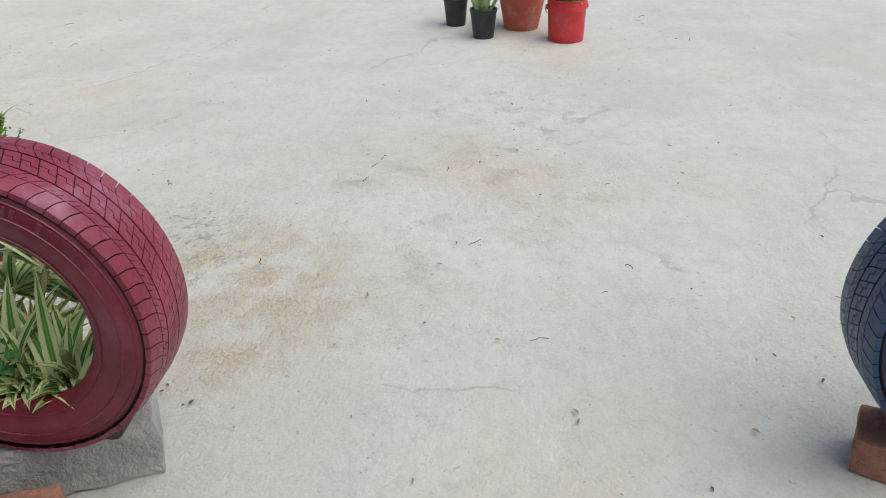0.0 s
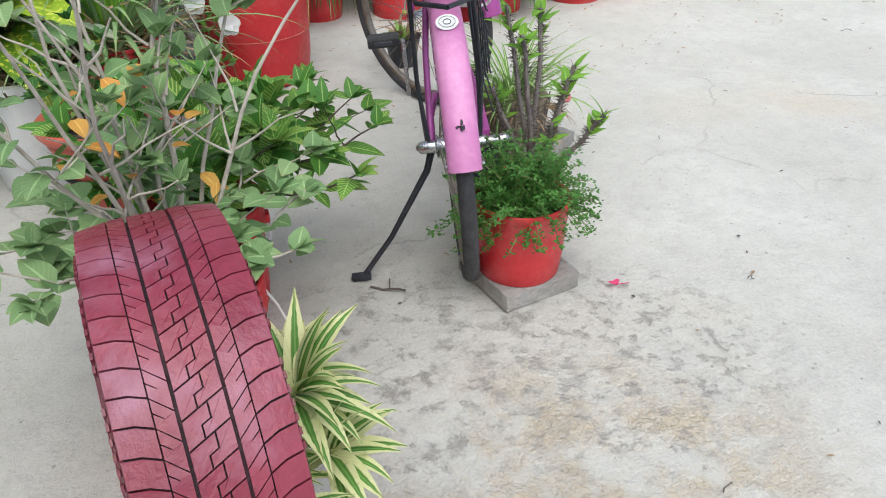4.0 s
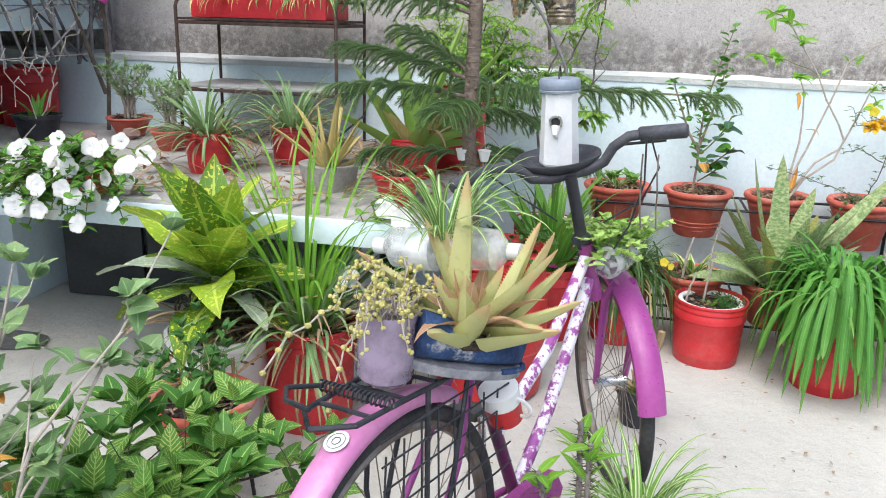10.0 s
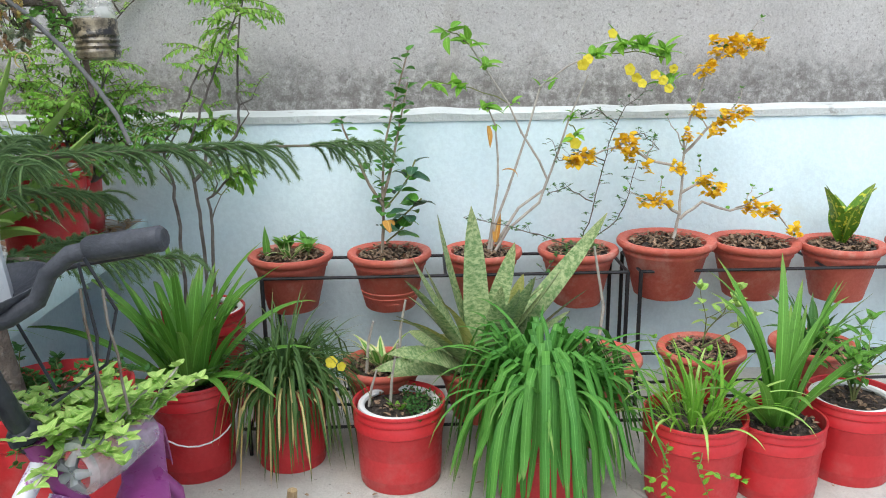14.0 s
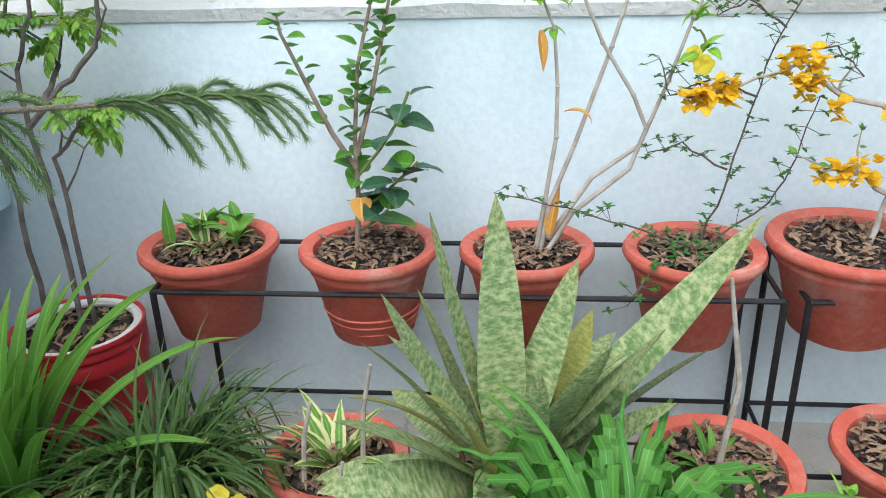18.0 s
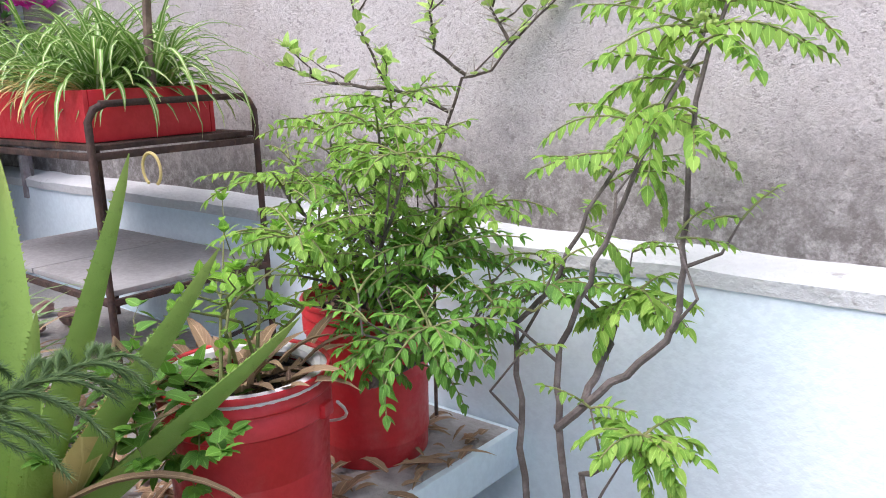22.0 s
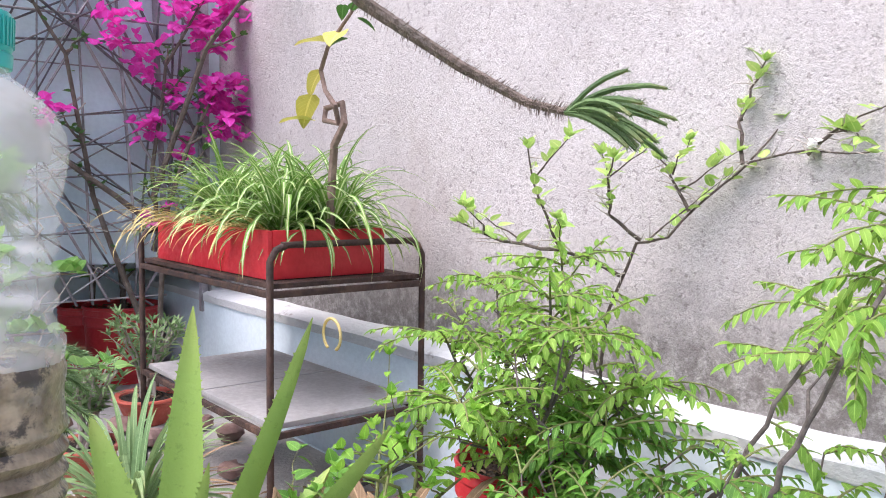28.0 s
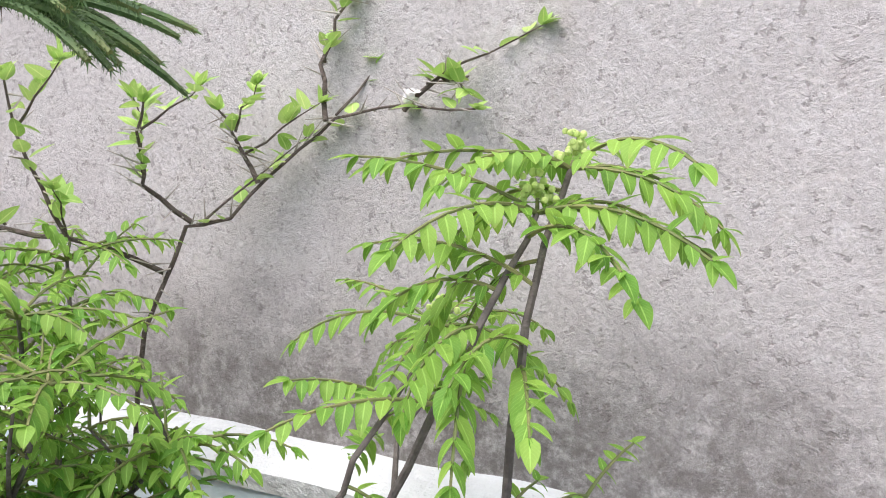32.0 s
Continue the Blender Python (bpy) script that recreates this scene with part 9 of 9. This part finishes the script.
L_PEACH = fading_leaf()
th = potted("aloe", pose(0.925, 1.355, 0.83), "yellowed dying aloe rooted in an old shoe", "aloes")
z = 0.02
for az, e, L, w, bd in ((60, 84, 0.30, 0.072, -0.1), (188, 30, 0.27, 0.062, -0.1), (165, 58, 0.24, 0.060, -0.1), (205, 22, 0.16, 0.065, 0.0), (-20, 40, 0.28, 0.060, -0.25), (5, 56, 0.23, 0.055, -0.2), (-50, 22, 0.20, 0.065, 0.1), (255, 24, 0.15, 0.065, 0.1), (295, 36, 0.19, 0.065, -0.1), (40, 60, 0.24, 0.05, -0.1), (120, 60, 0.22, 0.05, 0.1), (-10, 26, 0.20, 0.05, -0.1), (330, 22, 0.18, 0.05, 0.0), (90, 40, 0.20, 0.05, 0.2), (230, 48, 0.17, 0.05, -0.2), (-35, 52, 0.18, 0.045, -0.3), (20, 36, 0.20, 0.045, -0.3), (275, 60, 0.16, 0.045, -0.2)):
    toothed(th, az, e, L, w, bd, L_PEACH, "", 0.022)
strap(th, 0.01, 22, 0.15, 0.036, foliage("papery_dead_leaf", (0.40, 0.23, 0.13), (0.62, 0.42, 0.27), rough=0.8), (25, 80), (-0.4, 1.9), 0.035, "papery_leaves", 8, 0.6, "lance")
part("soil", Mesh().blob((0, 0, -0.01), 0.045, 10, 0.5, 2.0, 0.3), M_SOIL, th)
# purple bottle with stringy succulents
th = thing("bottle_planter", pose(0.775, 1.30, 0.742, 0, 3, 0), "purple-tinted plastic bottle planter tied on the carrier", "bottle", "bottles on the bicycle")
part("bottle", Mesh().lathe([(0.001, 0.0), (0.042, 0.0), (0.052, 0.01), (0.054, 0.06), (0.052, 0.12), (0.055, 0.13), (0.055, 0.14), (0.051, 0.138), (0.05, 0.06), (0.046, 0.012), (0.001, 0.01)], 36), clear_plastic("purple_plastic", (0.38, 0.31, 0.42), 0.62, 0.25), th, "cloudy purple plastic")
part("soil", Mesh().lathe([(0.001, 0.012), (0.044, 0.014), (0.047, 0.11), (0.001, 0.118)], 26), M_DUST, th)
sb, lb = Mesh(), Mesh()
for k in range(40):
    a = R(0, 6.28)
    p = Vector((math.cos(a) * 0.03, math.sin(a) * 0.03, 0.12))
    q = p + Vector((math.cos(a) * R(0.02, 0.08), math.sin(a) * R(0.02, 0.08), R(-0.06, 0.08)))
    pts = bent(p, q, -0.05, 6, 0.008)
    sb.tube(pts, 0.0014, 5)
    for c in pts[2:]:
        for j in range(2):
            lb.blob(c + way(R(0, 360), R(-40, 60)) * 0.006, R(0.003, 0.0055), 6, 0.9, R(0, 9))
for q in ((-0.20, -0.10, 0.02), (-0.09, -0.05, -0.06)):
    pts = bent((-0.02, -0.02, 0.12), q, -0.06, 8, 0.008)
    sb.tube(pts, 0.002, 5)
    for c in pts[2:]:
        lb.blob(c, 0.007, 6, 0.8, R(0, 9))
tagged(part("stem_tangle", sb, M_STEM, th), kind="stuff")
tagged(part("bead_string", lb, foliage("bead_leaf", (0.30, 0.28, 0.06), (0.45, 0.42, 0.14)), th, "yellowish bead leaves"), kind="stuff")
# horizontal bottles with a spider plant
th = thing("bottle_planter", bike.matrix_basis @ pose(0.025, 0.17, 0.962, 0, 0, 6), "two clear bottles laid flat as a spider-plant planter", "bottle", "bottles on the bicycle")
for sg in (-1, 1):
    b = Mesh().tube([(sg * 0.01, 0.02 * sg, 0), (sg * 0.06, 0.02 * sg, 0), (sg * 0.10, 0.02 * sg, 0), (sg * 0.115, 0.02 * sg, 0.0), (sg * 0.125, 0.02 * sg, 0.0)], [0.040, 0.042, 0.040, 0.024, 0.014], 24)
    part("bottle", b, M_MILKY, th, "cloudy clear bottle")
    part("cap", Mesh().tube([(sg * 0.125, 0.02 * sg, 0), (sg * 0.150, 0.02 * sg, 0)], 0.0165, 20), M_WHITEP, th, "white screw cap")
part("post", Mesh().tube([(0, 0.04, -0.25), (0, 0.0, -0.03)], 0.011, 10), M_BLACK, th, "black seat post")
strap(th, 0.03, 60, 0.24, 0.010, L_SPIDER, (25, 85), (0.9, 2.3), 0.05, "leaves", 9)
# bottle-end lamp with mint on the head tube
th = thing("bottle_lamp", bike.matrix_basis @ pose(0.055, 0.90, 0.775), "clear bottle end mounted like a lamp with mint trailing over it", "planter", "bottles on the bicycle")
b = Mesh().tube([(0.005, 0.10, 0.0), (0.0, 0.02, 0), (0.0, -0.045, 0), (0.0, -0.055, 0.0)], [0.03, 0.044, 0.044, 0.034], 28, 1.0, False)
part("bottle", b, clear_plastic("lamp_plastic", (0.55, 0.57, 0.57), 0.5, 0.1), th, "grey clear plastic")
pe = Mesh()
for k in range(5):
    a = 2 * math.pi * k / 5
    pe.tube([(0, -0.052, 0), (math.cos(a) * 0.018, -0.06, math.sin(a) * 0.018), (math.cos(a) * 0.034, -0.05, math.sin(a) * 0.034)], [0.006, 0.009, 0.005], 8)
part("base_petals", pe, clear_plastic("lamp_base", (0.35, 0.37, 0.37), 0.7, 0.1), th, "moulded bottle foot")
lb, sb = Mesh(), Mesh()
for k in range(44):
    p = Vector((R(-0.05, 0.05), R(-0.02, 0.10), 0.03))
    d = way(R(0, 360), R(0, 50))
    pts = [p]
    for i in range(5):
        pts.append(pts[-1] + d * R(0.014, 0.028))
        d = (d - UP * R(0.0, 0.18)).normalized()
    sb.tube(pts, 0.0022, 5)
    for c in pts[1:]:
        for j in range(4):
            lb.blade(c, way(j * 90 + R(-20, 20), R(0, 50)), R(0.018, 0.030), R(0.014, 0.022), 0.5, 4, 0.25, "oval")
tagged(part("stem_tangle", sb, M_STEM, th), kind="stuff")
tagged(part("leaves", lb, L_LIME, th), kind="stuff")
# red and white mug under the bars, withered plant by the front wheel
th = thing("tin_mug", bike.matrix_basis @ pose(0.07, 0.30, 0.56, 20, 0, 0), "red and white enamel mug wedged in the frame", "mug")
part("body", Mesh().lathe([(0.034, 0), (0.038, 0.004), (0.042, 0.085), (0.040, 0.085), (0.036, 0.01), (0.001, 0.008)], 28), M_RED, th)
part("band", Mesh().lathe([(0.0405, 0.052), (0.0430, 0.053), (0.0438, 0.086), (0.0412, 0.087)], 28), M_WHITEP, th, "white band")
part("handle", Mesh().ring((0.045, 0, 0.045), 0.024, 0.004, "y", 16, 6, -100, 200), M_WHITEP, th)
th = potted("withered_plant", pose(1.305, 2.685, 0), "withered stalk in a black basket at the front wheel")
part("pot", Mesh().lathe([(0.05, 0), (0.075, 0.12), (0.08, 0.125), (0.07, 0.125), (0.001, 0.11)], 24), M_BLACK, th, "black basket pot")
part("stalk", Mesh().tube([(0.02, 0.0, 0.1), (0.035, 0.0, 0.16), (0.04, 0.0, 0.2), (0.043, 0.0, 0.24), (0.05, 0.0, 0.28), (0.055, 0, 0.32), (0.06, 0, 0.36)], [0.010, 0.013, 0.010, 0.014, 0.010, 0.014, 0.012], 8), L_DRY, th, "knobbly dry stalk")
strap(th, 0.12, 18, 0.12, 0.02, L_DRY, (-10, 60), (0.6, 1.8), 0.04, "dry_leaves", 6)
fleshy(th, 0.12, 8, 0.10, 0.03, 0.008, L_ALOE, (20, 70), (0, 0.5), "point", 0.02)
